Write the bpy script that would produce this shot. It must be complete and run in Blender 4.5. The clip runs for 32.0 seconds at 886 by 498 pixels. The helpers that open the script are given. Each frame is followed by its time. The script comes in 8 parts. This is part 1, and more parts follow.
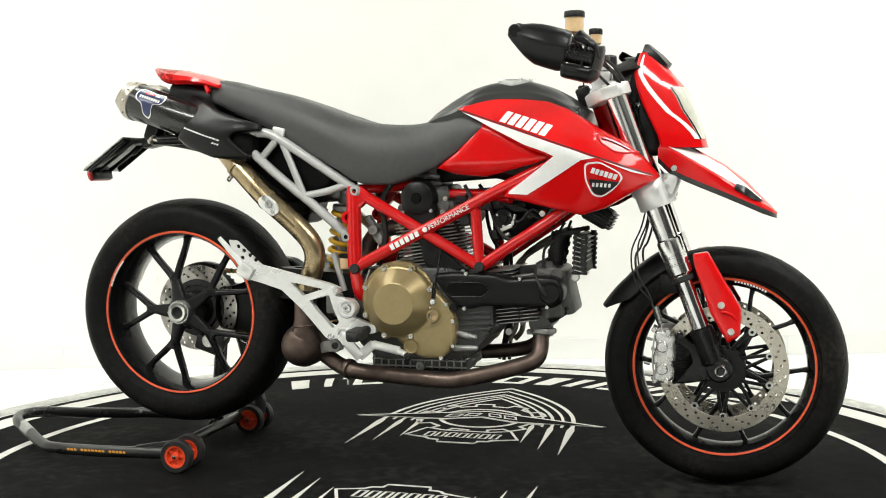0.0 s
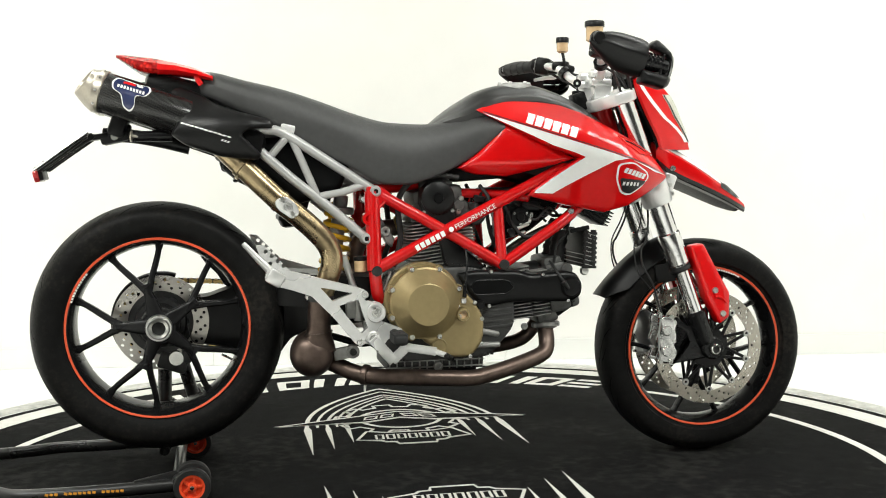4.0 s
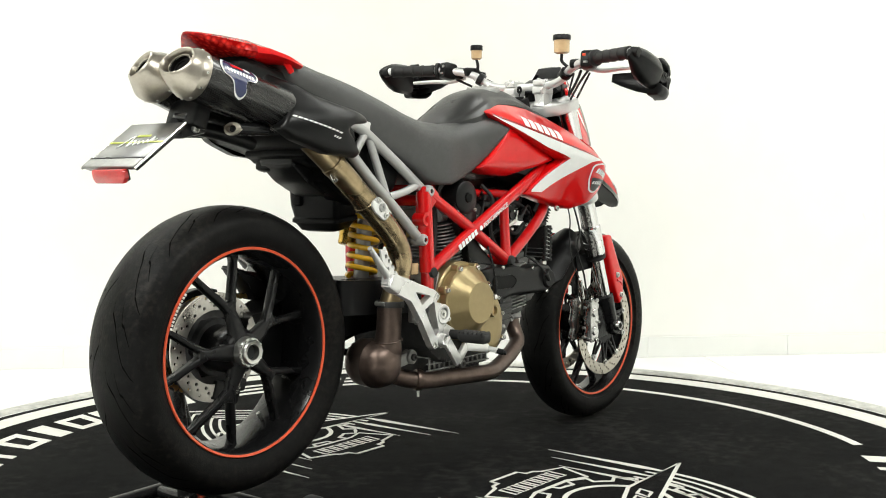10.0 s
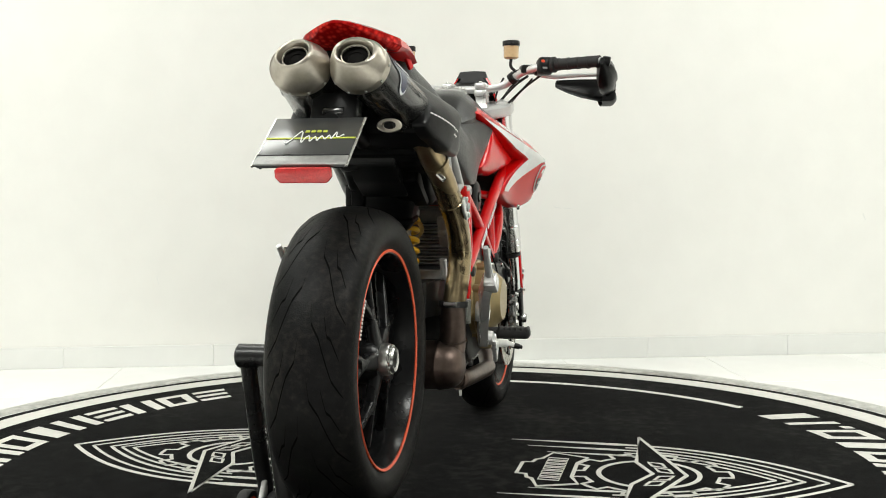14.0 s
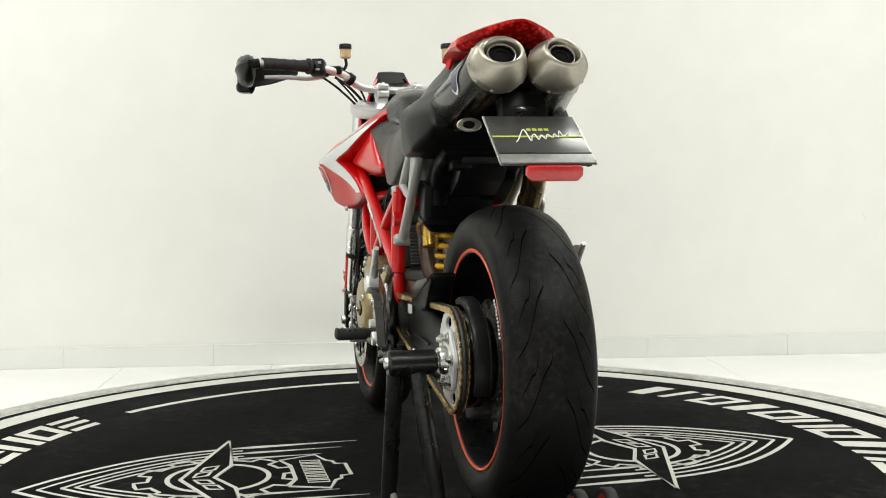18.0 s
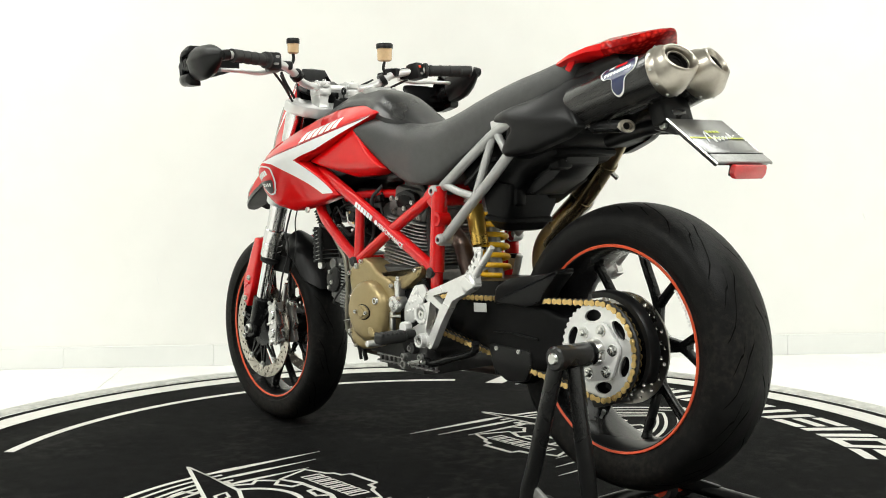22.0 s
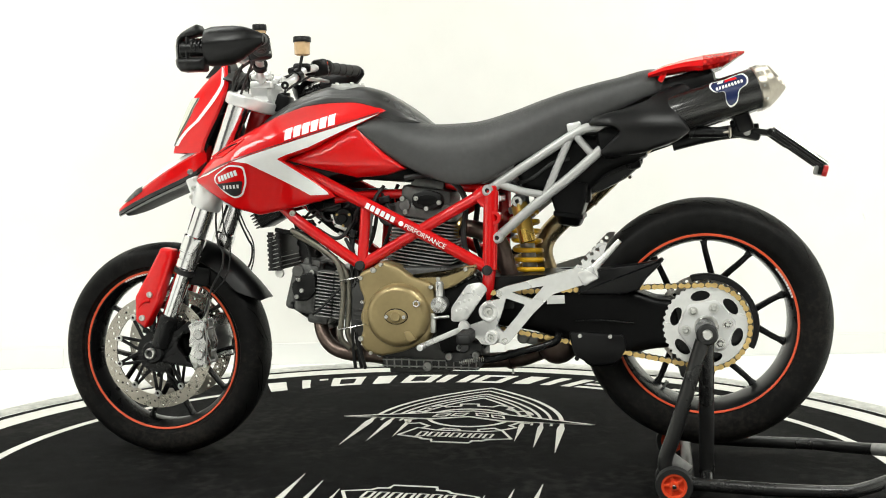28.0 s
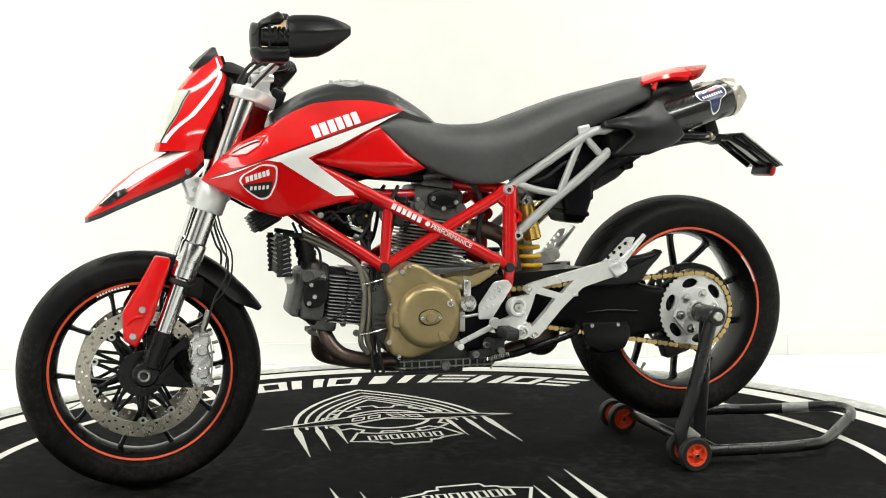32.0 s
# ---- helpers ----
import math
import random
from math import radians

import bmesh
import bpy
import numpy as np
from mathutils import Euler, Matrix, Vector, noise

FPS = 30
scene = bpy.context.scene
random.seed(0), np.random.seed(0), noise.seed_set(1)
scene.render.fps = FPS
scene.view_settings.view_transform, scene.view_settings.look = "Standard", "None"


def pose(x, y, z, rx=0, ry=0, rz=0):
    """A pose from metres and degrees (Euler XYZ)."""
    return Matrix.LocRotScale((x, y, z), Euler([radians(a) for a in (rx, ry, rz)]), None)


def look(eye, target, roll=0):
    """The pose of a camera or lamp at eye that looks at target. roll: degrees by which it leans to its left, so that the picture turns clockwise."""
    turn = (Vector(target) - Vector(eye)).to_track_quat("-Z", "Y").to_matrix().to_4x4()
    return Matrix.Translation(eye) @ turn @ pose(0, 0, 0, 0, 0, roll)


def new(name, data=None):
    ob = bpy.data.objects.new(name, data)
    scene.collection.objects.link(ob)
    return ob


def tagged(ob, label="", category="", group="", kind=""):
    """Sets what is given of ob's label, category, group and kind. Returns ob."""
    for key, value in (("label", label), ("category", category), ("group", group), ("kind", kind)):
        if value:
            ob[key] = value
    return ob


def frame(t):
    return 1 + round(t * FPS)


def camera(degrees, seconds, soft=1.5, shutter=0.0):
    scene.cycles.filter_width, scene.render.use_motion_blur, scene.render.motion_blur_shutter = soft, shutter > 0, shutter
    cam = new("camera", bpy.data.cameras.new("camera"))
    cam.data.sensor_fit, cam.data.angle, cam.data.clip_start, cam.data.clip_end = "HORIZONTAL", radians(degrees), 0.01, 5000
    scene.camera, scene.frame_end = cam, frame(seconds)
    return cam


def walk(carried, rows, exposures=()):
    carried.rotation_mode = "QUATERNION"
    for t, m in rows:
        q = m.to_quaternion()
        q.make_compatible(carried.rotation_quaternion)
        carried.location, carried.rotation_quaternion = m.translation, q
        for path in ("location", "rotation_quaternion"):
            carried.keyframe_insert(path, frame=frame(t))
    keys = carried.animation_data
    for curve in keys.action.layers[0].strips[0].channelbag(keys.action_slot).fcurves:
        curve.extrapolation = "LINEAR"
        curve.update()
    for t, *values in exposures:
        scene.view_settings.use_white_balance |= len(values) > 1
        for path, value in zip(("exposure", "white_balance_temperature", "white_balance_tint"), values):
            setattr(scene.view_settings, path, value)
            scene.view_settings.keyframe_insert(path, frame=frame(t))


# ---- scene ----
# ---- camera: it stands still before a turning table ----
RATE, START = 6.5698, -15.41          # degrees a second, degrees at the start

cam = camera(42.96, 32.0, soft=1.0)
EYE = Vector((0.0, -2.9706, 0.7684))
VIEW = look(EYE, EYE + Vector((0.0095, 0.99766, -0.06776)), roll=-0.418)
walk(cam, [(0.0, VIEW), (32.0, VIEW)], exposures=[(0.0, -0.16), (9.0, -0.16), (12.0, -0.20), (13.0, -0.33), (14.0, -0.44), (16.0, -0.52), (19.0, -0.52), (21.0, -0.42), (22.5, -0.22), (24.0, -0.18), (32.0, -0.16)])

# ---- world and lights: a white showroom under ceiling panels ----
world = bpy.data.worlds.new("world")
world.use_nodes = True
world.node_tree.nodes["Background"].inputs["Color"].default_value = (0.9, 0.95, 1.0, 1)
world.node_tree.nodes["Background"].inputs["Strength"].default_value = 0.05
scene.world = world


def ceiling_panel(x, y, sx, sy, watts):
    data = bpy.data.lights.new("ceiling_panel", "AREA")
    data.shape, data.size, data.size_y, data.energy = "RECTANGLE", sx, sy, watts
    data.color = (0.985, 1.0, 0.940)
    ob = new("ceiling_panel", data)
    ob.location = (x, y, 3.18)
    return ob


# The last panel is an added one, unseen, that brightens the south-west wall.
for px, py, watts in ((-1.7, -2.3, 112), (1.7, -2.3, 112), (-1.7, 0.6, 40), (1.7, 0.6, 40), (-2.4, -6.6, 90)):
    ceiling_panel(px, py, 1.6, 0.6, watts)
for px in (-2.8, 2.8):
    ceiling_panel(px, -0.6, 0.5, 3.0, 44)

# ---- materials ----
def mat(name, color, rough=0.5, metal=0.0, coat=0.0, var=0.12, scale=18.0, bump=0.0, bscale=260.0, spec=0.5, rvar=0.12, trans=0.0, emit=0.0, ior=1.45):
    """A principled surface whose colour and gloss vary at two scales, with fine relief."""
    m = bpy.data.materials.new(name)
    m.use_nodes = True
    nt = m.node_tree
    b = nt.nodes["Principled BSDF"]
    b.inputs["Metallic"].default_value = metal
    b.inputs["Coat Weight"].default_value = coat
    b.inputs["Coat Roughness"].default_value = 0.04
    b.inputs["Specular IOR Level"].default_value = spec
    b.inputs["Transmission Weight"].default_value = trans
    b.inputs["IOR"].default_value = ior
    tc = nt.nodes.new("ShaderNodeTexCoord")
    n1, n2 = nt.nodes.new("ShaderNodeTexNoise"), nt.nodes.new("ShaderNodeTexNoise")
    n1.inputs["Scale"].default_value, n2.inputs["Scale"].default_value = scale * 0.3, scale * 4
    n1.inputs["Detail"].default_value = n2.inputs["Detail"].default_value = 4
    add = nt.nodes.new("ShaderNodeMath")
    add.operation = "ADD"
    for n in (n1, n2):
        nt.links.new(tc.outputs["Object"], n.inputs["Vector"])
    nt.links.new(n1.outputs["Fac"], add.inputs[0])
    nt.links.new(n2.outputs["Fac"], add.inputs[1])
    cr = nt.nodes.new("ShaderNodeMapRange")
    cr.inputs["From Min"].default_value, cr.inputs["From Max"].default_value = 0.7, 1.3
    cr.inputs["To Min"].default_value, cr.inputs["To Max"].default_value = 1 - var, 1 + var
    nt.links.new(add.outputs[0], cr.inputs["Value"])
    mul = nt.nodes.new("ShaderNodeVectorMath")
    mul.operation = "SCALE"
    mul.inputs[0].default_value = color[:3]
    nt.links.new(cr.outputs[0], mul.inputs["Scale"])
    nt.links.new(mul.outputs[0], b.inputs["Base Color"])
    rr = nt.nodes.new("ShaderNodeMapRange")
    rr.inputs["From Min"].default_value, rr.inputs["From Max"].default_value = 0.35, 0.65
    rr.inputs["To Min"].default_value, rr.inputs["To Max"].default_value = max(0.02, rough * (1 - rvar)), min(1, rough * (1 + rvar))
    nt.links.new(n1.outputs["Fac"], rr.inputs["Value"])
    nt.links.new(rr.outputs[0], b.inputs["Roughness"])
    if bump:
        n3, bm_ = nt.nodes.new("ShaderNodeTexNoise"), nt.nodes.new("ShaderNodeBump")
        n3.inputs["Scale"].default_value = bscale
        n3.inputs["Detail"].default_value = 3
        nt.links.new(tc.outputs["Object"], n3.inputs["Vector"])
        nt.links.new(n3.outputs["Fac"], bm_.inputs["Height"])
        bm_.inputs["Strength"].default_value = bump
        bm_.inputs["Distance"].default_value = 0.002
        nt.links.new(bm_.outputs[0], b.inputs["Normal"])
    if emit:
        nt.links.new(mul.outputs[0], b.inputs["Emission Color"])
        b.inputs["Emission Strength"].default_value = emit
    return m


RED = mat("red_paint", (0.62, 0.003, 0.004), 0.35, spec=0.06, coat=0.85, var=0.05, rvar=0.2)
FRAME_RED = mat("red_frame_paint", (0.56, 0.004, 0.005), 0.3, spec=0.1, coat=0.9, var=0.08, bump=0.05, bscale=90)
WHITE = mat("white_decal", (0.84, 0.84, 0.83), 0.25, coat=0.6, var=0.03)
BLACK_LINE = mat("black_decal", (0.012, 0.012, 0.013), 0.3, var=0.05)
GREY_LETTER = mat("pale_print", (0.75, 0.75, 0.73), 0.45, var=0.05)
VINYL = mat("black_seat_vinyl", (0.041, 0.0413, 0.0413), 0.37, var=0.18, bump=0.3, bscale=900, spec=0.55)
TANK_BLACK = mat("black_soft_plastic", (0.022, 0.022, 0.022), 0.30, var=0.1, bump=0.15, bscale=700, spec=0.55)
PLASTIC = mat("black_plastic", (0.0058, 0.0058, 0.0060), 0.33, var=0.15, bump=0.10, bscale=500, spec=0.24)
MATT_BLACK = mat("matt_black_plastic", (0.0042, 0.0042, 0.0044), 0.34, var=0.2, bump=0.1, bscale=500, spec=0.09)
GLOSS_BLACK = mat("glossy_black_plastic", (0.01, 0.01, 0.011), 0.16, coat=0.4, var=0.1)
SATIN_BLACK = mat("satin_black_metal", (0.007, 0.007, 0.0074), 0.25, var=0.15, rvar=0.25, spec=0.28)
TYRE = mat("tyre_rubber", (0.0066, 0.0065, 0.0064), 0.46, var=0.4, scale=11, bump=0.3, bscale=350, spec=0.10)
GROOVE = mat("tyre_groove", (0.0028, 0.0028, 0.0028), 0.95, spec=0.03, var=0.1)
RUBBER = mat("black_rubber", (0.012, 0.012, 0.012), 0.6, var=0.15)
ALU = mat("silver_painted_aluminium", (0.70, 0.70, 0.695), 0.32, metal=0.45, rvar=0.03, var=0.03, bump=0.1, bscale=600)
SUB_GREY = mat("grey_frame_paint", (0.42, 0.42, 0.415), 0.32, metal=0.25, var=0.05)
POLISHED = mat("polished_fork_tube", (0.70, 0.695, 0.70), 0.16, metal=1.0, var=0.02, rvar=0.02)
CALIPER = mat("caliper_silver", (0.58, 0.58, 0.57), 0.26, metal=0.9, var=0.12, bump=0.1, bscale=300)
WHITE_ALU = mat("pale_silver_paint", (0.71, 0.71, 0.70), 0.27, metal=0.55, var=0.06, bump=0.08, bscale=500)
CAST = mat("cast_aluminium", (0.33, 0.33, 0.32), 0.45, metal=0.65, var=0.2, bump=0.35, bscale=280)
FIN = mat("bare_cast_fins", (0.40, 0.40, 0.39), 0.38, metal=0.6, var=0.12, bump=0.2, bscale=300)
CASE_GREY = mat("grey_cast_case", (0.055, 0.055, 0.054), 0.48, metal=0.4, var=0.2, bump=0.35, bscale=260)
# Near black that paints the unlit inside of the silencer mouths.
HOLE_DARK = mat("dark_pipe_mouth", (0.006, 0.0055, 0.005), 0.85, spec=0.1, var=0.3)
HEAD_CAST = mat("worn_cast_head", (0.115, 0.115, 0.112), 0.45, metal=0.5, var=0.25, bump=0.35, bscale=260)
OIL_PIPE = mat("dull_brassy_pipe", (0.20, 0.19, 0.155), 0.42, metal=0.7, var=0.12)
DARK_CAST = mat("dark_cast_metal", (0.05, 0.05, 0.05), 0.5, metal=0.5, var=0.3, bump=0.3, bscale=240)
CHROME = mat("polished_steel", (0.72, 0.72, 0.73), 0.1, metal=1.0, var=0.03)
STEEL = mat("brushed_steel", (0.6, 0.6, 0.58), 0.28, metal=1.0, var=0.08)
DISC = mat("brake_disc_steel", (0.46, 0.43, 0.375), 0.27, metal=1.0, var=0.1, scale=40)
DISC_BRIGHT = mat("bright_disc_steel", (0.44, 0.42, 0.39), 0.30, metal=1.0, var=0.08, scale=40)
GOLD = mat("bronze_gold_cover_paint", (0.31, 0.24, 0.118), 0.33, metal=0.5, var=0.08, bump=0.2, bscale=420)
# Inner links coloured darker, standing in for the gaps between plates.
CHAIN_DARK = mat("darker_inner_links", (0.16, 0.125, 0.07), 0.35, metal=0.9, var=0.3)
CHAIN_GOLD = mat("gold_chain_plate", (0.66, 0.47, 0.19), 0.3, metal=0.9, var=0.2)
PIPE = mat("heat_stained_pipe", (0.31, 0.24, 0.142), 0.27, metal=0.95, var=0.3, scale=10)
PIPE_DARK = mat("brown_scorched_steel", (0.13, 0.095, 0.08), 0.4, metal=0.85, var=0.3, scale=12, bump=0.12)
TITAN = mat("titanium_end_cap", (0.42, 0.385, 0.33), 0.36, metal=0.95, var=0.08, scale=30)
YELLOW = mat("yellow_spring_paint", (0.75, 0.42, 0.01), 0.35, coat=0.3, var=0.08)
SHOCK_GOLD = mat("gold_anodised_metal", (0.62, 0.40, 0.09), 0.28, metal=0.85, var=0.08)
ORANGE = mat("orange_red_rim_tape", (0.72, 0.095, 0.035), 0.4, var=0.06)
ORANGE_HUB = mat("orange_plastic", (0.75, 0.07, 0.02), 0.35, var=0.08)
LENS_RED = mat("red_tail_lens", (0.85, 0.012, 0.010), 0.22, spec=0.2, coat=0.0, var=0.25, scale=40, bump=0.6, bscale=110)
DARK_RED = mat("dark_red_reflector", (0.48, 0.03, 0.03), 0.2, coat=0.5, var=0.3, scale=90)
HEADLIGHT = mat("headlight_lens", (0.58, 0.58, 0.50), 0.1, coat=0.6, var=0.10)
AMBER = mat("amber_fluid_cup", (0.62, 0.43, 0.24), 0.15, coat=0.3, var=0.08, scale=30)
NAVY = mat("navy_decal", (0.012, 0.02, 0.075), 0.25, coat=0.4, var=0.05)
BOARD = mat("dark_grey_board", (0.033, 0.034, 0.034), 0.22, var=0.06, spec=0.6, coat=0.8)
LIME = mat("lime_print", (0.45, 0.5, 0.06), 0.5, var=0.05)
MAT_BLACK = mat("black_carpet_mat", (0.0054, 0.0054, 0.0055), 0.9, var=0.5, scale=5, bump=0.5, bscale=420, spec=0.05)
MAT_WHITE = mat("white_mat_print", (0.62, 0.61, 0.57), 0.7, var=0.08, scale=10, bump=0.3, bscale=420)
RIM_GREY = mat("scuffed_metal_rim", (0.5, 0.5, 0.47), 0.5, metal=0.3, var=0.35, scale=9, bump=0.3, bscale=60)
# Wall and ceiling tones for unseen surfaces, set by what the bike should reflect.
DARK_WALL = mat("dark_reflected_wall", (0.10, 0.10, 0.10), 0.7, var=0.05, scale=2)
CEILING = mat("unseen_ceiling_grey", (0.34, 0.34, 0.33), 0.8, var=0.03, scale=2)
WALL = mat("white_wall_paint", (0.86, 0.855, 0.82), 0.75, var=0.02, scale=2, bump=0.06, bscale=120)
BASE_TILE = mat("pale_grey_skirting_tile", (0.81, 0.815, 0.79), 0.35, var=0.02, scale=3)
TILE = mat("white_floor_tile", (0.84, 0.84, 0.82), 0.2, var=0.02, scale=3)
GROUT = mat("pale_grout", (0.74, 0.74, 0.72), 0.8, var=0.06)
STAND_BLACK = mat("black_powder_coat", (0.012, 0.012, 0.012), 0.28, var=0.15, bump=0.1, bscale=400)
ORANGE_PRINT = mat("orange_print", (0.7, 0.3, 0.03), 0.5, var=0.1)

BOARD.node_tree.nodes["Principled BSDF"].inputs["Coat Roughness"].default_value = 0.3
RED.node_tree.nodes["Principled BSDF"].inputs["Coat Roughness"].default_value = 0.07


def carbon():
    """Woven carbon fibre: a fine diagonal check in near black."""
    m = bpy.data.materials.new("carbon_weave")
    m.use_nodes = True
    nt = m.node_tree
    b = nt.nodes["Principled BSDF"]
    tc, mp, ch = nt.nodes.new("ShaderNodeTexCoord"), nt.nodes.new("ShaderNodeMapping"), nt.nodes.new("ShaderNodeTexChecker")
    mp.inputs["Rotation"].default_value = (0.0, radians(20), radians(4))
    nt.links.new(tc.outputs["Object"], mp.inputs["Vector"])
    nt.links.new(mp.outputs[0], ch.inputs["Vector"])
    ch.inputs["Scale"].default_value = 260
    ch.inputs["Color1"].default_value, ch.inputs["Color2"].default_value = (0.005, 0.005, 0.005, 1), (0.026, 0.0255, 0.025, 1)
    nt.links.new(ch.outputs["Color"], b.inputs["Base Color"])
    b.inputs["Roughness"].default_value = 0.25
    b.inputs["Specular IOR Level"].default_value = 0.3
    b.inputs["Coat Weight"].default_value = 0.35
    return m


CARBON = carbon()


def lens_cells(m):
    """Small moulded prisms in the tail lens: low relief, their glints and dark edges painted into the red."""
    nt = m.node_tree
    b = nt.nodes["Principled BSDF"]
    tc, vo, ramp, bmp = (nt.nodes.new("ShaderNode" + k) for k in ("TexCoord", "TexVoronoi", "MapRange", "Bump"))
    vo.inputs["Scale"].default_value = 90
    vo.inputs["Randomness"].default_value = 0.85
    nt.links.new(tc.outputs["Object"], vo.inputs["Vector"])
    nt.links.new(vo.outputs["Distance"], bmp.inputs["Height"])
    bmp.inputs["Strength"].default_value, bmp.inputs["Distance"].default_value = 0.3, 0.003
    nt.links.new(bmp.outputs[0], b.inputs["Normal"])
    mix = nt.nodes.new("ShaderNodeMix")
    mix.data_type = "RGBA"
    ramp.inputs["From Max"].default_value = 0.6
    nt.links.new(vo.outputs["Distance"], ramp.inputs["Value"])
    nt.links.new(ramp.outputs[0], mix.inputs["Factor"])
    mix.inputs[6].default_value, mix.inputs[7].default_value = (0.85, 0.03, 0.02, 1), (0.26, 0.002, 0.002, 1)
    nt.links.new(mix.outputs[2], b.inputs["Base Color"])


lens_cells(LENS_RED)


def dusty(m, dust, scale, lo, hi, amount):
    """Dry dust and stains in patches over a dark surface."""
    nt = m.node_tree
    b = nt.nodes["Principled BSDF"]
    src = b.inputs["Base Color"].links[0].from_socket
    tc, n1, n2, mul, ramp, mix = (nt.nodes.new("ShaderNode" + k) for k in ("TexCoord", "TexNoise", "TexNoise", "Math", "MapRange", "Mix"))
    n1.inputs["Scale"].default_value, n2.inputs["Scale"].default_value = scale, scale * 14
    n1.inputs["Detail"].default_value, n2.inputs["Detail"].default_value = 6, 5
    for n in (n1, n2):
        nt.links.new(tc.outputs["Object"], n.inputs["Vector"])
    mul.operation = "MULTIPLY"
    nt.links.new(n1.outputs["Fac"], mul.inputs[0])
    nt.links.new(n2.outputs["Fac"], mul.inputs[1])
    ramp.inputs["From Min"].default_value, ramp.inputs["From Max"].default_value = lo, hi
    ramp.inputs["To Max"].default_value = amount
    nt.links.new(mul.outputs[0], ramp.inputs["Value"])
    mix.data_type = "RGBA"
    nt.links.new(ramp.outputs[0], mix.inputs["Factor"])
    nt.links.new(src, mix.inputs[6])
    mix.inputs[7].default_value = (*dust, 1)
    nt.links.new(mix.outputs[2], b.inputs["Base Color"])


dusty(TYRE, (0.032, 0.027, 0.023), 6, 0.25, 0.42, 0.5)
dusty(MAT_BLACK, (0.030, 0.029, 0.027), 2.2, 0.26, 0.40, 0.45)

# ---- builders ----
from mathutils import geometry


def part(name, bm, material, parent=None, label="", smooth=40, m=None):
    """Link a bmesh as one mesh object under its thing."""
    if smooth:
        for f in bm.faces:
            f.smooth = True
        for e in bm.edges:
            if len(e.link_faces) == 2 and e.calc_face_angle(0) > radians(smooth):
                e.smooth = False
    me = bpy.data.meshes.new(name)
    bm.to_mesh(me)
    bm.free()
    me.materials.append(material)
    return share(name, me, parent, label, m)


def share(name, me, parent=None, label="", m=None):
    ob = new(name, me)
    ob.parent = parent
    if m is not None:
        ob.matrix_basis = m
    if label:
        tagged(ob, label)
    return ob


def thing(name, label, category, group="", kind=""):
    return tagged(new(name), label, category, group, kind)


def spin_y(profile, seg=64, m=None, closed=False):
    """Turn a profile of (radius, y) round the y axis."""
    bm = bmesh.new()
    rings = []
    for r, y in profile:
        if r < 1e-6:
            rings.append([bm.verts.new((0, y, 0))])
        else:
            rings.append([bm.verts.new((r * math.cos(2 * math.pi * k / seg), y, r * math.sin(2 * math.pi * k / seg))) for k in range(seg)])
    pairs = list(zip(rings, rings[1:])) + ([(rings[-1], rings[0])] if closed else [])
    for a, b in pairs:
        for k in range(seg):
            q = (k + 1) % seg
            if len(a) == 1 and len(b) == 1:
                continue
            if len(a) == 1:
                bm.faces.new((a[0], b[q], b[k]))
            elif len(b) == 1:
                bm.faces.new((a[k], a[q], b[0]))
            else:
                bm.faces.new((a[k], a[q], b[q], b[k]))
    bmesh.ops.recalc_face_normals(bm, faces=bm.faces)
    if m is not None:
        bm.transform(m)
    return bm


def along(a, b):
    """A matrix that lays the y axis on the line from a to b, with its origin at a."""
    a, b = Vector(a), Vector(b)
    return Matrix.Translation(a) @ (b - a).to_track_quat("Y", "Z").to_matrix().to_4x4()


def rod(a, b, r, r2=None, seg=20, bev=0.15):
    """A round bar from a to b with slightly broken edges."""
    n = (Vector(b) - Vector(a)).length
    r2 = r if r2 is None else r2
    e = min(r * bev, n * 0.2)
    return spin_y([(0, 0), (r - e, 0), (r, e), (r2, n - e), (r2 - e, n), (0, n)], seg, along(a, b))


def smooth_path(pts, n=8):
    """A rounded way through the points."""
    p = [Vector(q) for q in pts]
    p = [2 * p[0] - p[1]] + p + [2 * p[-1] - p[-2]]
    out = []
    for i in range(1, len(p) - 2):
        for k in range(n):
            t = k / n
            a, b, c, d = p[i - 1], p[i], p[i + 1], p[i + 2]
            out.append(0.5 * (2 * b + (c - a) * t + (2 * a - 5 * b + 4 * c - d) * t * t + (3 * b - a - 3 * c + d) * t ** 3))
    return out + [p[-2]]


def tube(pts, r, seg=12, n=8, smooth=True, radii=None):
    """A round tube along a way; radii: one for each of the points given."""
    w = smooth_path(pts, n) if smooth else [Vector(q) for q in pts]
    bm = bmesh.new()
    rings, up = [], None
    for i, q in enumerate(w):
        d = (w[min(i + 1, len(w) - 1)] - w[max(i - 1, 0)]).normalized()
        if up is None:
            up = Vector((0, 0, 1)) if abs(d.z) < 0.9 else Vector((1, 0, 0))
        s = d.cross(up).normalized()
        up = s.cross(d).normalized()
        rr = r
        if radii:
            f = i / (n if smooth else 1)
            k = min(int(f), len(radii) - 2)
            rr = radii[k] + (radii[k + 1] - radii[k]) * (f - k)
        rings.append([bm.verts.new(q + rr * (math.cos(a) * s + math.sin(a) * up)) for a in (2 * math.pi * k / seg for k in range(seg))])
    for a, b in zip(rings, rings[1:]):
        for k in range(seg):
            bm.faces.new((a[k], a[(k + 1) % seg], b[(k + 1) % seg], b[k]))
    bm.faces.new(rings[0][::-1])
    bm.faces.new(rings[-1])
    bmesh.ops.recalc_face_normals(bm, faces=bm.faces)
    return bm


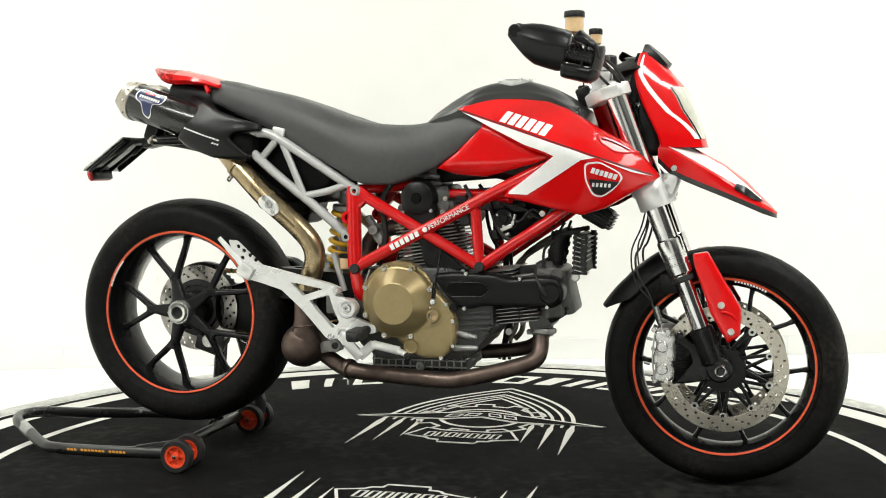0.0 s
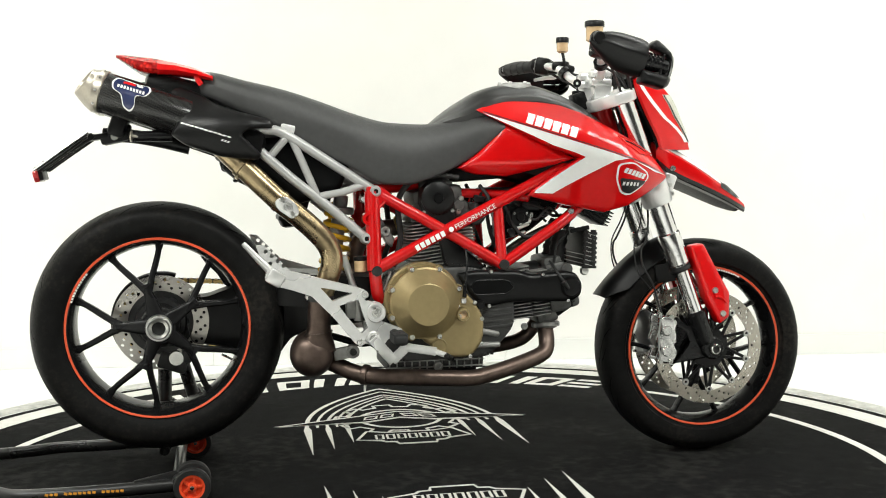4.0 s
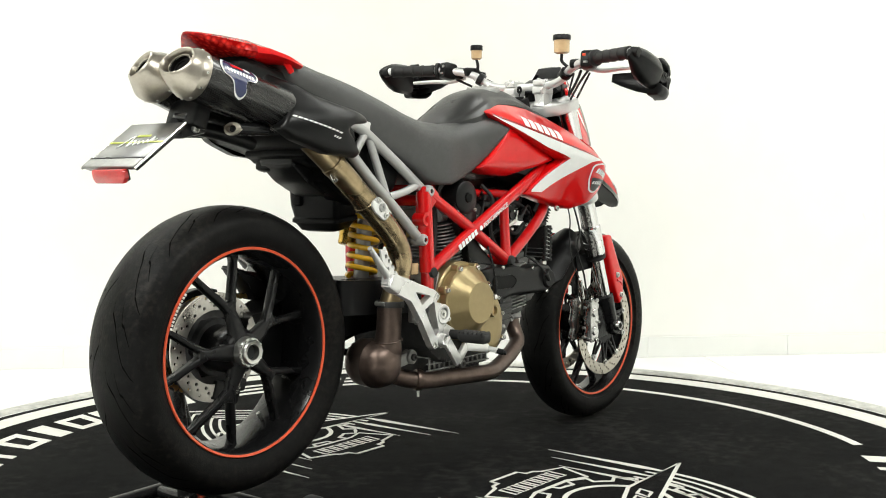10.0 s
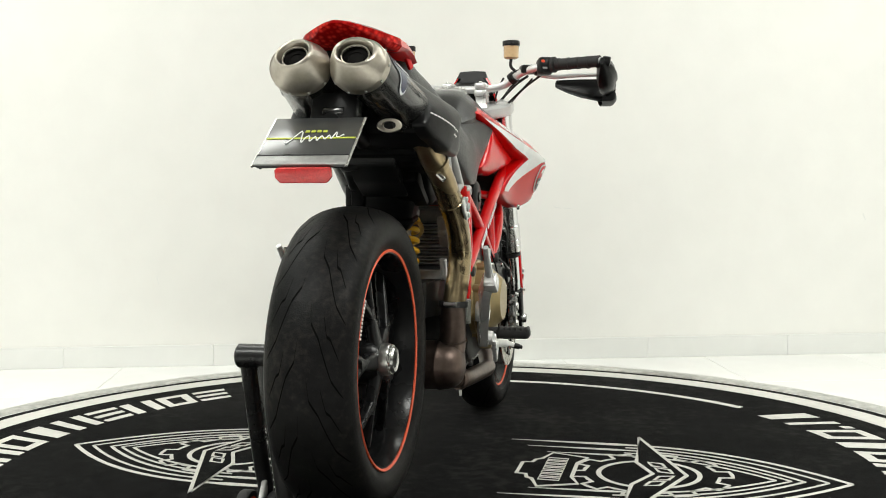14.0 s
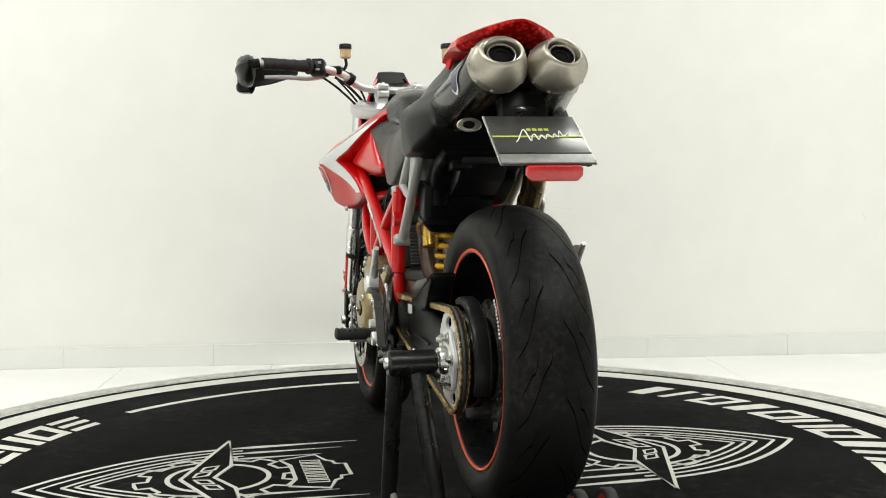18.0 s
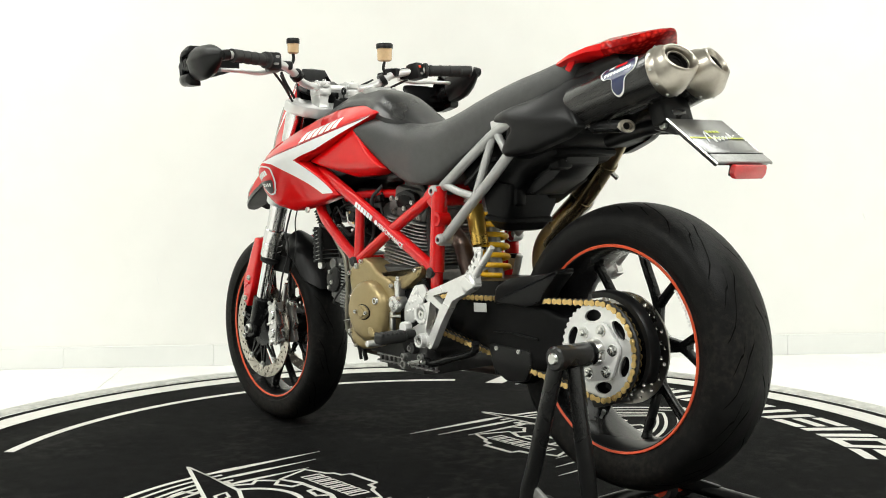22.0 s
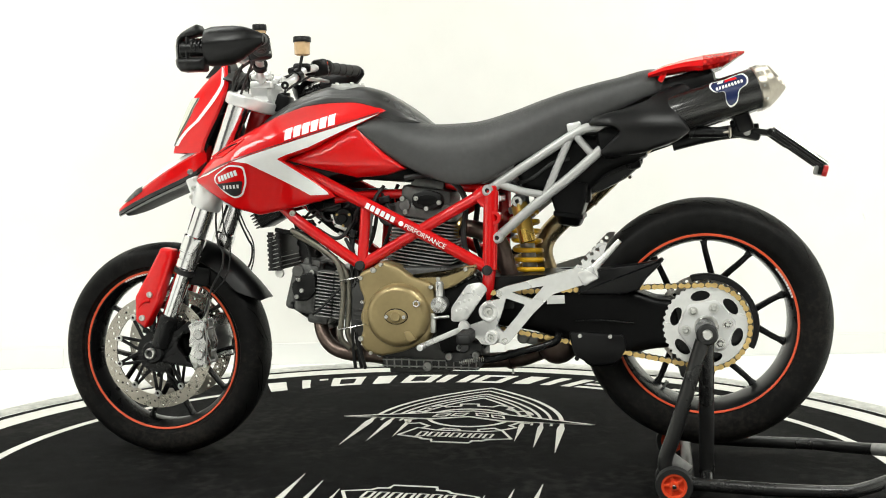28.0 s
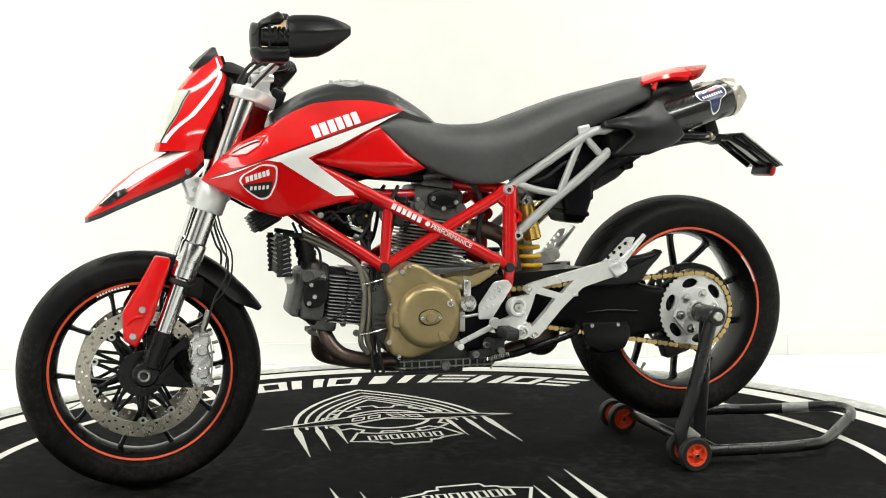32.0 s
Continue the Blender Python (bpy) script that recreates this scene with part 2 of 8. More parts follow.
def block(size, bev=0.004, m=None, seg=2):
    """A box with rounded edges, about its own centre."""
    bm = bmesh.new()
    bmesh.ops.create_cube(bm, size=1)
    bmesh.ops.scale(bm, vec=size, verts=bm.verts)
    if bev:
        bmesh.ops.bevel(bm, geom=list(bm.edges), offset=bev, segments=seg, affect="EDGES", profile=0.5)
    if m is not None:
        bm.transform(m)
    return bm


def beam(a, b, w, h, bev=0.003):
    """A rectangular bar from a to b; h is its upright side."""
    a, b = Vector(a), Vector(b)
    d = (b - a).normalized()
    side = d.cross(Vector((0, 0, 1))).normalized()
    up = side.cross(d)
    m = Matrix((side, d, up)).transposed().to_4x4()
    m.translation = (a + b) / 2
    return block((w, (b - a).length, h), bev, m)


def merge(*bms):
    """Join several pieces of one part."""
    out = bmesh.new()
    for b in bms:
        me = bpy.data.meshes.new("piece")
        b.to_mesh(me)
        b.free()
        out.from_mesh(me)
        bpy.data.meshes.remove(me)
    return out


def slab(outline, y0, y1, bev=0.003, seg=2):
    """A plate cut to an outline in x and z, between two planes of y, with rounded edges."""
    bm = bmesh.new()
    lo, hi = min(y0, y1), max(y0, y1)
    a = [bm.verts.new((x, lo, z)) for x, z in outline]
    f = bm.faces.new(a)
    ext = bmesh.ops.extrude_face_region(bm, geom=[f])
    bmesh.ops.translate(bm, vec=(0, hi - lo, 0), verts=[v for v in ext["geom"] if isinstance(v, bmesh.types.BMVert)])
    bmesh.ops.recalc_face_normals(bm, faces=bm.faces)
    if bev:
        bmesh.ops.bevel(bm, geom=list(bm.edges), offset=bev, segments=seg, affect="EDGES", profile=0.5)
    return bm


def rounded(outline, r, n=4):
    """The outline with its corners cut round."""
    out = []
    k = len(outline)
    for i in range(k):
        p, q, s = Vector(outline[i - 1]), Vector(outline[i]), Vector(outline[(i + 1) % k])
        a, b = p - q, s - q
        c = min(r, a.length * 0.45, b.length * 0.45)
        u, v = q + a.normalized() * c, q + b.normalized() * c
        for j in range(n + 1):
            t = j / n
            out.append(tuple(u * (1 - t) ** 2 + q * 2 * t * (1 - t) + v * t * t))
    return out


def dense(outline, step):
    out = []
    for i, p in enumerate(outline):
        q = outline[(i + 1) % len(outline)]
        n = max(1, int(math.hypot(q[0] - p[0], q[1] - p[1]) / step))
        out += [(p[0] + (q[0] - p[0]) * k / n, p[1] + (q[1] - p[1]) * k / n) for k in range(n)]
    return out


def skin(outline, depth, side=1, thick=0.012, rnd=0.0, step=0.011, lift=0.0):
    """A curved panel over an outline in x and z; depth(x, z) is its distance from the middle plane; its edge is turned in over rnd."""
    edge = dense(outline, step)
    seg = np.array([(*p, *edge[(i + 1) % len(edge)]) for i, p in enumerate(edge)])
    d = seg[:, 2:] - seg[:, :2]
    dd = np.maximum((d * d).sum(1), 1e-12)

    def gap(x, z):
        w = np.array([x, z]) - seg[:, :2]
        t = np.clip((w * d).sum(1) / dd, 0, 1)
        return float(np.sqrt((((w - t[:, None] * d)) ** 2).sum(1).min()))

    pts = [Vector(p) for p in edge]
    n = len(pts)
    area = sum(edge[i][0] * edge[(i + 1) % n][1] - edge[(i + 1) % n][0] * edge[i][1] for i in range(n))
    turn = 1 if area > 0 else -1
    inner = []
    if rnd:
        for i in range(n):
            t = (pts[(i + 1) % n] - pts[i - 1]).normalized()
            nrm = Vector((-t.y, t.x)) * turn
            for f in (0.12, 0.4, 1.0):
                q = pts[i] + nrm * rnd * f
                if gap(*q) > rnd * f * 0.8:
                    inner.append(q)
    xs, zs = [p[0] for p in edge], [p[1] for p in edge]
    lo = rnd * 1.3 + step * 0.4
    for i in range(int((max(xs) - min(xs)) / step) + 1):
        for k in range(int((max(zs) - min(zs)) / step) + 1):
            q = Vector((min(xs) + i * step, min(zs) + k * step))
            if gap(*q) > lo:
                inner.append(q)
    vs, _, fs, *_ = geometry.delaunay_2d_cdt(pts + inner, [(i, (i + 1) % n) for i in range(n)], [], 1, 1e-6)
    bm = bmesh.new()
    rows = []
    for v in vs:
        y = depth(v.x, v.y) + lift
        if rnd:
            g = gap(v.x, v.y)
            if g < rnd:
                y -= rnd * (1 - math.sqrt(max(0.0, 1 - (1 - g / rnd) ** 2)))
        rows.append(bm.verts.new((v.x, side * y, v.y)))
    for f in fs:
        try:
            bm.faces.new([rows[i] for i in f])
        except ValueError:
            pass
    if thick:
        rim = [e for e in bm.edges if len(e.link_faces) == 1]
        ext = bmesh.ops.extrude_edge_only(bm, edges=rim)
        bmesh.ops.translate(bm, vec=(0, -side * thick, 0), verts=[v for v in ext["geom"] if isinstance(v, bmesh.types.BMVert)])
    bmesh.ops.recalc_face_normals(bm, faces=bm.faces)
    big = max(bm.faces, key=lambda f: f.calc_area())
    if big.normal.y * side < 0:
        bmesh.ops.reverse_faces(bm, faces=bm.faces)
    return bm


def lerp(x, table):
    """Straight steps through a table of (x, value)."""
    return float(np.interp(x, [a for a, _ in table], [b for _, b in table]))


def curve(x, table):
    """A smooth line through a table of (x, value), with no overshoot."""
    if x <= table[0][0]:
        return table[0][1]
    if x >= table[-1][0]:
        return table[-1][1]
    n = len(table)
    d = [(table[i + 1][1] - table[i][1]) / (table[i + 1][0] - table[i][0]) for i in range(n - 1)]
    slope = lambda i: d[0] if i == 0 else d[-1] if i == n - 1 else (0.0 if d[i - 1] * d[i] <= 0 else 2 * d[i - 1] * d[i] / (d[i - 1] + d[i]))
    i = next(k for k in range(n - 1) if x <= table[k + 1][0])
    h = table[i + 1][0] - table[i][0]
    t = (x - table[i][0]) / h
    a, b = table[i][1], table[i + 1][1]
    return a * (1 + 2 * t) * (1 - t) ** 2 + h * slope(i) * t * (1 - t) ** 2 + b * t * t * (3 - 2 * t) + h * slope(i + 1) * t * t * (t - 1)


def loft(sections, close=True, caps=True):
    """A skin through rows of points of equal number; close: each row is a ring."""
    bm = bmesh.new()
    rows = [[bm.verts.new(p) for p in s] for s in sections]
    n = len(rows[0])
    for a, b in zip(rows, rows[1:]):
        for k in range(n if close else n - 1):
            bm.faces.new((a[k], a[(k + 1) % n], b[(k + 1) % n], b[k]))
    if caps and close:
        bm.faces.new(rows[0][::-1])
        bm.faces.new(rows[-1])
    bmesh.ops.recalc_face_normals(bm, faces=bm.faces)
    return bm


def bolt(p, axis, r=0.006, h=0.006):
    """A socket screw head at p, looking along axis."""
    p, axis = Vector(p), Vector(axis).normalized()
    return spin_y([(0, h * 0.4), (r * 0.5, h * 0.4), (r * 0.5, h), (r * 0.85, h), (r, h * 0.75), (r, 0), (0, 0)], 12, along(p, p + axis))


def circle(cx, cz, r, n=32, a0=0.0):
    return [(cx + r * math.cos(a0 + 2 * math.pi * k / n), cz + r * math.sin(a0 + 2 * math.pi * k / n)) for k in range(n)]


def plate_with_holes(outer, holes, y0, y1):
    """A flat plate with through holes."""
    pts, edges = [], []
    for loop in [outer] + holes:
        o = len(pts)
        pts += [Vector(p) for p in loop]
        edges += [(o + i, o + (i + 1) % len(loop)) for i in range(len(loop))]
    vs, _, fs, *_ = geometry.delaunay_2d_cdt(pts, edges, [], 0, 1e-7)
    bm = bmesh.new()

    def within(q, loop):
        ins = False
        for i in range(len(loop)):
            (x1, z1), (x2, z2) = loop[i - 1], loop[i]
            if (z1 > q[1]) != (z2 > q[1]) and q[0] < (x2 - x1) * (q[1] - z1) / (z2 - z1) + x1:
                ins = not ins
        return ins

    keep = []
    for f in fs:
        c = (sum(vs[i].x for i in f) / len(f), sum(vs[i].y for i in f) / len(f))
        if within(c, outer) and not any(within(c, h) for h in holes):
            keep.append(f)
    rows = [bm.verts.new((v.x, y0, v.y)) for v in vs]
    for f in keep:
        bm.faces.new([rows[i] for i in f])
    bmesh.ops.delete(bm, geom=[v for v in bm.verts if not v.link_faces], context="VERTS")
    ext = bmesh.ops.extrude_face_region(bm, geom=list(bm.faces))
    bmesh.ops.translate(bm, vec=(0, y1 - y0, 0), verts=[v for v in ext["geom"] if isinstance(v, bmesh.types.BMVert)])
    bmesh.ops.recalc_face_normals(bm, faces=bm.faces)
    return bm

# ---- the room ----
FLOOR = -0.012
WALL_TURN = 3.4


def box_between(x0, x1, y0, y1, z0, z1, bev=0.0):
    return block((x1 - x0, y1 - y0, z1 - z0), bev, Matrix.Translation(((x0 + x1) / 2, (y0 + y1) / 2, (z0 + z1) / 2)))


def build_room():
    turn = pose(0, 0, 0, 0, 0, WALL_TURN)
    # Only wall_north is seen; dark walls and wall_south_west are added for reflections.
    walls = {"wall_north": (-4.5, 4.5, 1.66, 1.86), "wall_south": (-0.6, 4.5, -9.2, -9.0), "wall_south_west": (-4.5, -0.6, -9.2, -9.0), "wall_west": (-4.7, -4.5, -3.2, 1.86), "wall_east": (4.5, 4.7, -3.2, 1.86), "wall_west_far": (-4.7, -4.5, -9.2, -3.2), "wall_east_far": (4.5, 4.7, -9.2, -3.2)}
    for name, (x0, x1, y0, y1) in walls.items():
        w = part(name, box_between(x0, x1, y0, y1, FLOOR - 0.05, 3.25), DARK_WALL if name.endswith(("south", "far")) else WALL, m=turn, smooth=0)
        tagged(w, "unseen dark wall added behind the camera for dark reflections" if name.endswith(("south", "far")) else "plain white painted showroom wall", "wall", kind="structure")
    c = part("ceiling", box_between(-4.7, 4.7, -9.2, 1.86, 3.25, 3.35), CEILING, m=turn, smooth=0)
    tagged(c, "unseen ceiling, grey to keep reflected blacks deep", "ceiling", kind="structure")
    f = part("floor", box_between(-4.7, 4.7, -9.2, 1.66, FLOOR - 0.06, FLOOR - 0.004), GROUT, m=turn, smooth=0)
    tagged(f, "white glossy tiled showroom floor with thin joints", "floor", kind="structure")
    tile = None
    for i in range(-7, 8):
        for k in range(11):
            x, y = 0.338 + 0.6 * i, 1.66 - 0.3 - 0.6 * k
            if abs(x) > 4.2 or y < -4.7:
                continue
            if tile is None:
                b = block((0.5982, 0.5982, 0.01), 0.0008, seg=1)
                ob = part("floor_tile", b, TILE, f, m=Matrix.Translation((x, y, FLOOR - 0.005)), smooth=0)
                tile = ob.data
            else:
                share("floor_tile", tile, f, m=Matrix.Translation((x, y, FLOOR - 0.005)))
    base = tagged(new("baseboard"), "pale grey tile skirting along the wall", "baseboard", kind="structure")
    base.matrix_basis = turn
    piece = None
    for i in range(-8, 9):
        m = Matrix.Translation((0.1 + 0.6 * i, 1.652, FLOOR + 0.043))
        if abs(0.1 + 0.6 * i) > 4.3:
            continue
        if piece is None:
            piece = part("skirting_tile", block((0.5992, 0.011, 0.086), 0.0012, seg=1), BASE_TILE, base, m=m, smooth=0).data
        else:
            share("skirting_tile", piece, base, m=m)
    for x, z, a in ((0.62, 0.62, 12), (0.66, 0.617, 5), (-1.02, 0.34, 80), (1.93, 0.57, 70)):
        s = part("wall_scuff", block((0.03, 0.0012, 0.003), 0, pose(0, 0, 0, 0, a, 0)), BASE_TILE, m=turn @ Matrix.Translation((x, 1.6595, z)), smooth=0)
        tagged(s, "faint grey scuff mark on the white wall", "scuff mark", kind="structure")


# ---- the turning table ----
MAT_Z = -0.008
PRINT_Z = -0.0071


def ribbon(pts, w, z=PRINT_Z, h=0.0025, closed=False):
    """A flat printed band along a way in x and y; w: one width or one for each point."""
    p = [Vector(q) for q in pts]
    n = len(p)
    ws = w if isinstance(w, (list, tuple)) else [w] * n
    bm = bmesh.new()
    rows = []
    for i in range(n):
        a = p[i - 1] if (i or closed) else p[0]
        b = p[(i + 1) % n] if (i < n - 1 or closed) else p[-1]
        d = (b - a).normalized()
        s = Vector((-d.y, d.x)) * max(ws[i], 0.0008) / 2
        rows.append([bm.verts.new((*(p[i] + s), z - h)), bm.verts.new((*(p[i] + s), z)), bm.verts.new((*(p[i] - s), z)), bm.verts.new((*(p[i] - s), z - h))])
    for i in range(n if closed else n - 1):
        a, b = rows[i], rows[(i + 1) % n]
        for k in range(3):
            bm.faces.new((a[k], a[k + 1], b[k + 1], b[k]))
    if not closed:
        bm.faces.new(rows[0])
        bm.faces.new(rows[-1][::-1])
    bmesh.ops.recalc_face_normals(bm, faces=bm.faces)
    if sum(f.normal.z for f in bm.faces) < 0:
        bmesh.ops.reverse_faces(bm, faces=bm.faces)
    return bm


def arc(r, a0, a1, n=48, cx=0.0, cy=0.0):
    return [(cx + r * math.cos(radians(a0 + (a1 - a0) * k / n)), cy + r * math.sin(radians(a0 + (a1 - a0) * k / n))) for k in range(n + 1)]


def flat(outline, z=PRINT_Z, h=0.0025):
    """A flat printed patch cut to an outline in x and y."""
    bm = bmesh.new()
    f = bm.faces.new([bm.verts.new((x, y, z)) for x, y in outline])
    f.normal_update()
    if f.normal.z < 0:
        f.normal_flip()
    return bm


def build_table():
    table = thing("turntable", "round turntable covered with a black printed mat", "turntable")
    part("turntable_plate", spin_y([(0, -0.03), (1.535, -0.03), (1.54, -0.026), (1.54, -0.014), (1.535, -0.011), (0, -0.011)], 160, pose(0, 0, 0, 90, 0, 0)), SATIN_BLACK, table)
    bm = bmesh.new()
    rings = []
    for r, z in ((1.528, -0.0125), (1.528, -0.009), (1.525, MAT_Z)):
        rings.append([bm.verts.new((r * math.cos(2 * math.pi * k / 160), r * math.sin(2 * math.pi * k / 160), z)) for k in range(160)])
    for a, b in zip(rings, rings[1:]):
        for k in range(160):
            bm.faces.new((a[k], a[(k + 1) % 160], b[(k + 1) % 160], b[k]))
    bm.faces.new(rings[-1])
    carpet = part("mat", bm, MAT_BLACK, table, "black carpet mat with white print")
    part("border_ring", ribbon(arc(1.448, 0, 360, 160)[:-1], 0.085, closed=True), MAT_WHITE, carpet, "broad white border ring")
    part("border_arc", ribbon(arc(1.208, -43, 43), 0.028), MAT_WHITE, carpet, "thin white arc line")
    part("border_arc", ribbon(arc(1.208, 137, 223), 0.028), MAT_WHITE, carpet, "thin white arc line")

    # slanted block characters on both sides; what they spell is left as plain strokes
    def char(width, style):
        """Strokes of one block character in its own space: x along, y from 0 to 1; returns a list of quads."""
        h, s = 0.155, 0.031
        lean = 0.045
        quad = lambda x0, x1, y0, y1: [(x0 + lean * y0 / h, y0), (x1 + lean * y0 / h, y0), (x1 + lean * y1 / h, y1), (x0 + lean * y1 / h, y1)]
        w = width
        sets = {
            "ring": [quad(0, s, 0, h), quad(w - s, w, 0, h), quad(s, w - s, 0, s), quad(s, w - s, h - s, h)],
            "rails": [quad(0, w, 0, s), quad(0, w, h / 2 - s / 2, h / 2 + s / 2), quad(0, w, h - s, h)],
            "twin": [quad(0, s * 1.2, 0, h), quad(w - s * 1.2, w, 0, h)],
            "slab": [quad(w * 0.22, w * 0.78, 0, h)],
            "bar": [quad(0, s, 0, h)],
            "dot": [quad(0, s, 0, s)],
        }
        return sets[style]

    styles = ["rails", "ring", "twin", "rails", "twin", "slab", "ring", "twin", "ring", "slab", "ring", "dot", "bar", "slab"]
    wide = {"bar": 0.045, "dot": 0.045}
    for flip in (0, 180):
        gaps = 0.018
        total = sum(wide.get(s, 0.118) + gaps for s in styles)
        r0 = 1.315
        a = 90 + math.degrees(total / 2 / 1.22) * -1
        for s in styles:
            w = wide.get(s, 0.118)
            bm = bmesh.new()
            for q in char(w - 0.0, s):
                pts = []
                for i in range(4):
                    (x0, y0), (x1, y1) = q[i], q[(i + 1) % 4]
                    for k in range(3):
                        pts.append((x0 + (x1 - x0) * k / 3, y0 + (y1 - y0) * k / 3))
                ring_pts = []
                for x, y in pts:
                    ang = radians(a) + x / 1.22
                    rr = r0 - y
                    ring_pts.append(bm.verts.new((rr * math.cos(ang), rr * math.sin(ang), PRINT_Z)))
                f = bm.faces.new(ring_pts)
                f.normal_update()
                if f.normal.z < 0:
                    f.normal_flip()
            part("print_block", bm, MAT_WHITE, carpet, m=pose(0, 0, 0, 0, 0, flip), smooth=0)
            a += math.degrees((w + gaps) / 1.22)

    # the emblem: nested pointed arches, a gear, a long lozenge and a banner
    def emblem(m):
        pc = lambda nm, b: part(nm, b, MAT_WHITE, carpet, m=m, smooth=0)
        for apex, leg, foot, w in ((1.062, 0.300, 0.160, 0.013), (1.007, 0.268, 0.49, 0.009), (0.950, 0.238, 0.215, 0.010), (0.917, 0.208, 0.49, 0.008), (0.88, 0.178, 0.28, 0.009)):
            for s in (-1, 1):
                pts = []
                for k in range(25):
                    t = k / 24
                    y = foot + (apex - foot) * t
                    u = max(0.0, (y - 0.45) / (apex - 0.45))
                    pts.append((s * leg * (1 - u ** 2.3) * (1 + 0.03 * max(0, 0.45 - y) / 0.3), y))
                ws = [w * (min(1.0, 0.05 + k / 8) * 1.8 if (foot < 0.4 and k < 9) else 1.0) for k in range(25)]
                pc("emblem_arch", ribbon(pts, ws))
        teeth = []
        for k in range(20):
            a0 = 360 / 20 * k
            r = 0.205 if k % 2 else 0.172
            teeth += [(r * math.cos(radians(a0 + d)), 0.572 + r * math.sin(radians(a0 + d))) for d in (1, 9, 17)]
        pc("emblem_gear", ribbon(teeth, 0.011, closed=True))
        pc("emblem_ring", ribbon(arc(0.128, 0, 360, 48, 0, 0.567)[:-1], 0.013, closed=True))
        loz = [(-0.395, 0.520), (0.0, 0.662), (0.395, 0.520), (0.110, 0.529), (0.0, 0.577), (-0.110, 0.529)]
        part("emblem_field", flat(loz, PRINT_Z + 0.0005), MAT_BLACK, carpet, m=m, smooth=0)
        pc("emblem_lozenge", ribbon(loz, 0.011, z=PRINT_Z + 0.0011, closed=True))
        for x, y, t in ((-0.115, 0.560, 1), (-0.060, 0.580, 1), (0.022, 0.594, -1), (0.076, 0.574, -1)):
            q = [(x, y), (x + 0.010 * t, y + 0.036), (x + 0.038 + 0.010 * t, y + 0.036 + 0.012 * t), (x + 0.038, y + 0.012 * t)]
            pc("emblem_block", ribbon(q, 0.010, z=PRINT_Z + 0.0011, closed=True))
        ban = [(-0.130, 0.398), (-0.070, 0.376), (0.070, 0.376), (0.130, 0.398), (0.168, 0.300), (0.100, 0.278), (0.088, 0.262), (0.060, 0.258), (0.055, 0.232), (-0.055, 0.232), (-0.060, 0.258), (-0.088, 0.262), (-0.100, 0.278), (-0.168, 0.300)]
        part("emblem_field", flat(ban, PRINT_Z + 0.0005), MAT_BLACK, carpet, m=m, smooth=0)
        pc("emblem_banner", ribbon(ban, 0.010, z=PRINT_Z + 0.0011, closed=True))
        for i in range(7):
            x = -0.112 + 0.033 * i
            dz = 0.018 * (abs(i - 3) / 3) ** 2
            q = [(x, 0.295), (x + 0.004, 0.348), (x + 0.024, 0.348), (x + 0.020, 0.295)]
            pc("emblem_block", ribbon(q, 0.0075, z=PRINT_Z + 0.0011, closed=True))

    emblem(Matrix.Identity(4))
    emblem(pose(0, 0, 0, 0, 0, 180))
    rim = part("turntable_rim", spin_y([(1.548, -0.02), (1.548, -0.009), (1.555, -0.006), (1.612, -0.006), (1.62, -0.011), (1.62, -0.02)], 160, pose(0, 0, 0, 90, 0, 0), closed=True), RIM_GREY)
    tagged(rim, "scuffed pale metal ring set round the turntable", "turntable rim", kind="structure")
    return table


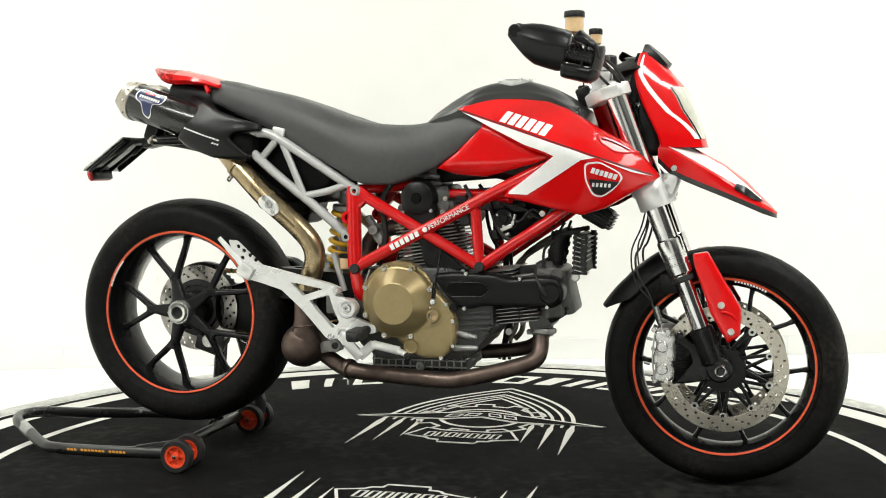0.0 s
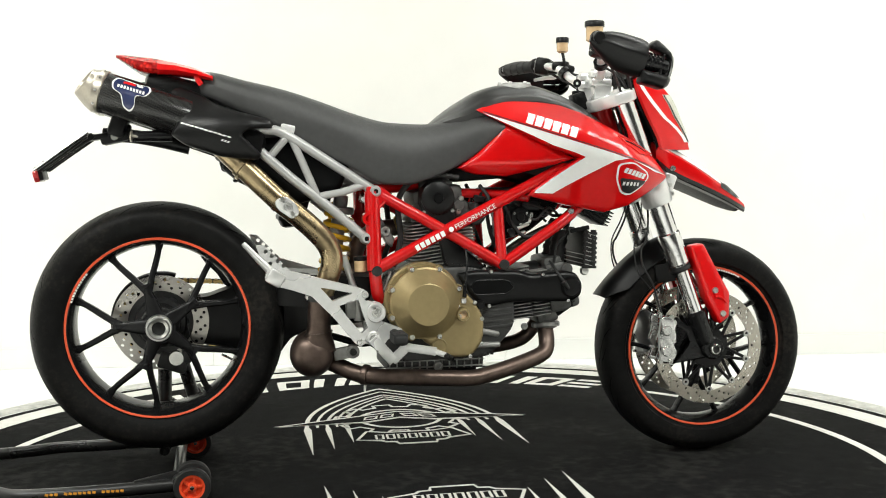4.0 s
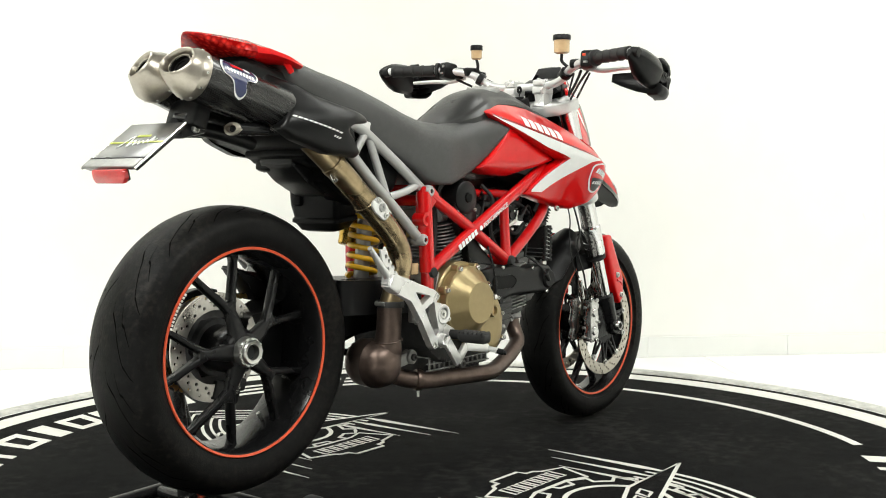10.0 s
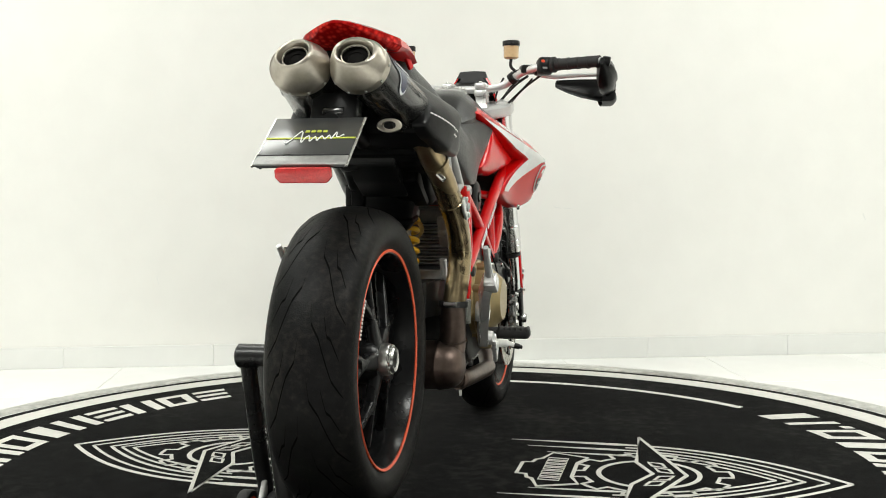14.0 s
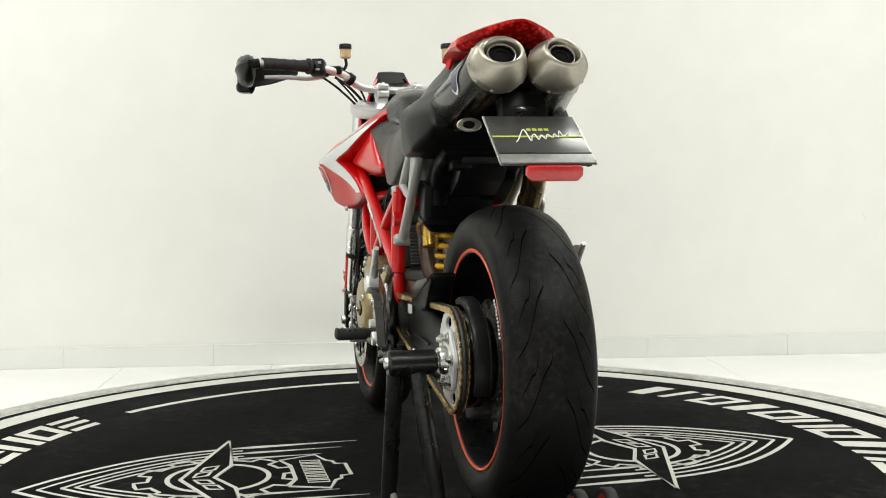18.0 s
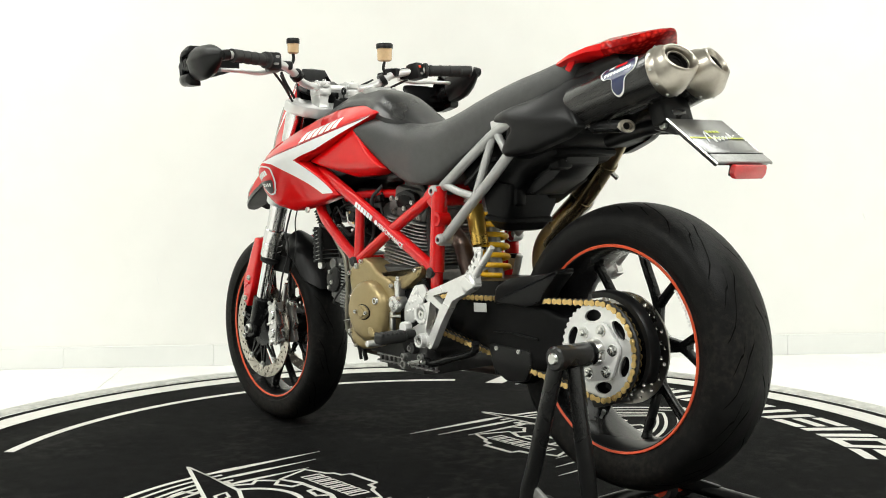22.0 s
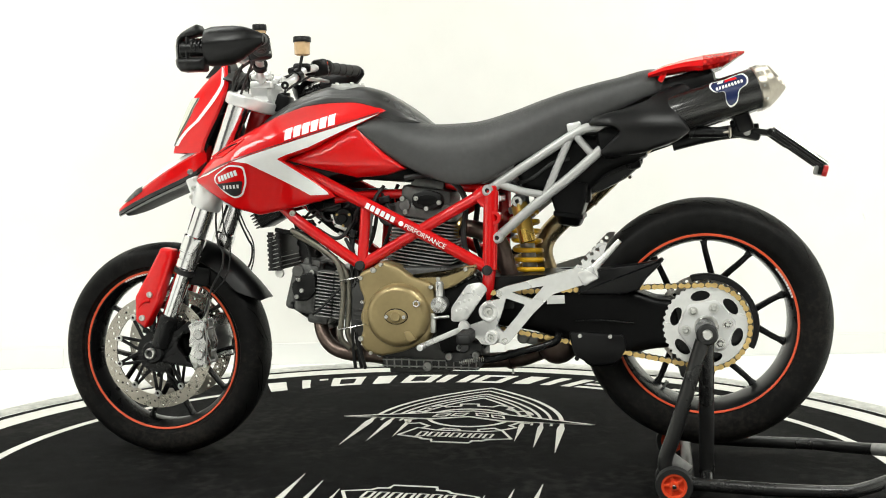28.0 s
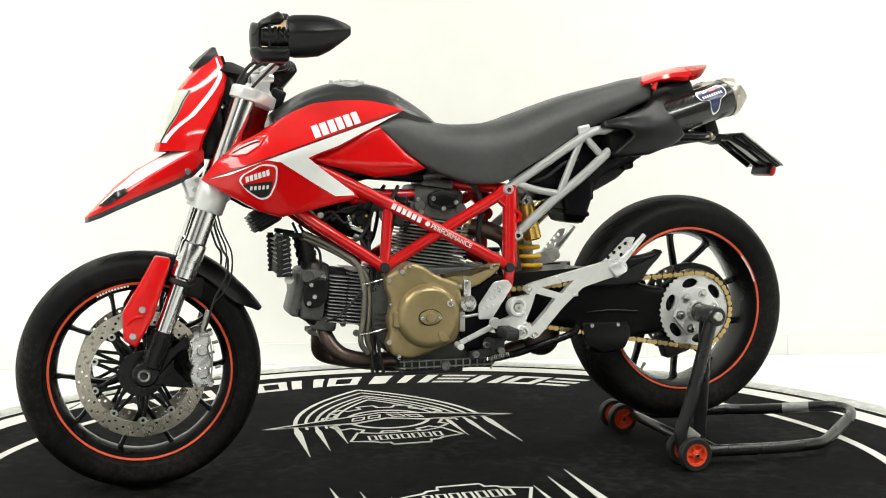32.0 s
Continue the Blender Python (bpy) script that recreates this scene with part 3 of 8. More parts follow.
# ---- the paddock stand ----
def build_stand():
    st = thing("paddock_stand", "black tubular single-sided paddock stand with orange wheels", "paddock stand")
    part("base_frame", tube([(-0.64, -0.222, 0.036), (-0.85, -0.222, 0.030), (-1.00, -0.220, 0.030), (-1.06, -0.196, 0.031), (-1.16, -0.118, 0.045), (-1.235, -0.060, 0.058), (-1.262, 0.005, 0.062), (-1.235, 0.070, 0.058), (-1.155, 0.137, 0.045), (-1.05, 0.222, 0.031), (-0.985, 0.248, 0.030), (-0.85, 0.252, 0.030), (-0.64, 0.25, 0.036)], 0.0155, 14, 8), STAND_BLACK, st)
    part("grip_sleeve", tube([(-1.14, -0.134, 0.042), (-1.175, -0.107, 0.0475), (-1.20, -0.087, 0.052)], 0.0163, 14, 4), CAST, st, "worn bare metal patch of the frame")
    part("leg_foot", rod((-0.706, 0.120, 0.036), (-0.706, 0.248, 0.032), 0.014), STAND_BLACK, st)
    part("cross_bar", rod((-0.66, -0.235, 0.045), (-0.66, 0.26, 0.045), 0.014), STAND_BLACK, st)
    part("gusset_plate", beam((-0.66, -0.20, 0.05), (-0.76, -0.222, 0.036), 0.012, 0.03), STAND_BLACK, st)
    part("gusset_plate", beam((-0.66, 0.225, 0.06), (-0.60, 0.235, 0.105), 0.012, 0.03), CAST, st, "pale grey gusset plate")
    part("front_leg", tube([(-0.615, 0.236, 0.04), (-0.606, 0.236, 0.085), (-0.63, 0.237, 0.16), (-0.69, 0.236, 0.372)], 0.0175, 14), STAND_BLACK, st)
    part("rear_leg", tube([(-0.706, 0.148, 0.036), (-0.705, 0.152, 0.09), (-0.702, 0.176, 0.25), (-0.70, 0.193, 0.372)], 0.0185, 14), STAND_BLACK, st)
    part("axle_tube", rod((-0.70, 0.155, 0.388), (-0.70, 0.254, 0.388), 0.0255, seg=28), STAND_BLACK, st)
    part("end_cap", spin_y([(0, 0.006), (0.010, 0.006), (0.0125, 0.003), (0.0135, -0.004)], 24, Matrix.Translation((-0.70, 0.254, 0.388))), STEEL, st, "bright steel end cap")
    part("axle_pin", rod((-0.70, 0.09, 0.388), (-0.70, 0.156, 0.388), 0.017), STEEL, st, "bright steel axle pin")
    for k in range(17):
        if k not in (3, 11):
            part("print_bar", block((0.0075, 0.001, 0.0055), 0, Matrix.Translation((-0.955 + 0.0105 * k, -0.2375, 0.0335)) @ pose(0, 0, 0, 0, 12, 0)), ORANGE_PRINT, st, smooth=0)
    tyre_me = hub_me = None
    for y in (-0.246, -0.178, 0.272, 0.204):
        c = (-0.627, y, 0.036)
        w = part("stand_wheel", spin_y([(0.030, -0.013), (0.041, -0.013), (0.0435, -0.009), (0.0435, 0.009), (0.041, 0.013), (0.030, 0.013)], 40, closed=True), RUBBER, st, m=Matrix.Translation(c)) if tyre_me is None else share("stand_wheel", tyre_me, st, m=Matrix.Translation(c))
        tyre_me = w.data
        if hub_me is None:
            hub = spin_y([(0.024, -0.011), (0.030, -0.012), (0.030, 0.012), (0.024, 0.011), (0.024, 0.004), (0.024, -0.004)], 40, closed=True)
            arms = [block((0.018, 0.016, 0.0065), 0.001, pose(0.017 * math.cos(a), 0, 0.017 * math.sin(a), 0, -math.degrees(a), 0)) for a in (2 * math.pi * k / 5 for k in range(5))]
            boss = spin_y([(0, -0.014), (0.009, -0.014), (0.011, -0.01), (0.011, 0.01), (0.009, 0.014), (0, 0.014)], 20)
            web = spin_y([(0, -0.003), (0.025, -0.003), (0.025, 0.003), (0, 0.003)], 30)
            ob = part("wheel_hub", merge(hub, boss, web, *arms), ORANGE_HUB, w, "orange five-spoke plastic hub")
            hub_me = ob.data
        else:
            share("wheel_hub", hub_me, w)
        part("wheel_bolt", spin_y([(0, -0.019), (0.005, -0.018), (0.006, -0.014), (0.006, 0.014), (0.005, 0.018), (0, 0.019)], 14), CHROME, w, "chrome axle bolt")
    return st

# ---- the motorcycle: x forward, y to its left, z up, over the table's middle ----
RC = Vector((-0.703, 0.0, 0.390))     # rear axle
FC = Vector((0.750, 0.0, 0.288))      # front axle


def arm_spoke(r0, r1, a0, a1, y0, y1, w0, w1, t):
    """One bowed spoke from radius r0 at angle a0 to radius r1 at angle a1, tapering, with flat faces, about the wheel's own centre."""
    flat_pow = lambda q: math.copysign(abs(q) ** 0.55, q)

    def at(f):
        r, a = r0 + (r1 - r0) * f, radians(a0 + (a1 - a0) * (1 - (1 - f) ** 1.9))
        return Vector((r * math.cos(a), y0 + (y1 - y0) * f, r * math.sin(a)))

    rows = []
    for k in range(13):
        f = k / 12
        c = at(f)
        u = (at(min(1, f + 0.02)) - at(max(0, f - 0.02))).normalized()
        v = u.cross(Vector((0, 1, 0))).normalized()
        w = (w0 + (w1 - w0) * f) * (1 + 0.9 * max(0.0, f - 0.86) / 0.14)
        rows.append([c + v * (w * flat_pow(math.cos(b))) + Vector((0, t * flat_pow(math.sin(b)), 0)) for b in (2 * math.pi * (q + 0.5) / 16 for q in range(16))])
    return loft(rows)


def tyre_mesh(R, half, rim_r, rim_y):
    """A road tyre: bulging sidewalls and a round crown."""
    pts = [(rim_r - 0.006, -rim_y + 0.012), (rim_r, -rim_y - 0.002), (rim_r + 0.006, -rim_y - 0.004)]
    prof = [(0.0, 1.0), (0.2, 0.992), (0.4, 0.962), (0.6, 0.905), (0.78, 0.82), (0.91, 0.715), (0.985, 0.59), (1.0, 0.46), (0.985, 0.30), (0.95, 0.14)]
    h = R - rim_r
    side = [(rim_r + h * v, -half * u) for u, v in prof][::-1]
    pts += side
    full = pts + [(r, -y) for r, y in side[::-1][1:]] + [(r, -y) for r, y in pts[2::-1]]
    return spin_y(full, 120)


def wheel(bike, name, C, R, half, rim_r, rim_half, hub_y, rim_y, label, phase, width, pair):
    """A cast ten-spoke wheel: its rim is the part; tyre, spokes, tape and hub hang on it."""
    at = Matrix.Translation(C)
    prof = [(rim_r + 0.001, -rim_half), (rim_r - 0.002, -rim_half - 0.002), (rim_r - 0.010, -rim_half), (rim_r - 0.016, -rim_half + 0.012), (rim_r - 0.022, -rim_half * 0.45), (rim_r - 0.024, 0),
            (rim_r - 0.022, rim_half * 0.45), (rim_r - 0.016, rim_half - 0.012), (rim_r - 0.010, rim_half), (rim_r - 0.002, rim_half + 0.002), (rim_r + 0.001, rim_half), (rim_r - 0.004, rim_half - 0.008), (rim_r - 0.010, 0), (rim_r - 0.004, -rim_half + 0.008)]
    w = part(name, spin_y(prof, 120, closed=True), SATIN_BLACK, bike, label, m=at)
    part("tyre", tyre_mesh(R, half, rim_r, rim_half), TYRE, w, "black grooved road tyre")
    for s in (-1, 1):
        part("rim_tape", spin_y([(rim_r - 0.0075, s * (rim_half + 0.0030)), (rim_r - 0.003, s * (rim_half + 0.0046)), (rim_r - 0.0015, s * (rim_half + 0.0020)), (rim_r - 0.0075, s * (rim_half - 0.001))], 120, closed=True), ORANGE, w, "orange rim tape")
    me = None
    for k in range(5):
        m = pose(0, 0, 0, 0, -(phase + 72 * k), 0)
        for s in (-1, 1):
            b = arm_spoke(0.092, rim_r - 0.016, s * 2.2, s * pair, hub_y + (rim_y - hub_y) * 0.28, rim_y, width * 0.82, width * 0.66, 0.0115)
            if me is None:
                me = {}
            if s not in me:
                ob = part("spoke", b, SATIN_BLACK, w, m=m)
                me[s] = ob.data
            else:
                b.free()
                share("spoke", me[s], w, m=m)
        key = "web"
        if key not in me:
            b = arm_spoke(0.022, 0.112, 0, 0, hub_y, hub_y + (rim_y - hub_y) * 0.35, width * 2.1, width * 0.78, 0.0120)
            me[key] = part("spoke_root", b, SATIN_BLACK, w, m=m).data
        else:
            share("spoke_root", me[key], w, m=m)
    part("valve", rod((0, 0, 0), (0, 0, 0.03), 0.003, 0.0025, 8), STEEL, w, "valve stem", m=pose(0, 0, 0, 0, 118, 0) @ Matrix.Translation((0, -0.012, rim_r - 0.055)))
    # white lettering on the rim tape as plain bars
    a = 140 if R > 0.3 else 62
    for s in (-1, 1):
        for i in range(11):
            q = spin_bar(rim_r - 0.012, s * (rim_half + 0.0052), a + 2.0 * i, 1.2)
            part("tape_bar", q, GREY_LETTER, w, smooth=0)
    return w


def spin_bar(r, y, a, da):
    bm = bmesh.new()
    vs = []
    for rr, aa in ((r, a), (r + 0.0045, a), (r + 0.0045, a + da), (r, a + da)):
        vs.append(bm.verts.new((rr * math.cos(radians(aa)), y, rr * math.sin(radians(aa)))))
    ext = bmesh.ops.extrude_face_region(bm, geom=[bm.faces.new(vs)])
    bmesh.ops.translate(bm, vec=(0, 0.002, 0), verts=[v for v in ext["geom"] if isinstance(v, bmesh.types.BMVert)])
    bmesh.ops.recalc_face_normals(bm, faces=bm.faces)
    return bm


def grooves(w, R, half, rim_r, n, lean):
    """Curved tread cuts laid round the crown as dark strips, their inner shade put into the colour."""
    prof = [(0.0, 1.0), (0.2, 0.992), (0.4, 0.962), (0.6, 0.905), (0.78, 0.82), (0.91, 0.715)]
    h = R - rim_r

    def cut(s, way, wd):
        """One cut along a bent way of (share of the width, degrees)."""
        bm = bmesh.new()
        rows = []
        n_ = 4 * (len(way) - 1)
        for k in range(n_ + 1):
            i = min(k // 4, len(way) - 2)
            f = k / 4 - i
            u = way[i][0] + (way[i + 1][0] - way[i][0]) * f
            a = way[i][1] + (way[i + 1][1] - way[i][1]) * f
            wk = wd * (0.25 + 0.75 * math.sin(math.pi * k / n_) ** 0.5)
            r = rim_r + h * lerp(u, prof) + 0.0006
            rows.append([bm.verts.new((r * math.cos(radians(a + d)), s * half * u, r * math.sin(radians(a + d)))) for d in (-wk, wk)])
        for p, q in zip(rows, rows[1:]):
            bm.faces.new((p[0], p[1], q[1], q[0]))
        bmesh.ops.recalc_face_normals(bm, faces=bm.faces)
        return bm

    made = {}
    q = lean / 30
    cuts = (([(0.10, -3 * q), (0.16, 5 * q), (0.34, 10 * q), (0.62, 24 * q), (0.84, 30 * q)], 0.62), ([(0.40, 1 * q), (0.50, 9 * q), (0.58, 10 * q), (0.76, 17 * q)], 0.55))
    for k in range(n):
        for s, o in ((-1, 0.0), (1, 0.5)):
            for j, (way, wd) in enumerate(cuts):
                m = pose(0, 0, 0, 0, 360 / n * (k + o), 0)
                if (s, j) in made:
                    share("tread_groove", made[s, j], w, m=m)
                else:
                    made[s, j] = part("tread_groove", cut(s, way, wd), GROOVE, w, m=m).data


def drilled_disc(R, r, n, y0, y1, hole=0.0032, rows=3):
    holes = []
    for k in range(n):
        for q in range(rows):
            rr = r + (R - r) * (0.25 + 0.5 * q / (rows - 1))
            holes.append(circle(rr * math.cos(2 * math.pi * (k + q * 0.33) / n), rr * math.sin(2 * math.pi * (k + q * 0.33) / n), hole, 8))
    return plate_with_holes(circle(0, 0, R, 72), [circle(0, 0, r, 60)] + holes, y0, y1)


def build_wheels(bike):
    w = wheel(bike, "rear_wheel", RC, 0.312, 0.0865, 0.226, 0.074, -0.052, -0.020, "black cast rear wheel with ten spokes", 178, 0.0105, 17)
    grooves(w, 0.312, 0.0865, 0.226, 14, 30)
    part("hub", spin_y([(0, -0.06), (0.040, -0.06), (0.048, -0.05), (0.050, -0.02), (0.052, 0.06), (0.045, 0.09), (0, 0.09)], 40), SATIN_BLACK, w)
    nut = spin_y([(0.017, -0.06), (0.017, -0.088), (0.024, -0.09), (0.027, -0.086), (0.027, -0.080), (0.031, -0.080), (0.033, -0.076), (0.033, -0.06)], 48, closed=True)
    part("hub_nut", nut, STEEL, w, "bright steel hub nut with a ring of pins")
    for k in range(12):
        a = 2 * math.pi * k / 12
        part("hub_pin", bolt((0.0285 * math.cos(a), -0.080, 0.0285 * math.sin(a)), (0, -1, 0), 0.0032, 0.004), STEEL, w)
    part("hub_bore", spin_y([(0, -0.075), (0.017, -0.075), (0.017, -0.07), (0, -0.07)], 24), RUBBER, w)
    d = part("rear_brake_disc", drilled_disc(0.121, 0.082, 20, 0.036, 0.041, 0.0042), DISC_BRIGHT, bike, "drilled steel rear brake disc", m=Matrix.Translation(RC))
    part("disc_carrier", plate_with_holes(circle(0, 0, 0.084, 48), [circle(0.058 * math.cos(a), 0.058 * math.sin(a), 0.013, 16) for a in (2 * math.pi * k / 6 for k in range(6))], 0.042, 0.048), DARK_CAST, d)
    cal = part("rear_caliper", merge(block((0.075, 0.05, 0.045), 0.008, pose(-0.675, 0.055, 0.285, 0, 18, 0)), block((0.03, 0.06, 0.03), 0.006, pose(-0.64, 0.055, 0.30, 0, 18, 0))), DARK_CAST, bike, "dark rear brake caliper")
    part("caliper_cap", spin_y([(0, -0.006), (0.018, -0.006), (0.020, -0.003), (0.020, 0.01)], 24, Matrix.Translation((-0.666, 0.026, 0.298))), STEEL, cal, "round bright caliper cap")
    part("rear_axle_carrier", spin_y([(0, 0.03), (0.062, 0.03), (0.066, 0.045), (0.07, 0.1), (0.06, 0.108), (0, 0.108)], 40, Matrix.Translation(RC)), DARK_CAST, bike)

    f = wheel(bike, "front_wheel", FC, 0.294, 0.0615, 0.222, 0.046, 0.0, 0.0, "black cast front wheel with ten spokes", 52, 0.0075, 18)
    grooves(f, 0.294, 0.0615, 0.222, 13, -26)
    part("hub", spin_y([(0, -0.075), (0.03, -0.075), (0.036, -0.06), (0.036, 0.06), (0.03, 0.075), (0, 0.075)], 36), SATIN_BLACK, f)
    for s in (-1, 1):
        y = s * 0.074
        d = part("front_brake_disc", drilled_disc(0.154, 0.119, 24, y - 0.0025, y + 0.0025, 0.0037), DISC, bike, "drilled steel front brake disc", m=Matrix.Translation(FC))
        part("disc_carrier", plate_with_holes(circle(0, 0, 0.056, 40), [circle(0, 0, 0.030, 24)], y - 0.003, y + 0.005), SATIN_BLACK, d, "black spoked disc carrier")
        arm_me = {}
        for k in range(10):
            turn = pose(0, 0, 0, 0, 36 * k + 18, 0)
            for da in (-0.26, 0.26):
                if da in arm_me:
                    share("carrier_arm", arm_me[da], d, m=turn)
                else:
                    arm_me[da] = part("carrier_arm", beam((0.050 * math.cos(da), y + s * 0.001, 0.050 * math.sin(da)), (0.119 * math.cos(da * 0.06), y + s * 0.001, 0.119 * math.sin(da * 0.06)), 0.007, 0.0085, 0.002), SATIN_BLACK, d, m=turn).data
        for k in range(10):
            a = 2 * math.pi * (k + 0.5) / 10
            part("disc_button", spin_y([(0.0042, s * 0.003), (0.0042, s * 0.008), (0.0082, s * 0.008), (0.0092, s * 0.006), (0.0092, s * 0.002)], 18, Matrix.Translation((0.114 * math.cos(a), y, 0.114 * math.sin(a)))), STEEL, d, "bright steel disc button")
    for w_, rr, a in ((f, 0.205, -75), (w, 0.205, -60)):
        ca, sa = math.cos(radians(a)), math.sin(radians(a))
        part("valve_stem", merge(rod((rr * ca, 0.004, rr * sa), ((rr - 0.022) * ca, 0.004, (rr - 0.022) * sa), 0.0035), rod(((rr - 0.014) * ca, 0.004, (rr - 0.014) * sa), ((rr - 0.024) * ca, 0.004, (rr - 0.024) * sa), 0.005)), STEEL, w_, "bright tyre valve")
    part("front_axle", rod((0.75, -0.128, 0.288), (0.75, 0.128, 0.288), 0.0125), DARK_CAST, bike)
    for s in (-1, 1):
        part("axle_nut", spin_y([(0.0, -s * 0.006), (0.0095, -s * 0.006), (0.0095, s * 0.006), (0.0125, s * 0.007), (0.0150, s * 0.004), (0.0155, -s * 0.008)], 28, Matrix.Translation((0.745, s * 0.130, 0.291))), STEEL, bike, "hollow dark axle end")


# ---- front end ----
def build_fork(bike):
    top, low = Vector((0.489, 0, 0.958)), Vector((0.712, 0, 0.350))
    d = (low - top).normalized()
    at = lambda z, y: Vector((top.x + (low.x - top.x) * (top.z - z) / (top.z - low.z), y, z))
    for s in (-1, 1):
        y = s * 0.104
        leg = part("fork_leg", rod(at(0.962, y), at(0.535, y), 0.0268, seg=48, bev=0.05), POLISHED, bike, "polished silver fork tube")
        part("fork_collar", spin_y([(0.0268, 0), (0.0298, 0.003), (0.0305, 0.006), (0.0305, 0.042), (0.0290, 0.043), (0.0290, 0.047), (0.0305, 0.048), (0.0305, 0.062), (0.0290, 0.063), (0.0290, 0.066), (0.0305, 0.067), (0.0305, 0.088), (0.028, 0.092)], 48, along(at(0.605, y), at(0.5, y))), POLISHED, leg, "stepped silver fork collar", smooth=25)
        part("slider", rod(at(0.54, y), at(0.36, y), 0.0212, seg=32, bev=0.05), CHROME, leg, "mirror-bright fork slider")
        part("dust_seal", spin_y([(0.021, 0), (0.0285, 0), (0.0285, 0.010), (0.0225, 0.014)], 32, along(at(0.515, y), at(0.4, y)), closed=True), RUBBER, leg)
        web = rounded([(0.714, 0.308), (0.69, 0.35), (0.667, 0.358), (0.637, 0.363), (0.637, 0.348), (0.667, 0.337), (0.677, 0.307), (0.645, 0.266), (0.631, 0.262), (0.631, 0.252), (0.716, 0.263), (0.733, 0.267)], 0.006)
        foot = part("fork_foot", merge(rod(at(0.392, y), at(0.305, y), 0.0290, 0.0270, seg=28), rod((0.742, s * 0.080, 0.293), (0.742, s * 0.126, 0.293), 0.031, seg=28), slab(web, s * 0.090, s * 0.112, 0.004), beam((0.730, s * 0.103, 0.300), (0.640, s * 0.103, 0.372), 0.014, 0.016, 0.004)), SATIN_BLACK, leg, "black fork foot")
        part("fork_cap", spin_y([(0, 0.014), (0.008, 0.014), (0.009, 0.010), (0.016, 0.009), (0.018, 0.004), (0.024, 0.003), (0.025, -0.004)], 28, Matrix.Translation(at(0.973, y)) @ pose(0, 0, 0, 90, 0, 0) @ pose(0, 0, 0, 0, 0, 0)), ALU, leg, "silver fork cap")
        # caliper: two rounded halves with bridges
        cy = s * 0.100
        outl = rounded([(0.64, 0.367), (0.62, 0.383), (0.591, 0.383), (0.587, 0.365), (0.595, 0.352), (0.59, 0.334), (0.583, 0.315), (0.593, 0.294), (0.581, 0.263), (0.611, 0.255), (0.631, 0.263), (0.639, 0.287), (0.63, 0.305), (0.638, 0.326), (0.632, 0.347)], 0.006)
        cal = part("front_caliper", merge(slab(outl, cy - 0.002, cy + s * 0.026, 0.005), slab(outl, s * 0.064, s * 0.048, 0.005)), CALIPER, leg, "silver four-piston brake caliper")
        for z in (0.345, 0.290):
            part("piston_cover", spin_y([(0, s * 0.005), (0.011, s * 0.005), (0.0135, s * 0.002), (0.015, -s * 0.004)], 24, Matrix.Translation((0.608, cy + s * 0.027, z))), CALIPER, cal)
        part("caliper_groove", tube([(0.590, cy + s * 0.027, 0.375), (0.585, cy + s * 0.027, 0.320), (0.590, cy + s * 0.027, 0.268)], 0.0022, 6), CAST, cal)
        for x, z, r in ((0.622, 0.381, 0.006), (0.588, 0.386, 0.006), (0.618, 0.262, 0.007), (0.590, 0.262, 0.006), (0.630, 0.316, 0.004)):
            part("caliper_bolt", bolt((x, cy + s * 0.025, z), (0, s, 0), r, 0.006), STEEL, cal)
        for x, z in ((0.576, 0.36), (0.570, 0.30), (0.572, 0.272)):
            part("bleed_screw", rod((x + 0.008, cy + s * 0.012, z), (x - 0.006, cy + s * 0.014, z + 0.004), 0.0038), CAST, cal)
        part("radial_post", rod((0.605, s * 0.088, 0.385), (0.590, s * 0.088, 0.44), 0.006), STEEL, leg, "steel post behind the caliper")
        # red guard
        go = rounded([(0.713, 0.575), (0.677, 0.569), (0.682, 0.539), (0.71, 0.459), (0.719, 0.43), (0.761, 0.357), (0.79, 0.376), (0.791, 0.441), (0.76, 0.493)], 0.006)
        g = part("fork_guard", skin(go, lambda x, z: 0.126 - 0.10 * abs((x - 0.70) + 0.37 * (z - 0.50)), s, 0.03, 0.007, 0.010), RED, leg, "glossy red fork guard")
        part("guard_lip", tube([(0.745, s * 0.125, 0.432), (0.765, s * 0.122, 0.428), (0.782, s * 0.118, 0.412)], 0.004, 8), RED, g)
        for x, z in [(0.745, 0.449), (0.768, 0.386)]:
            part("guard_bolt", bolt((x, s * 0.1235, z), (0, s, 0), 0.0085, 0.006), STEEL, g)
    up = part("upper_yoke", merge(slab(rounded([(0.418, -0.075), (0.44, -0.115), (0.465, -0.137), (0.515, -0.137), (0.535, -0.105), (0.53, -0.06), (0.50, -0.03), (0.50, 0.03), (0.53, 0.06), (0.535, 0.105), (0.515, 0.137), (0.465, 0.137), (0.44, 0.115), (0.418, 0.075), (0.425, 0.0)], 0.012), 0.0, 0.032, 0.006)), ALU, bike, "silver upper fork yoke")
    up.matrix_basis = Matrix.Translation((0.47, 0, 0.938)) @ pose(0, 0, 0, 0, -18, 0) @ Matrix.Translation((-0.47, 0, 0)) @ Matrix(((1, 0, 0, 0), (0, 0, 1, 0), (0, 1, 0, 0), (0, 0, 0, 1))) @ pose(0, 0, 0, 0, 0, 0)
    lo = []
    for s in (-1, 1):
        c = at(0.715, s * 0.104)
        lo.append(spin_y([(0.028, -0.038), (0.037, -0.038), (0.040, -0.034), (0.040, 0.034), (0.037, 0.038), (0.028, 0.038)], 32, along(c, c + d), closed=True))
        lo.append(block((0.035, 0.03, 0.07), 0.006, pose(c.x + 0.036, c.y - s * 0.004, c.z + 0.012, 0, 20, 0)))
    lo.append(block((0.07, 0.19, 0.04), 0.01, Matrix.Translation((0.565, 0, 0.72))))
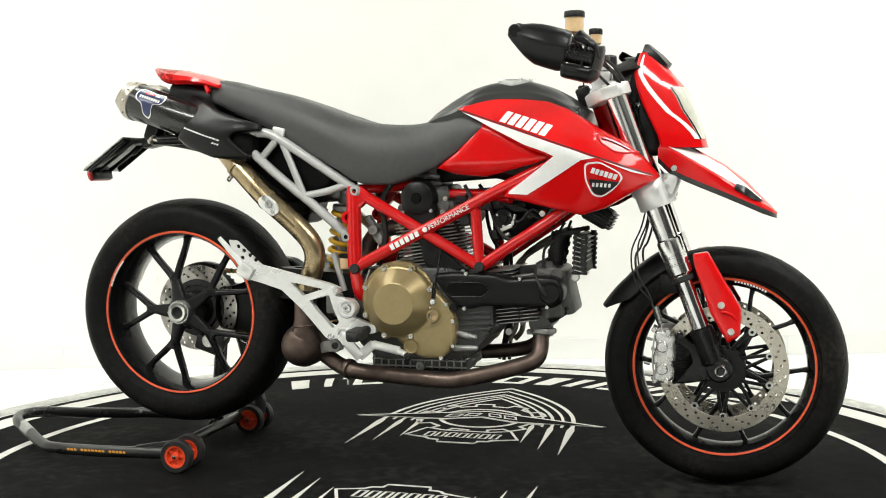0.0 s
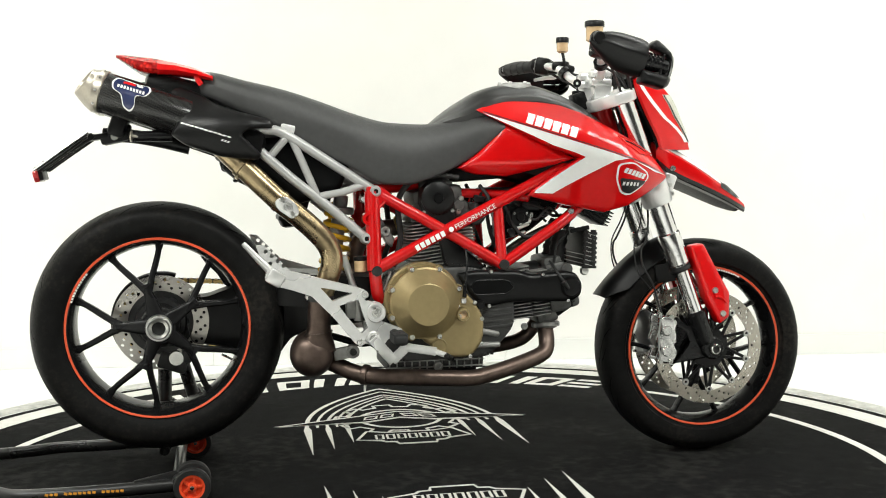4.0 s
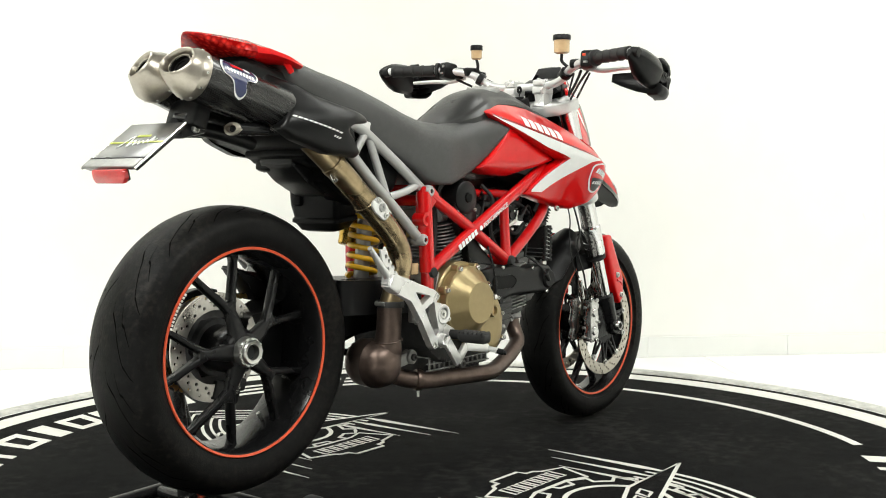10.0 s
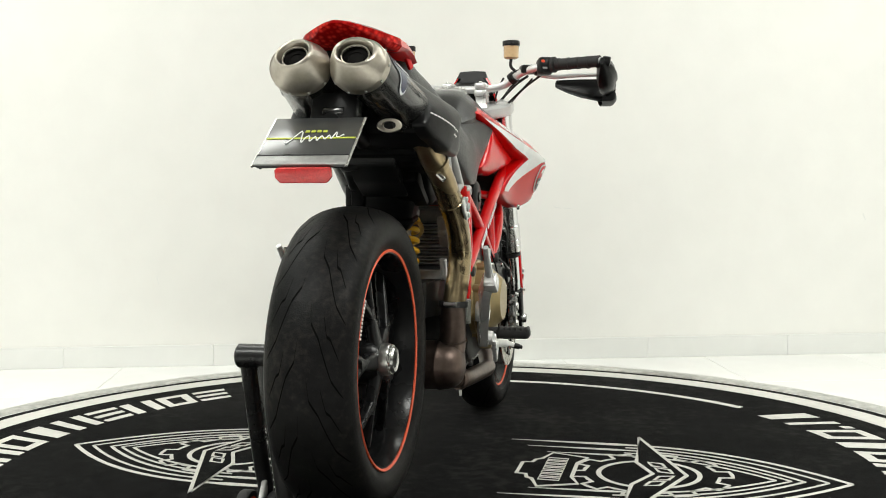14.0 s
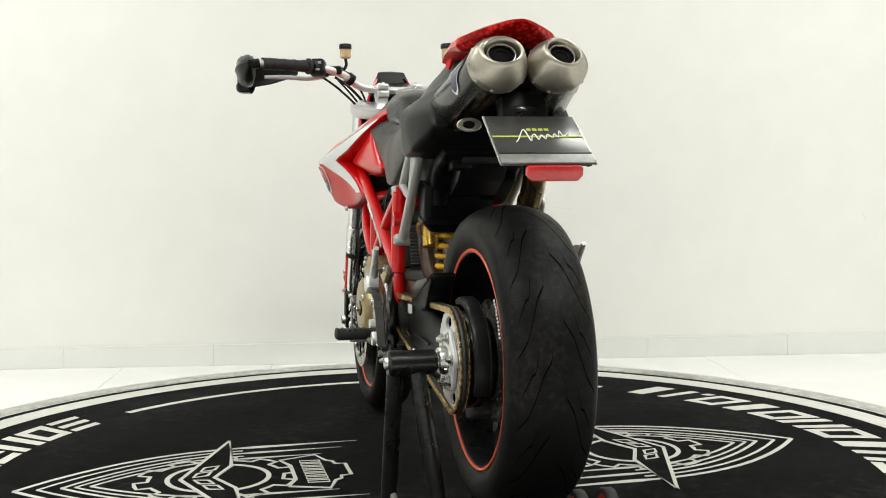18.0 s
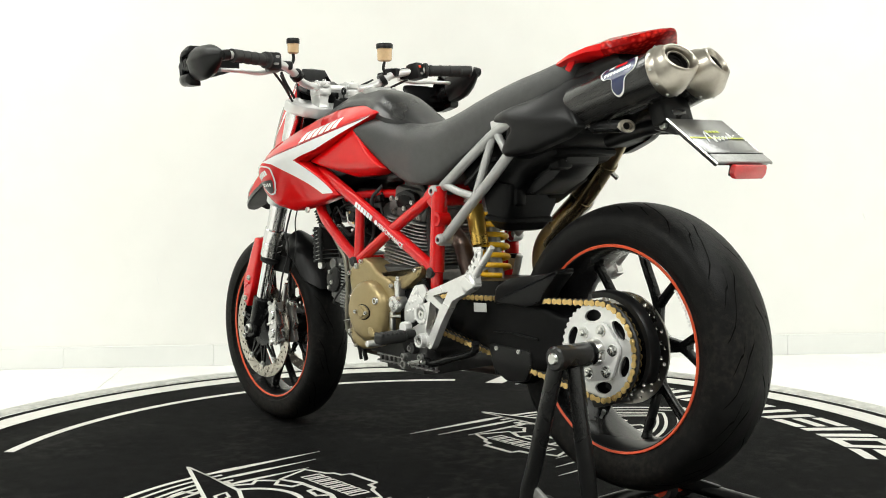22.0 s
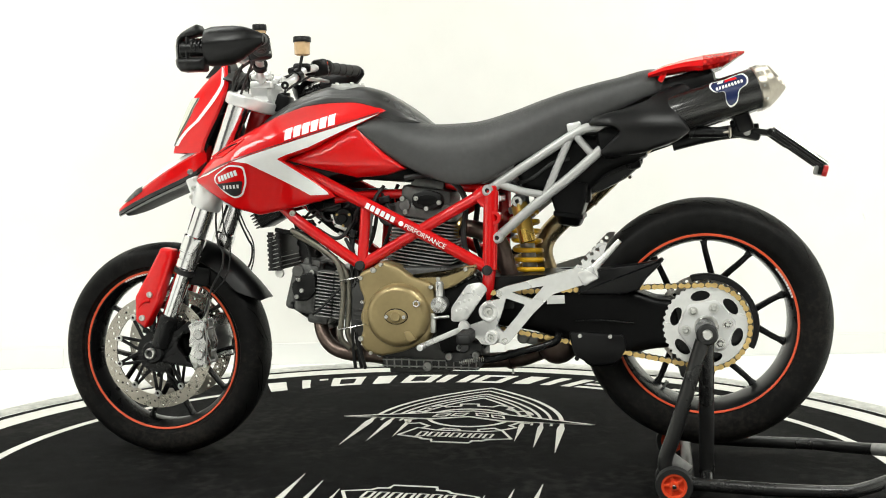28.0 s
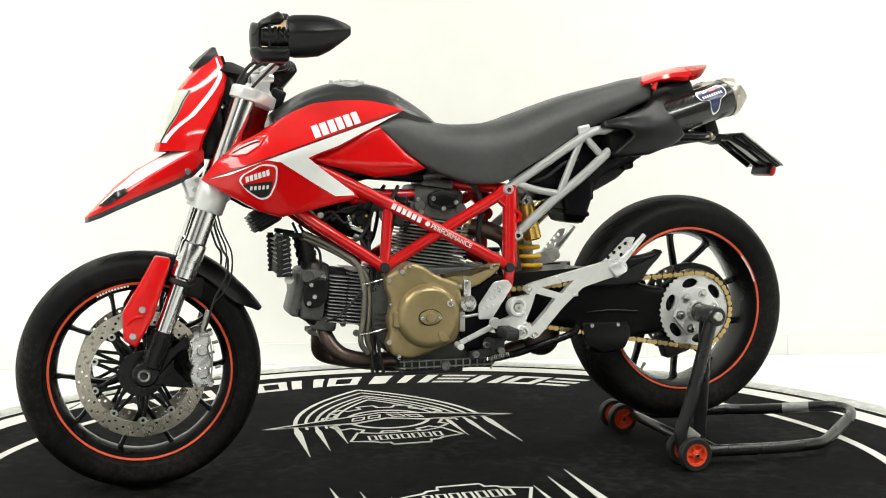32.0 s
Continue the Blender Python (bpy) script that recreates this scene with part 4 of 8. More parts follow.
    yoke = part("lower_yoke", merge(*lo), ALU, bike, "silver lower fork yoke")
    for s in (-1, 1):
        for k in range(3):
            part("yoke_bolt", bolt((0.606 + 0.006 * k + 0.006, s * 0.1165, 0.755 - 0.023 * k), (0.1, s, 0.0), 0.006, 0.004), STEEL, yoke)
    part("steering_head", rod((0.455, 0, 0.945), (0.525, 0, 0.735), 0.036, seg=28), FRAME_RED, bike, "red steering head")
    # mudguard over the tyre
    rows = []
    for k in range(19):
        a = radians(154 - 46 * k / 18)
        ring_ = []
        wd = 0.068 * (0.60 + 0.40 * math.sin(min(1, (k + 1) / 6) * math.pi / 2)) * (1 - 0.35 * max(0, k - 14) / 4)
        for q in range(13):
            b = -1 + 2 * q / 12
            r = 0.322 - 0.045 * min(1.0, 0.25 + k / 5) * abs(b) ** 2.6 + 0.010 * max(0.0, 1 - k / 6)
            ring_.append(Vector((FC.x + r * math.cos(a), wd * b, FC.z + r * math.sin(a))))
        inner = [Vector((v.x - (v.x - FC.x) * 0.012, v.y * 0.97, v.z - (v.z - FC.z) * 0.012)) for v in ring_[::-1]]
        rows.append(ring_ + inner)
    part("front_mudguard", loft(rows), PLASTIC, bike, "matt black front mudguard")
    for s in (-1, 1):
        part("mudguard_stay", beam((0.60, s * 0.066, 0.49), (0.655, s * 0.088, 0.50), 0.006, 0.05), PLASTIC, bike)
    # brake hoses
    for s in (-1, 1):
        part("brake_hose", tube([(0.575, s * 0.06, 0.70), (0.570, s * 0.085, 0.64)] + [(x, s * 0.108, z) for x, z in [(0.555, 0.587), (0.542, 0.562), (0.547, 0.52), (0.576, 0.466), (0.592, 0.412), (0.601, 0.391)]], 0.0028, 8), RUBBER, bike, "thin black brake hose")
        part("brake_hose", tube([(0.565, s * 0.05, 0.69), (0.552, s * 0.075, 0.63), (0.530, s * 0.088, 0.57), (0.540, s * 0.092, 0.50), (0.580, s * 0.09, 0.45)], 0.0020, 8), RUBBER, bike, "thin black sensor lead")


def build_cowl(bike):
    # headlight cowl: horizontal rows from the rear edge round the nose
    levels = [(1.062, 0.552, 0.582, 0.046), (1.035, 0.545, 0.600, 0.062), (1.005, 0.538, 0.626, 0.075), (0.97, 0.546, 0.655, 0.083), (0.94, 0.557, 0.670, 0.088), (0.91, 0.570, 0.682, 0.092), (0.88, 0.585, 0.693, 0.095), (0.85, 0.599, 0.703, 0.096), (0.822, 0.606, 0.710, 0.095)]

    def row(z, lift=0.0, u0=-1.0, u1=1.0, n=31):
        xb, xf, w = (lerp(-z, [(-a[0], a[i]) for a in levels]) for i in (1, 2, 3))
        out = []
        for k in range(n):
            u = u0 + (u1 - u0) * k / (n - 1)
            c = abs(u)
            if c < 0.4:
                g = c / 0.4
                x, y = xf - 0.012 * g * g, 0.62 * w * g
            else:
                g = (c - 0.4) / 0.6
                x, y = xf - 0.012 - (xf - 0.012 - xb) * g, w * (0.62 + 0.38 * g) + 0.004 * math.sin(math.pi * g)
            out.append(Vector((x + lift, math.copysign(y + lift * 0.8, u) if c > 0.01 else y, z)))
        return out

    zs = [1.058 - 0.233 * k / 16 for k in range(17)]
    shell = [row(z) + [p - Vector((0.006, 0.0, 0)) - Vector((0, 0.006 * (1 if p.y > 0 else -1), 0)) for p in row(z)[::-1]] for z in zs]
    cowl = part("headlight_cowl", loft(shell), RED, bike, "glossy red headlight cowl with white lines", smooth=32)
    liner = [[p - Vector((0.010, 0.0085 * (1 if p.y > 0 else -1) * min(1, abs(p.y) / 0.03), 0)) for p in row(z)] for z in zs]
    part("cowl_liner", loft([r + [p - Vector((0.003, 0, 0)) for p in r[::-1]] for r in liner]), MATT_BLACK, cowl, "black inside of the cowl")
    LENS_EDGE = [(0.845, 0.40), (0.88, 0.445), (0.915, 0.50), (0.95, 0.51), (0.965, 0.53), (0.972, 0.53)]
    lamp = []
    for k in range(13):
        z = 0.972 - 0.0105 * k
        u = lerp(z, LENS_EDGE)
        q = row(z, 0.002, -u, u, 23)
        lamp.append(q + [p - Vector((0.02, 0, 0)) for p in q[::-1]])
    part("headlight", loft(lamp), HEADLIGHT, cowl, "clear headlight lens", smooth=32)

    def stripe(path, s, du, dz, lift):
        """A band laid on the cowl along a way of (height, share of the half girth)."""
        bm = bmesh.new()
        prev = None
        pts = [Vector(q) for q in path]
        fine = []
        for a, b in zip(pts, pts[1:]):
            fine += [a + (b - a) * k / 6 for k in range(6)]
        fine.append(pts[-1])
        for z, u in fine:
            p0 = row(z, lift, s * (u + du), s * (u + du), 2)[0]
            p1 = row(z, lift, s * (u - du), s * (u - du), 2)[0]
            cur = (bm.verts.new(p0), bm.verts.new(p1))
            if prev:
                bm.faces.new((prev[0], prev[1], cur[1], cur[0]))
            prev = cur
        bmesh.ops.recalc_face_normals(bm, faces=bm.faces)
        return bm

    for s in (-1, 1):
        path = [(1.052, 0.90), (1.035, 0.93), (1.012, 0.94), (0.985, 0.90), (0.960, 0.85), (0.935, 0.79), (0.909, 0.72), (0.895, 0.64), (0.881, 0.57), (0.862, 0.50), (0.845, 0.46)]
        part("white_line", stripe(path, s, 0.040, 0.004, 0.0016), WHITE, cowl, "white pinstripe on the cowl")
        part("lens_gasket", stripe([(z, u + 0.012) for z, u in LENS_EDGE], s, 0.012, 0.001, 0.0024), BLACK_LINE, cowl, "thin dark edge of the headlight")
    vis = loft([[Vector((0.545, -0.05, 1.035)), Vector((0.612, -0.035, 1.008 + 0.018)), Vector((0.62, 0, 1.014 + 0.018)), Vector((0.612, 0.035, 1.008 + 0.018)), Vector((0.545, 0.05, 1.035))],
                [Vector((0.548, -0.052, 1.052)), Vector((0.590, -0.036, 1.052)), Vector((0.598, 0, 1.055)), Vector((0.590, 0.036, 1.052)), Vector((0.548, 0.052, 1.052))],
                [Vector((0.556, -0.040, 1.078)), Vector((0.562, -0.028, 1.080)), Vector((0.566, 0, 1.082)), Vector((0.562, 0.028, 1.080)), Vector((0.556, 0.040, 1.078))]])
    part("visor", vis, PLASTIC, cowl, "small matt black visor")
    part("dash_back", block((0.03, 0.12, 0.10), 0.01, pose(0.535, 0, 0.985, 0, 14, 0)), PLASTIC, bike, "black instrument housing")
    dash = part("dash_hood", loft([[Vector((x, -w, z)), Vector((x + 0.006, -w * 0.55, z + h)), Vector((x + 0.006, w * 0.55, z + h)), Vector((x, w, z)), Vector((x, w * 0.8, z - 0.010)), Vector((x, -w * 0.8, z - 0.010))] for x, z, w, h in ((0.482, 1.004, 0.080, 0.026), (0.510, 1.012, 0.082, 0.030), (0.548, 1.020, 0.072, 0.026))]), PLASTIC, bike, "black instrument hood")
    part("dash_face", block((0.004, 0.092, 0.026), 0.002, pose(0.4825, 0, 1.014, 0, 14, 0)), GLOSS_BLACK, dash, "dark instrument display")
    part("cowl_bracket", block((0.09, 0.10, 0.12), 0.02, pose(0.565, 0, 0.87, 0, 18, 0)), PLASTIC, bike)
    # beak: steep red flanks, white slopes up to a ridge, black lower lip
    prof = [(0.592, 0.852, 0.836, 0.797, 0.086), (0.62, 0.849, 0.823, 0.770, 0.100), (0.66, 0.833, 0.801, 0.750, 0.104), (0.70, 0.811, 0.778, 0.733, 0.103), (0.75, 0.783, 0.747, 0.712, 0.098), (0.80, 0.744, 0.714, 0.690, 0.088), (0.835, 0.708, 0.692, 0.674, 0.074), (0.862, 0.680, 0.675, 0.664, 0.055), (0.873, 0.668, 0.666, 0.661, 0.03)]

    def ring(x, zt, zs, zb, w, lift=0.0):
        half = [(0.97, zb), (1.0, zb + (zs - zb) * 0.45), (0.985, zs - 0.004), (0.95, zs), (0.62, zs + (zt - zs) * 0.52), (0.32, zs + (zt - zs) * 0.90), (0.0, zt)]
        pts = [(-u, z) for u, z in half] + half[-2::-1] + [(0.6, zb + 0.004), (0, zb + 0.008), (-0.6, zb + 0.004)]
        return [Vector((x, u * w, z + lift)) for u, z in pts]

    fine = []
    for a, b in zip(prof, prof[1:]):
        fine += [tuple(a[i] + (b[i] - a[i]) * k / 3 for i in range(5)) for k in range(3)]
    fine.append(prof[-1])
    beak = part("beak", loft([ring(*p) for p in fine]), RED, bike, "glossy red beak mudguard with white stripes", smooth=28)
    for s in (-1, 1):
        rows = []
        for x, zt, zs, zb, w in fine:
            rows.append([Vector((x, s * w * 0.99, zb + 0.001)), Vector((x, s * (w + 0.002), zb + 0.005 * min(1, (zt - zb) / 0.03))), Vector((x, s * (w + 0.001), zb - 0.006)), Vector((x, s * w * 0.93, zb - 0.006))])
        part("beak_edge", loft(rows), GLOSS_BLACK, beak, "black lower edge of the beak")
        part("beak_underside", loft([[Vector((x, s * w * 0.96, zb - 0.004)), Vector((x, s * w * 0.5, zb - 0.001 + 0.012 * min(1, (zt - zb) / 0.05))), Vector((x, 0, zb + 0.006)), Vector((x, 0, zb + 0.002)), Vector((x, s * w * 0.5, zb - 0.006)), Vector((x, s * w * 0.96, zb - 0.008))] for x, zt, zs, zb, w in fine]), MATT_BLACK, beak, "black underside of the beak")
        for nm, ma, ua, ub, n0, n1, lab in (("beak_stripe", WHITE, 0.92, 0.40, 1, 19, "broad white stripe"), ("beak_line", CAST, 0.945, 0.925, 1, 19, "thin grey line")):
            rows = []
            for i, (x, zt, zs, zb, w) in enumerate(fine[n0:n1]):
                f = max(0.0, (i - 11) / 7)
                u0, u1 = ua - 0.12 * f, min(ua - 0.13 * f, ub + 0.30 * f)
                rows.append([Vector((x, s * w * u, lerp(u, [(0.0, zt), (0.32, zs + (zt - zs) * 0.90), (0.62, zs + (zt - zs) * 0.52), (0.95, zs)]) + 0.0016)) for u in (u0 + (u1 - u0) * k / 6 for k in range(7))])
            part(nm, loft(rows, close=False), ma, beak, lab)
        part("beak_bolt", bolt((0.632, s * 0.1005, 0.775), (0, s, 0), 0.008, 0.006), STEEL, beak)
        # The slot is a flat black patch, its inner shade put into the colour.
        part("beak_vent", skin(rounded([(0.772, 0.724), (0.776, 0.738), (0.800, 0.729), (0.842, 0.693), (0.818, 0.697)], 0.004), lambda x, z: lerp(x, [(p[0], p[4]) for p in prof]) + 0.0005 - max(0, z - lerp(x, [(p[0], p[2]) for p in prof])) * 1.0, s, 0, 0, 0.01, 0.0012), GLOSS_BLACK, beak, "black patch painted for the shaded slot in the beak")


def build_bars(bike):
    bar = []
    for s in (-1, 1):
        bar += [(0.31, s * 0.425, 1.077), (0.345, s * 0.33, 1.076), (0.375, s * 0.255, 1.074), (0.405, s * 0.18, 1.060), (0.425, s * 0.125, 1.027), (0.44, s * 0.07, 1.016)]
    left = bar[6:]
    hb = part("handlebar", tube(bar[:6] + [(0.445, 0, 1.015)] + left[::-1], 0.0112, 16), ALU, bike, "silver tapered handlebar")
    for s in (-1, 1):
        cl = part("bar_clamp", merge(block((0.054, 0.036, 0.018), 0.005, Matrix.Translation((0.445, s * 0.05, 1.0245))), block((0.058, 0.038, 0.020), 0.005, Matrix.Translation((0.446, s * 0.05, 1.0030))), loft([[Vector((0.450 + a, s * 0.05 + b, z)) for a, b in ((-k, -k * 0.7), (k, -k * 0.7), (k, k * 0.7), (-k, k * 0.7))] for z, k in ((0.958, 0.028), (0.975, 0.021), (0.998, 0.024))])), WHITE_ALU, hb, "cast silver handlebar clamp")
        for x in (0.426, 0.464):
            part("clamp_bolt", bolt((x, s * 0.05, 1.033), (0, 0, 1), 0.005, 0.005), STEEL, cl)
        g = part("grip", tube([(0.362, s * 0.285, 1.075), (0.34, s * 0.345, 1.076), (0.313, s * 0.412, 1.077)], 0.0165, 20, 6), RUBBER, hb, "black rubber grip")
        for k in range(5):
            f = k / 4
            c = Vector((0.360 - 0.045 * f, s * (0.292 + 0.115 * f), 1.0755))
            part("grip_rib", spin_y([(0.0155, -0.004), (0.0178, -0.003), (0.0178, 0.003), (0.0155, 0.004)], 20, along(c, c + Vector((-0.35, s * 0.93, 0))), closed=True), RUBBER, g)
        part("grip_flange", spin_y([(0.012, -0.006), (0.023, -0.005), (0.023, 0.003), (0.012, 0.006)], 24, along((0.366, s * 0.277, 1.0755), (0.33, s * 0.37, 1.076)), closed=True), RUBBER, g)
        sw = part("switch_box", merge(block((0.045, 0.042, 0.05), 0.009, pose(0.378, s * 0.248, 1.072, 0, 10, -s * 22)), block((0.03, 0.02, 0.035), 0.006, pose(0.40, s * 0.225, 1.066, 0, 0, -s * 22))), PLASTIC, hb, "black handlebar switch box")
        part("switch_button", block((0.008, 0.010, 0.008), 0.002, pose(0.357, s * 0.246, 1.086, 0, 0, -s * 22)), ORANGE_HUB if s < 0 else CAST, sw, "red engine switch" if s < 0 else "grey switch")
        part("switch_button", block((0.008, 0.014, 0.006), 0.002, pose(0.355, s * 0.252, 1.066, 0, 0, -s * 22)), CAST, sw, "grey switch")
        part("master_cylinder", merge(block((0.05, 0.05, 0.026), 0.008, pose(0.415, s * 0.195, 1.068, 0, 0, -s * 18)), rod((0.41, s * 0.20, 1.07), (0.435, s * 0.15, 1.055), 0.011)), PLASTIC, hb, "black lever cylinder")
        part("lever", tube([(0.425, s * 0.22, 1.055), (0.42, s * 0.27, 1.045), (0.412, s * 0.33, 1.047), (0.398, s * 0.40, 1.046)], 0.0065, 10, radii=[0.008, 0.007, 0.0062, 0.005]), ALU, hb, "silver hand lever")
        # fluid cup on its stalk
        if s < 0:
            c, r, h = Vector((0.398, -0.147, 1.098)), 0.0235, 0.038
        else:
            c, r, h = Vector((0.410, 0.163, 1.103)), 0.0170, 0.028
        cup = part("fluid_cup", spin_y([(0, 0), (r * 0.6, 0), (r * 0.92, 0.004), (r * 0.95, h), (0, h)], 32, Matrix.Translation(c) @ pose(0, 0, 0, 90, 0, 0)), AMBER, hb, "amber translucent brake fluid cup")
        part("cup_lid", spin_y([(0, h + 0.015), (r * 0.98, h + 0.015), (r * 1.08, h + 0.012), (r * 1.08, h), (0, h)], 32, Matrix.Translation(c) @ pose(0, 0, 0, 90, 0, 0)), PLASTIC, cup, "black screw lid")
        part("cup_stalk", tube([(c.x, c.y, c.z + 0.002), (c.x + 0.004, c.y - s * 0.002, c.z - 0.02), (c.x + 0.012, c.y + s * 0.012, 1.062)], 0.0045, 8), RUBBER, hb)
        part("bar_collar", spin_y([(0.012, -0.008), (0.0185, -0.008), (0.0185, 0.008), (0.012, 0.008)], 20, along((0.414, s * 0.150, 1.044), (0.425, s * 0.125, 1.027)), closed=True), PLASTIC, hb)
        # hand guard: an open shell before the lever, and a folded mirror pod at the bar's end
        turn = pose(0.389, 0.028, 1.036, 0, 14, 0) @ Matrix.Translation((-0.40, 0, -1.061)) if s < 0 else None
        rows = []
        for x, y, z0, z1 in ((0.500, 0.462, 1.018, 1.082), (0.511, 0.446, 1.020, 1.088), (0.513, 0.415, 1.026, 1.092), (0.506, 0.370, 1.034, 1.090), (0.494, 0.330, 1.046, 1.086), (0.480, 0.300, 1.058, 1.080)):
            mid, hh = (z0 + z1) / 2, (z1 - z0) / 2
            dirv = Vector((x - 0.40, s * (y - 0.36), 0)).normalized()
            outer = [Vector((x - 0.008, s * y, mid + hh * math.sin(a))) + dirv * (0.008 * math.cos(a)) for a in (radians(-90 + 180 * k / 8) for k in range(9))]
            rows.append(outer + [p - dirv * 0.004 for p in outer[::-1]])
        gd = part("hand_guard", loft(rows), PLASTIC, hb, "black plastic hand guard", m=turn)
        gy = lambda x, z: lerp(x, [(0.42, 0.478), (0.47, 0.478), (0.495, 0.470), (0.515, 0.452)]) - 3.0 * max(0.0, abs(z - 1.05) - 0.03) ** 1.6
        for nm, o in (("guard_upper_shell", [(0.513, 1.058), (0.494, 1.091), (0.453, 1.113), (0.441, 1.098), (0.445, 1.086), (0.487, 1.078), (0.500, 1.058)]), ("guard_lower_shell", [(0.513, 1.034), (0.498, 1.040), (0.488, 1.035), (0.429, 1.035), (0.434, 1.004), (0.494, 1.004), (0.508, 1.016)])):
            part(nm, skin(rounded(o, 0.006), gy, s, 0.026, 0.011, 0.008), PLASTIC, gd, "black guard shell")
        part("guard_stay", rod((0.31, s * 0.42, 1.077), (0.31, s * 0.442, 1.074), 0.014), PLASTIC, hb)
        mir = []
        for x, z0, z1, w in ((0.436, 1.030, 1.092, 0.020), (0.434, 1.018, 1.102, 0.030), (0.420, 1.015, 1.106, 0.034), (0.395, 1.016, 1.107, 0.035), (0.368, 1.019, 1.107, 0.034), (0.345, 1.030, 1.104, 0.030), (0.325, 1.044, 1.098, 0.023), (0.308, 1.057, 1.091, 0.014), (0.298, 1.066, 1.085, 0.007)):
            zc, hh = (z0 + z1) / 2, (z1 - z0) / 2
            zr = zc + 0.10 * hh
            ring_ = []
            for u, v in ((0, 1), (0.35, 0.93), (0.66, 0.72), (0.84, 0.45), (0.93, 0.2), (1.03, 0.06), (1.03, -0.06), (0.93, -0.2), (0.84, -0.45), (0.66, -0.72), (0.35, -0.93), (0, -1), (-0.4, -0.85), (-0.62, -0.4), (-0.62, 0.4), (-0.4, 0.85)):
                ring_.append(Vector((x, s * (0.448 + w * u), (zr if abs(v) < 0.5 else zc) + hh * v)))
            mir.append(ring_)
        part("folded_mirror", loft(mir), PLASTIC, gd, "black folded mirror shell with a ridge", smooth=32)
        part("mirror_joint", merge(rod((0.425, s * 0.456, 1.056), (0.492, s * 0.456, 1.056), 0.018, seg=24), *[spin_y([(0.018, 0), (0.0198, 0.001), (0.0198, 0.005), (0.018, 0.006)], 24, along((0.440 + 0.009 * k, s * 0.456, 1.060), (0.6, s * 0.456, 1.060)), closed=True) for k in range(3)], block((0.006, 0.03, 0.052), 0.002, Matrix.Translation((0.474, s * 0.458, 1.056)))), SATIN_BLACK, gd, "ribbed black mirror joint")
        part("cable", tube([(0.43, s * 0.19, 1.05), (0.485, s * 0.14, 1.025), (0.515, s * 0.085, 0.97), (0.515, s * 0.06, 0.90)], 0.0042, 8), RUBBER, bike, "thin black cable")
        part("cable", tube([(0.40, s * 0.235, 1.05), (0.445, s * 0.17, 1.010), (0.500, s * 0.09, 0.94), (0.50, s * 0.060, 0.86)], 0.0035, 8), RUBBER, bike, "thin black cable")
    for k in range(5):
        s = 1 if k % 2 else -1
        part("cable", tube([(0.42 + 0.01 * k, s * (0.12 + 0.02 * k), 1.045), (0.485 + 0.006 * k, s * (0.09 + 0.008 * k), 1.012 - 0.01 * k), (0.532 - 0.004 * k, s * (0.06 + 0.01 * k), 0.93), (0.545 - 0.006 * k, s * (0.045 + 0.006 * k), 0.85), (0.50 + 0.01 * k, s * 0.03, 0.79)], 0.0030, 8), RUBBER, bike, "thin black cable")
    part("ignition_lock", merge(block((0.035, 0.05, 0.05), 0.006, pose(0.405, -0.0, 0.955, 0, -20, 0)), rod((0.40, 0, 0.955), (0.40, 0, 0.985), 0.014)), PLASTIC, bike, "black ignition lock")
    part("key", merge(spin_y([(0.004, -0.0015), (0.011, -0.0015), (0.011, 0.0015), (0.004, 0.0015)], 16, Matrix.Translation((0.40, 0, 1.005)), closed=True), block((0.004, 0.002, 0.02), 0.0005, Matrix.Translation((0.40, 0, 0.988)))), PLASTIC, bike, "ignition key")


# ---- tank, seat and tail ----
def ridge_z(x):
    return 0.926 - 0.345 * (x - 0.095)


def tank_y(x, z):
    y = curve(x, [(0.02, 0.100), (0.10, 0.112), (0.20, 0.152), (0.34, 0.204), (0.42, 0.232), (0.46, 0.238), (0.50, 0.226), (0.56, 0.186), (0.60, 0.148)])
    dz = z - ridge_z(x)
    return y - max(0.0, dz) * 0.95 - max(0.0, dz - 0.03) * 0.4 - max(0.0, -dz - 0.01) * curve(x, [(0.22, 0.06), (0.42, 0.46), (0.50, 0.42), (0.60, 0.2)])


def pod_y(x, z):
    return lerp(x, [(0.03, 0.128), (0.16, 0.142), (0.36, 0.168)]) - max(0, z - 0.80) * 0.12 - max(0.0, 0.790 - z) * 0.55


def slant_bars(parent, name, material, depth, side, x0, z0, x1, z1, n, h, lean, fill=0.78, lift=0.002):
    """A row of leaning strokes in place of a word, laid on a panel."""
    d = Vector((x1 - x0, z1 - z0))
    step = d.length / n
    d.normalize()
    up = Vector((-d.y, d.x)) if d.x > 0 else Vector((d.y, -d.x))
    for i in range(n):
        p = Vector((x0, z0)) + d * step * i
        a = [p, p + d * step * fill, p + d * (step * fill + lean) + up * h, p + d * lean + up * h]
        bm = skin([tuple(q) for q in a], depth, side, 0.0, 0.0, 0.012, lift)
        part(name, bm, material, parent, smooth=0)


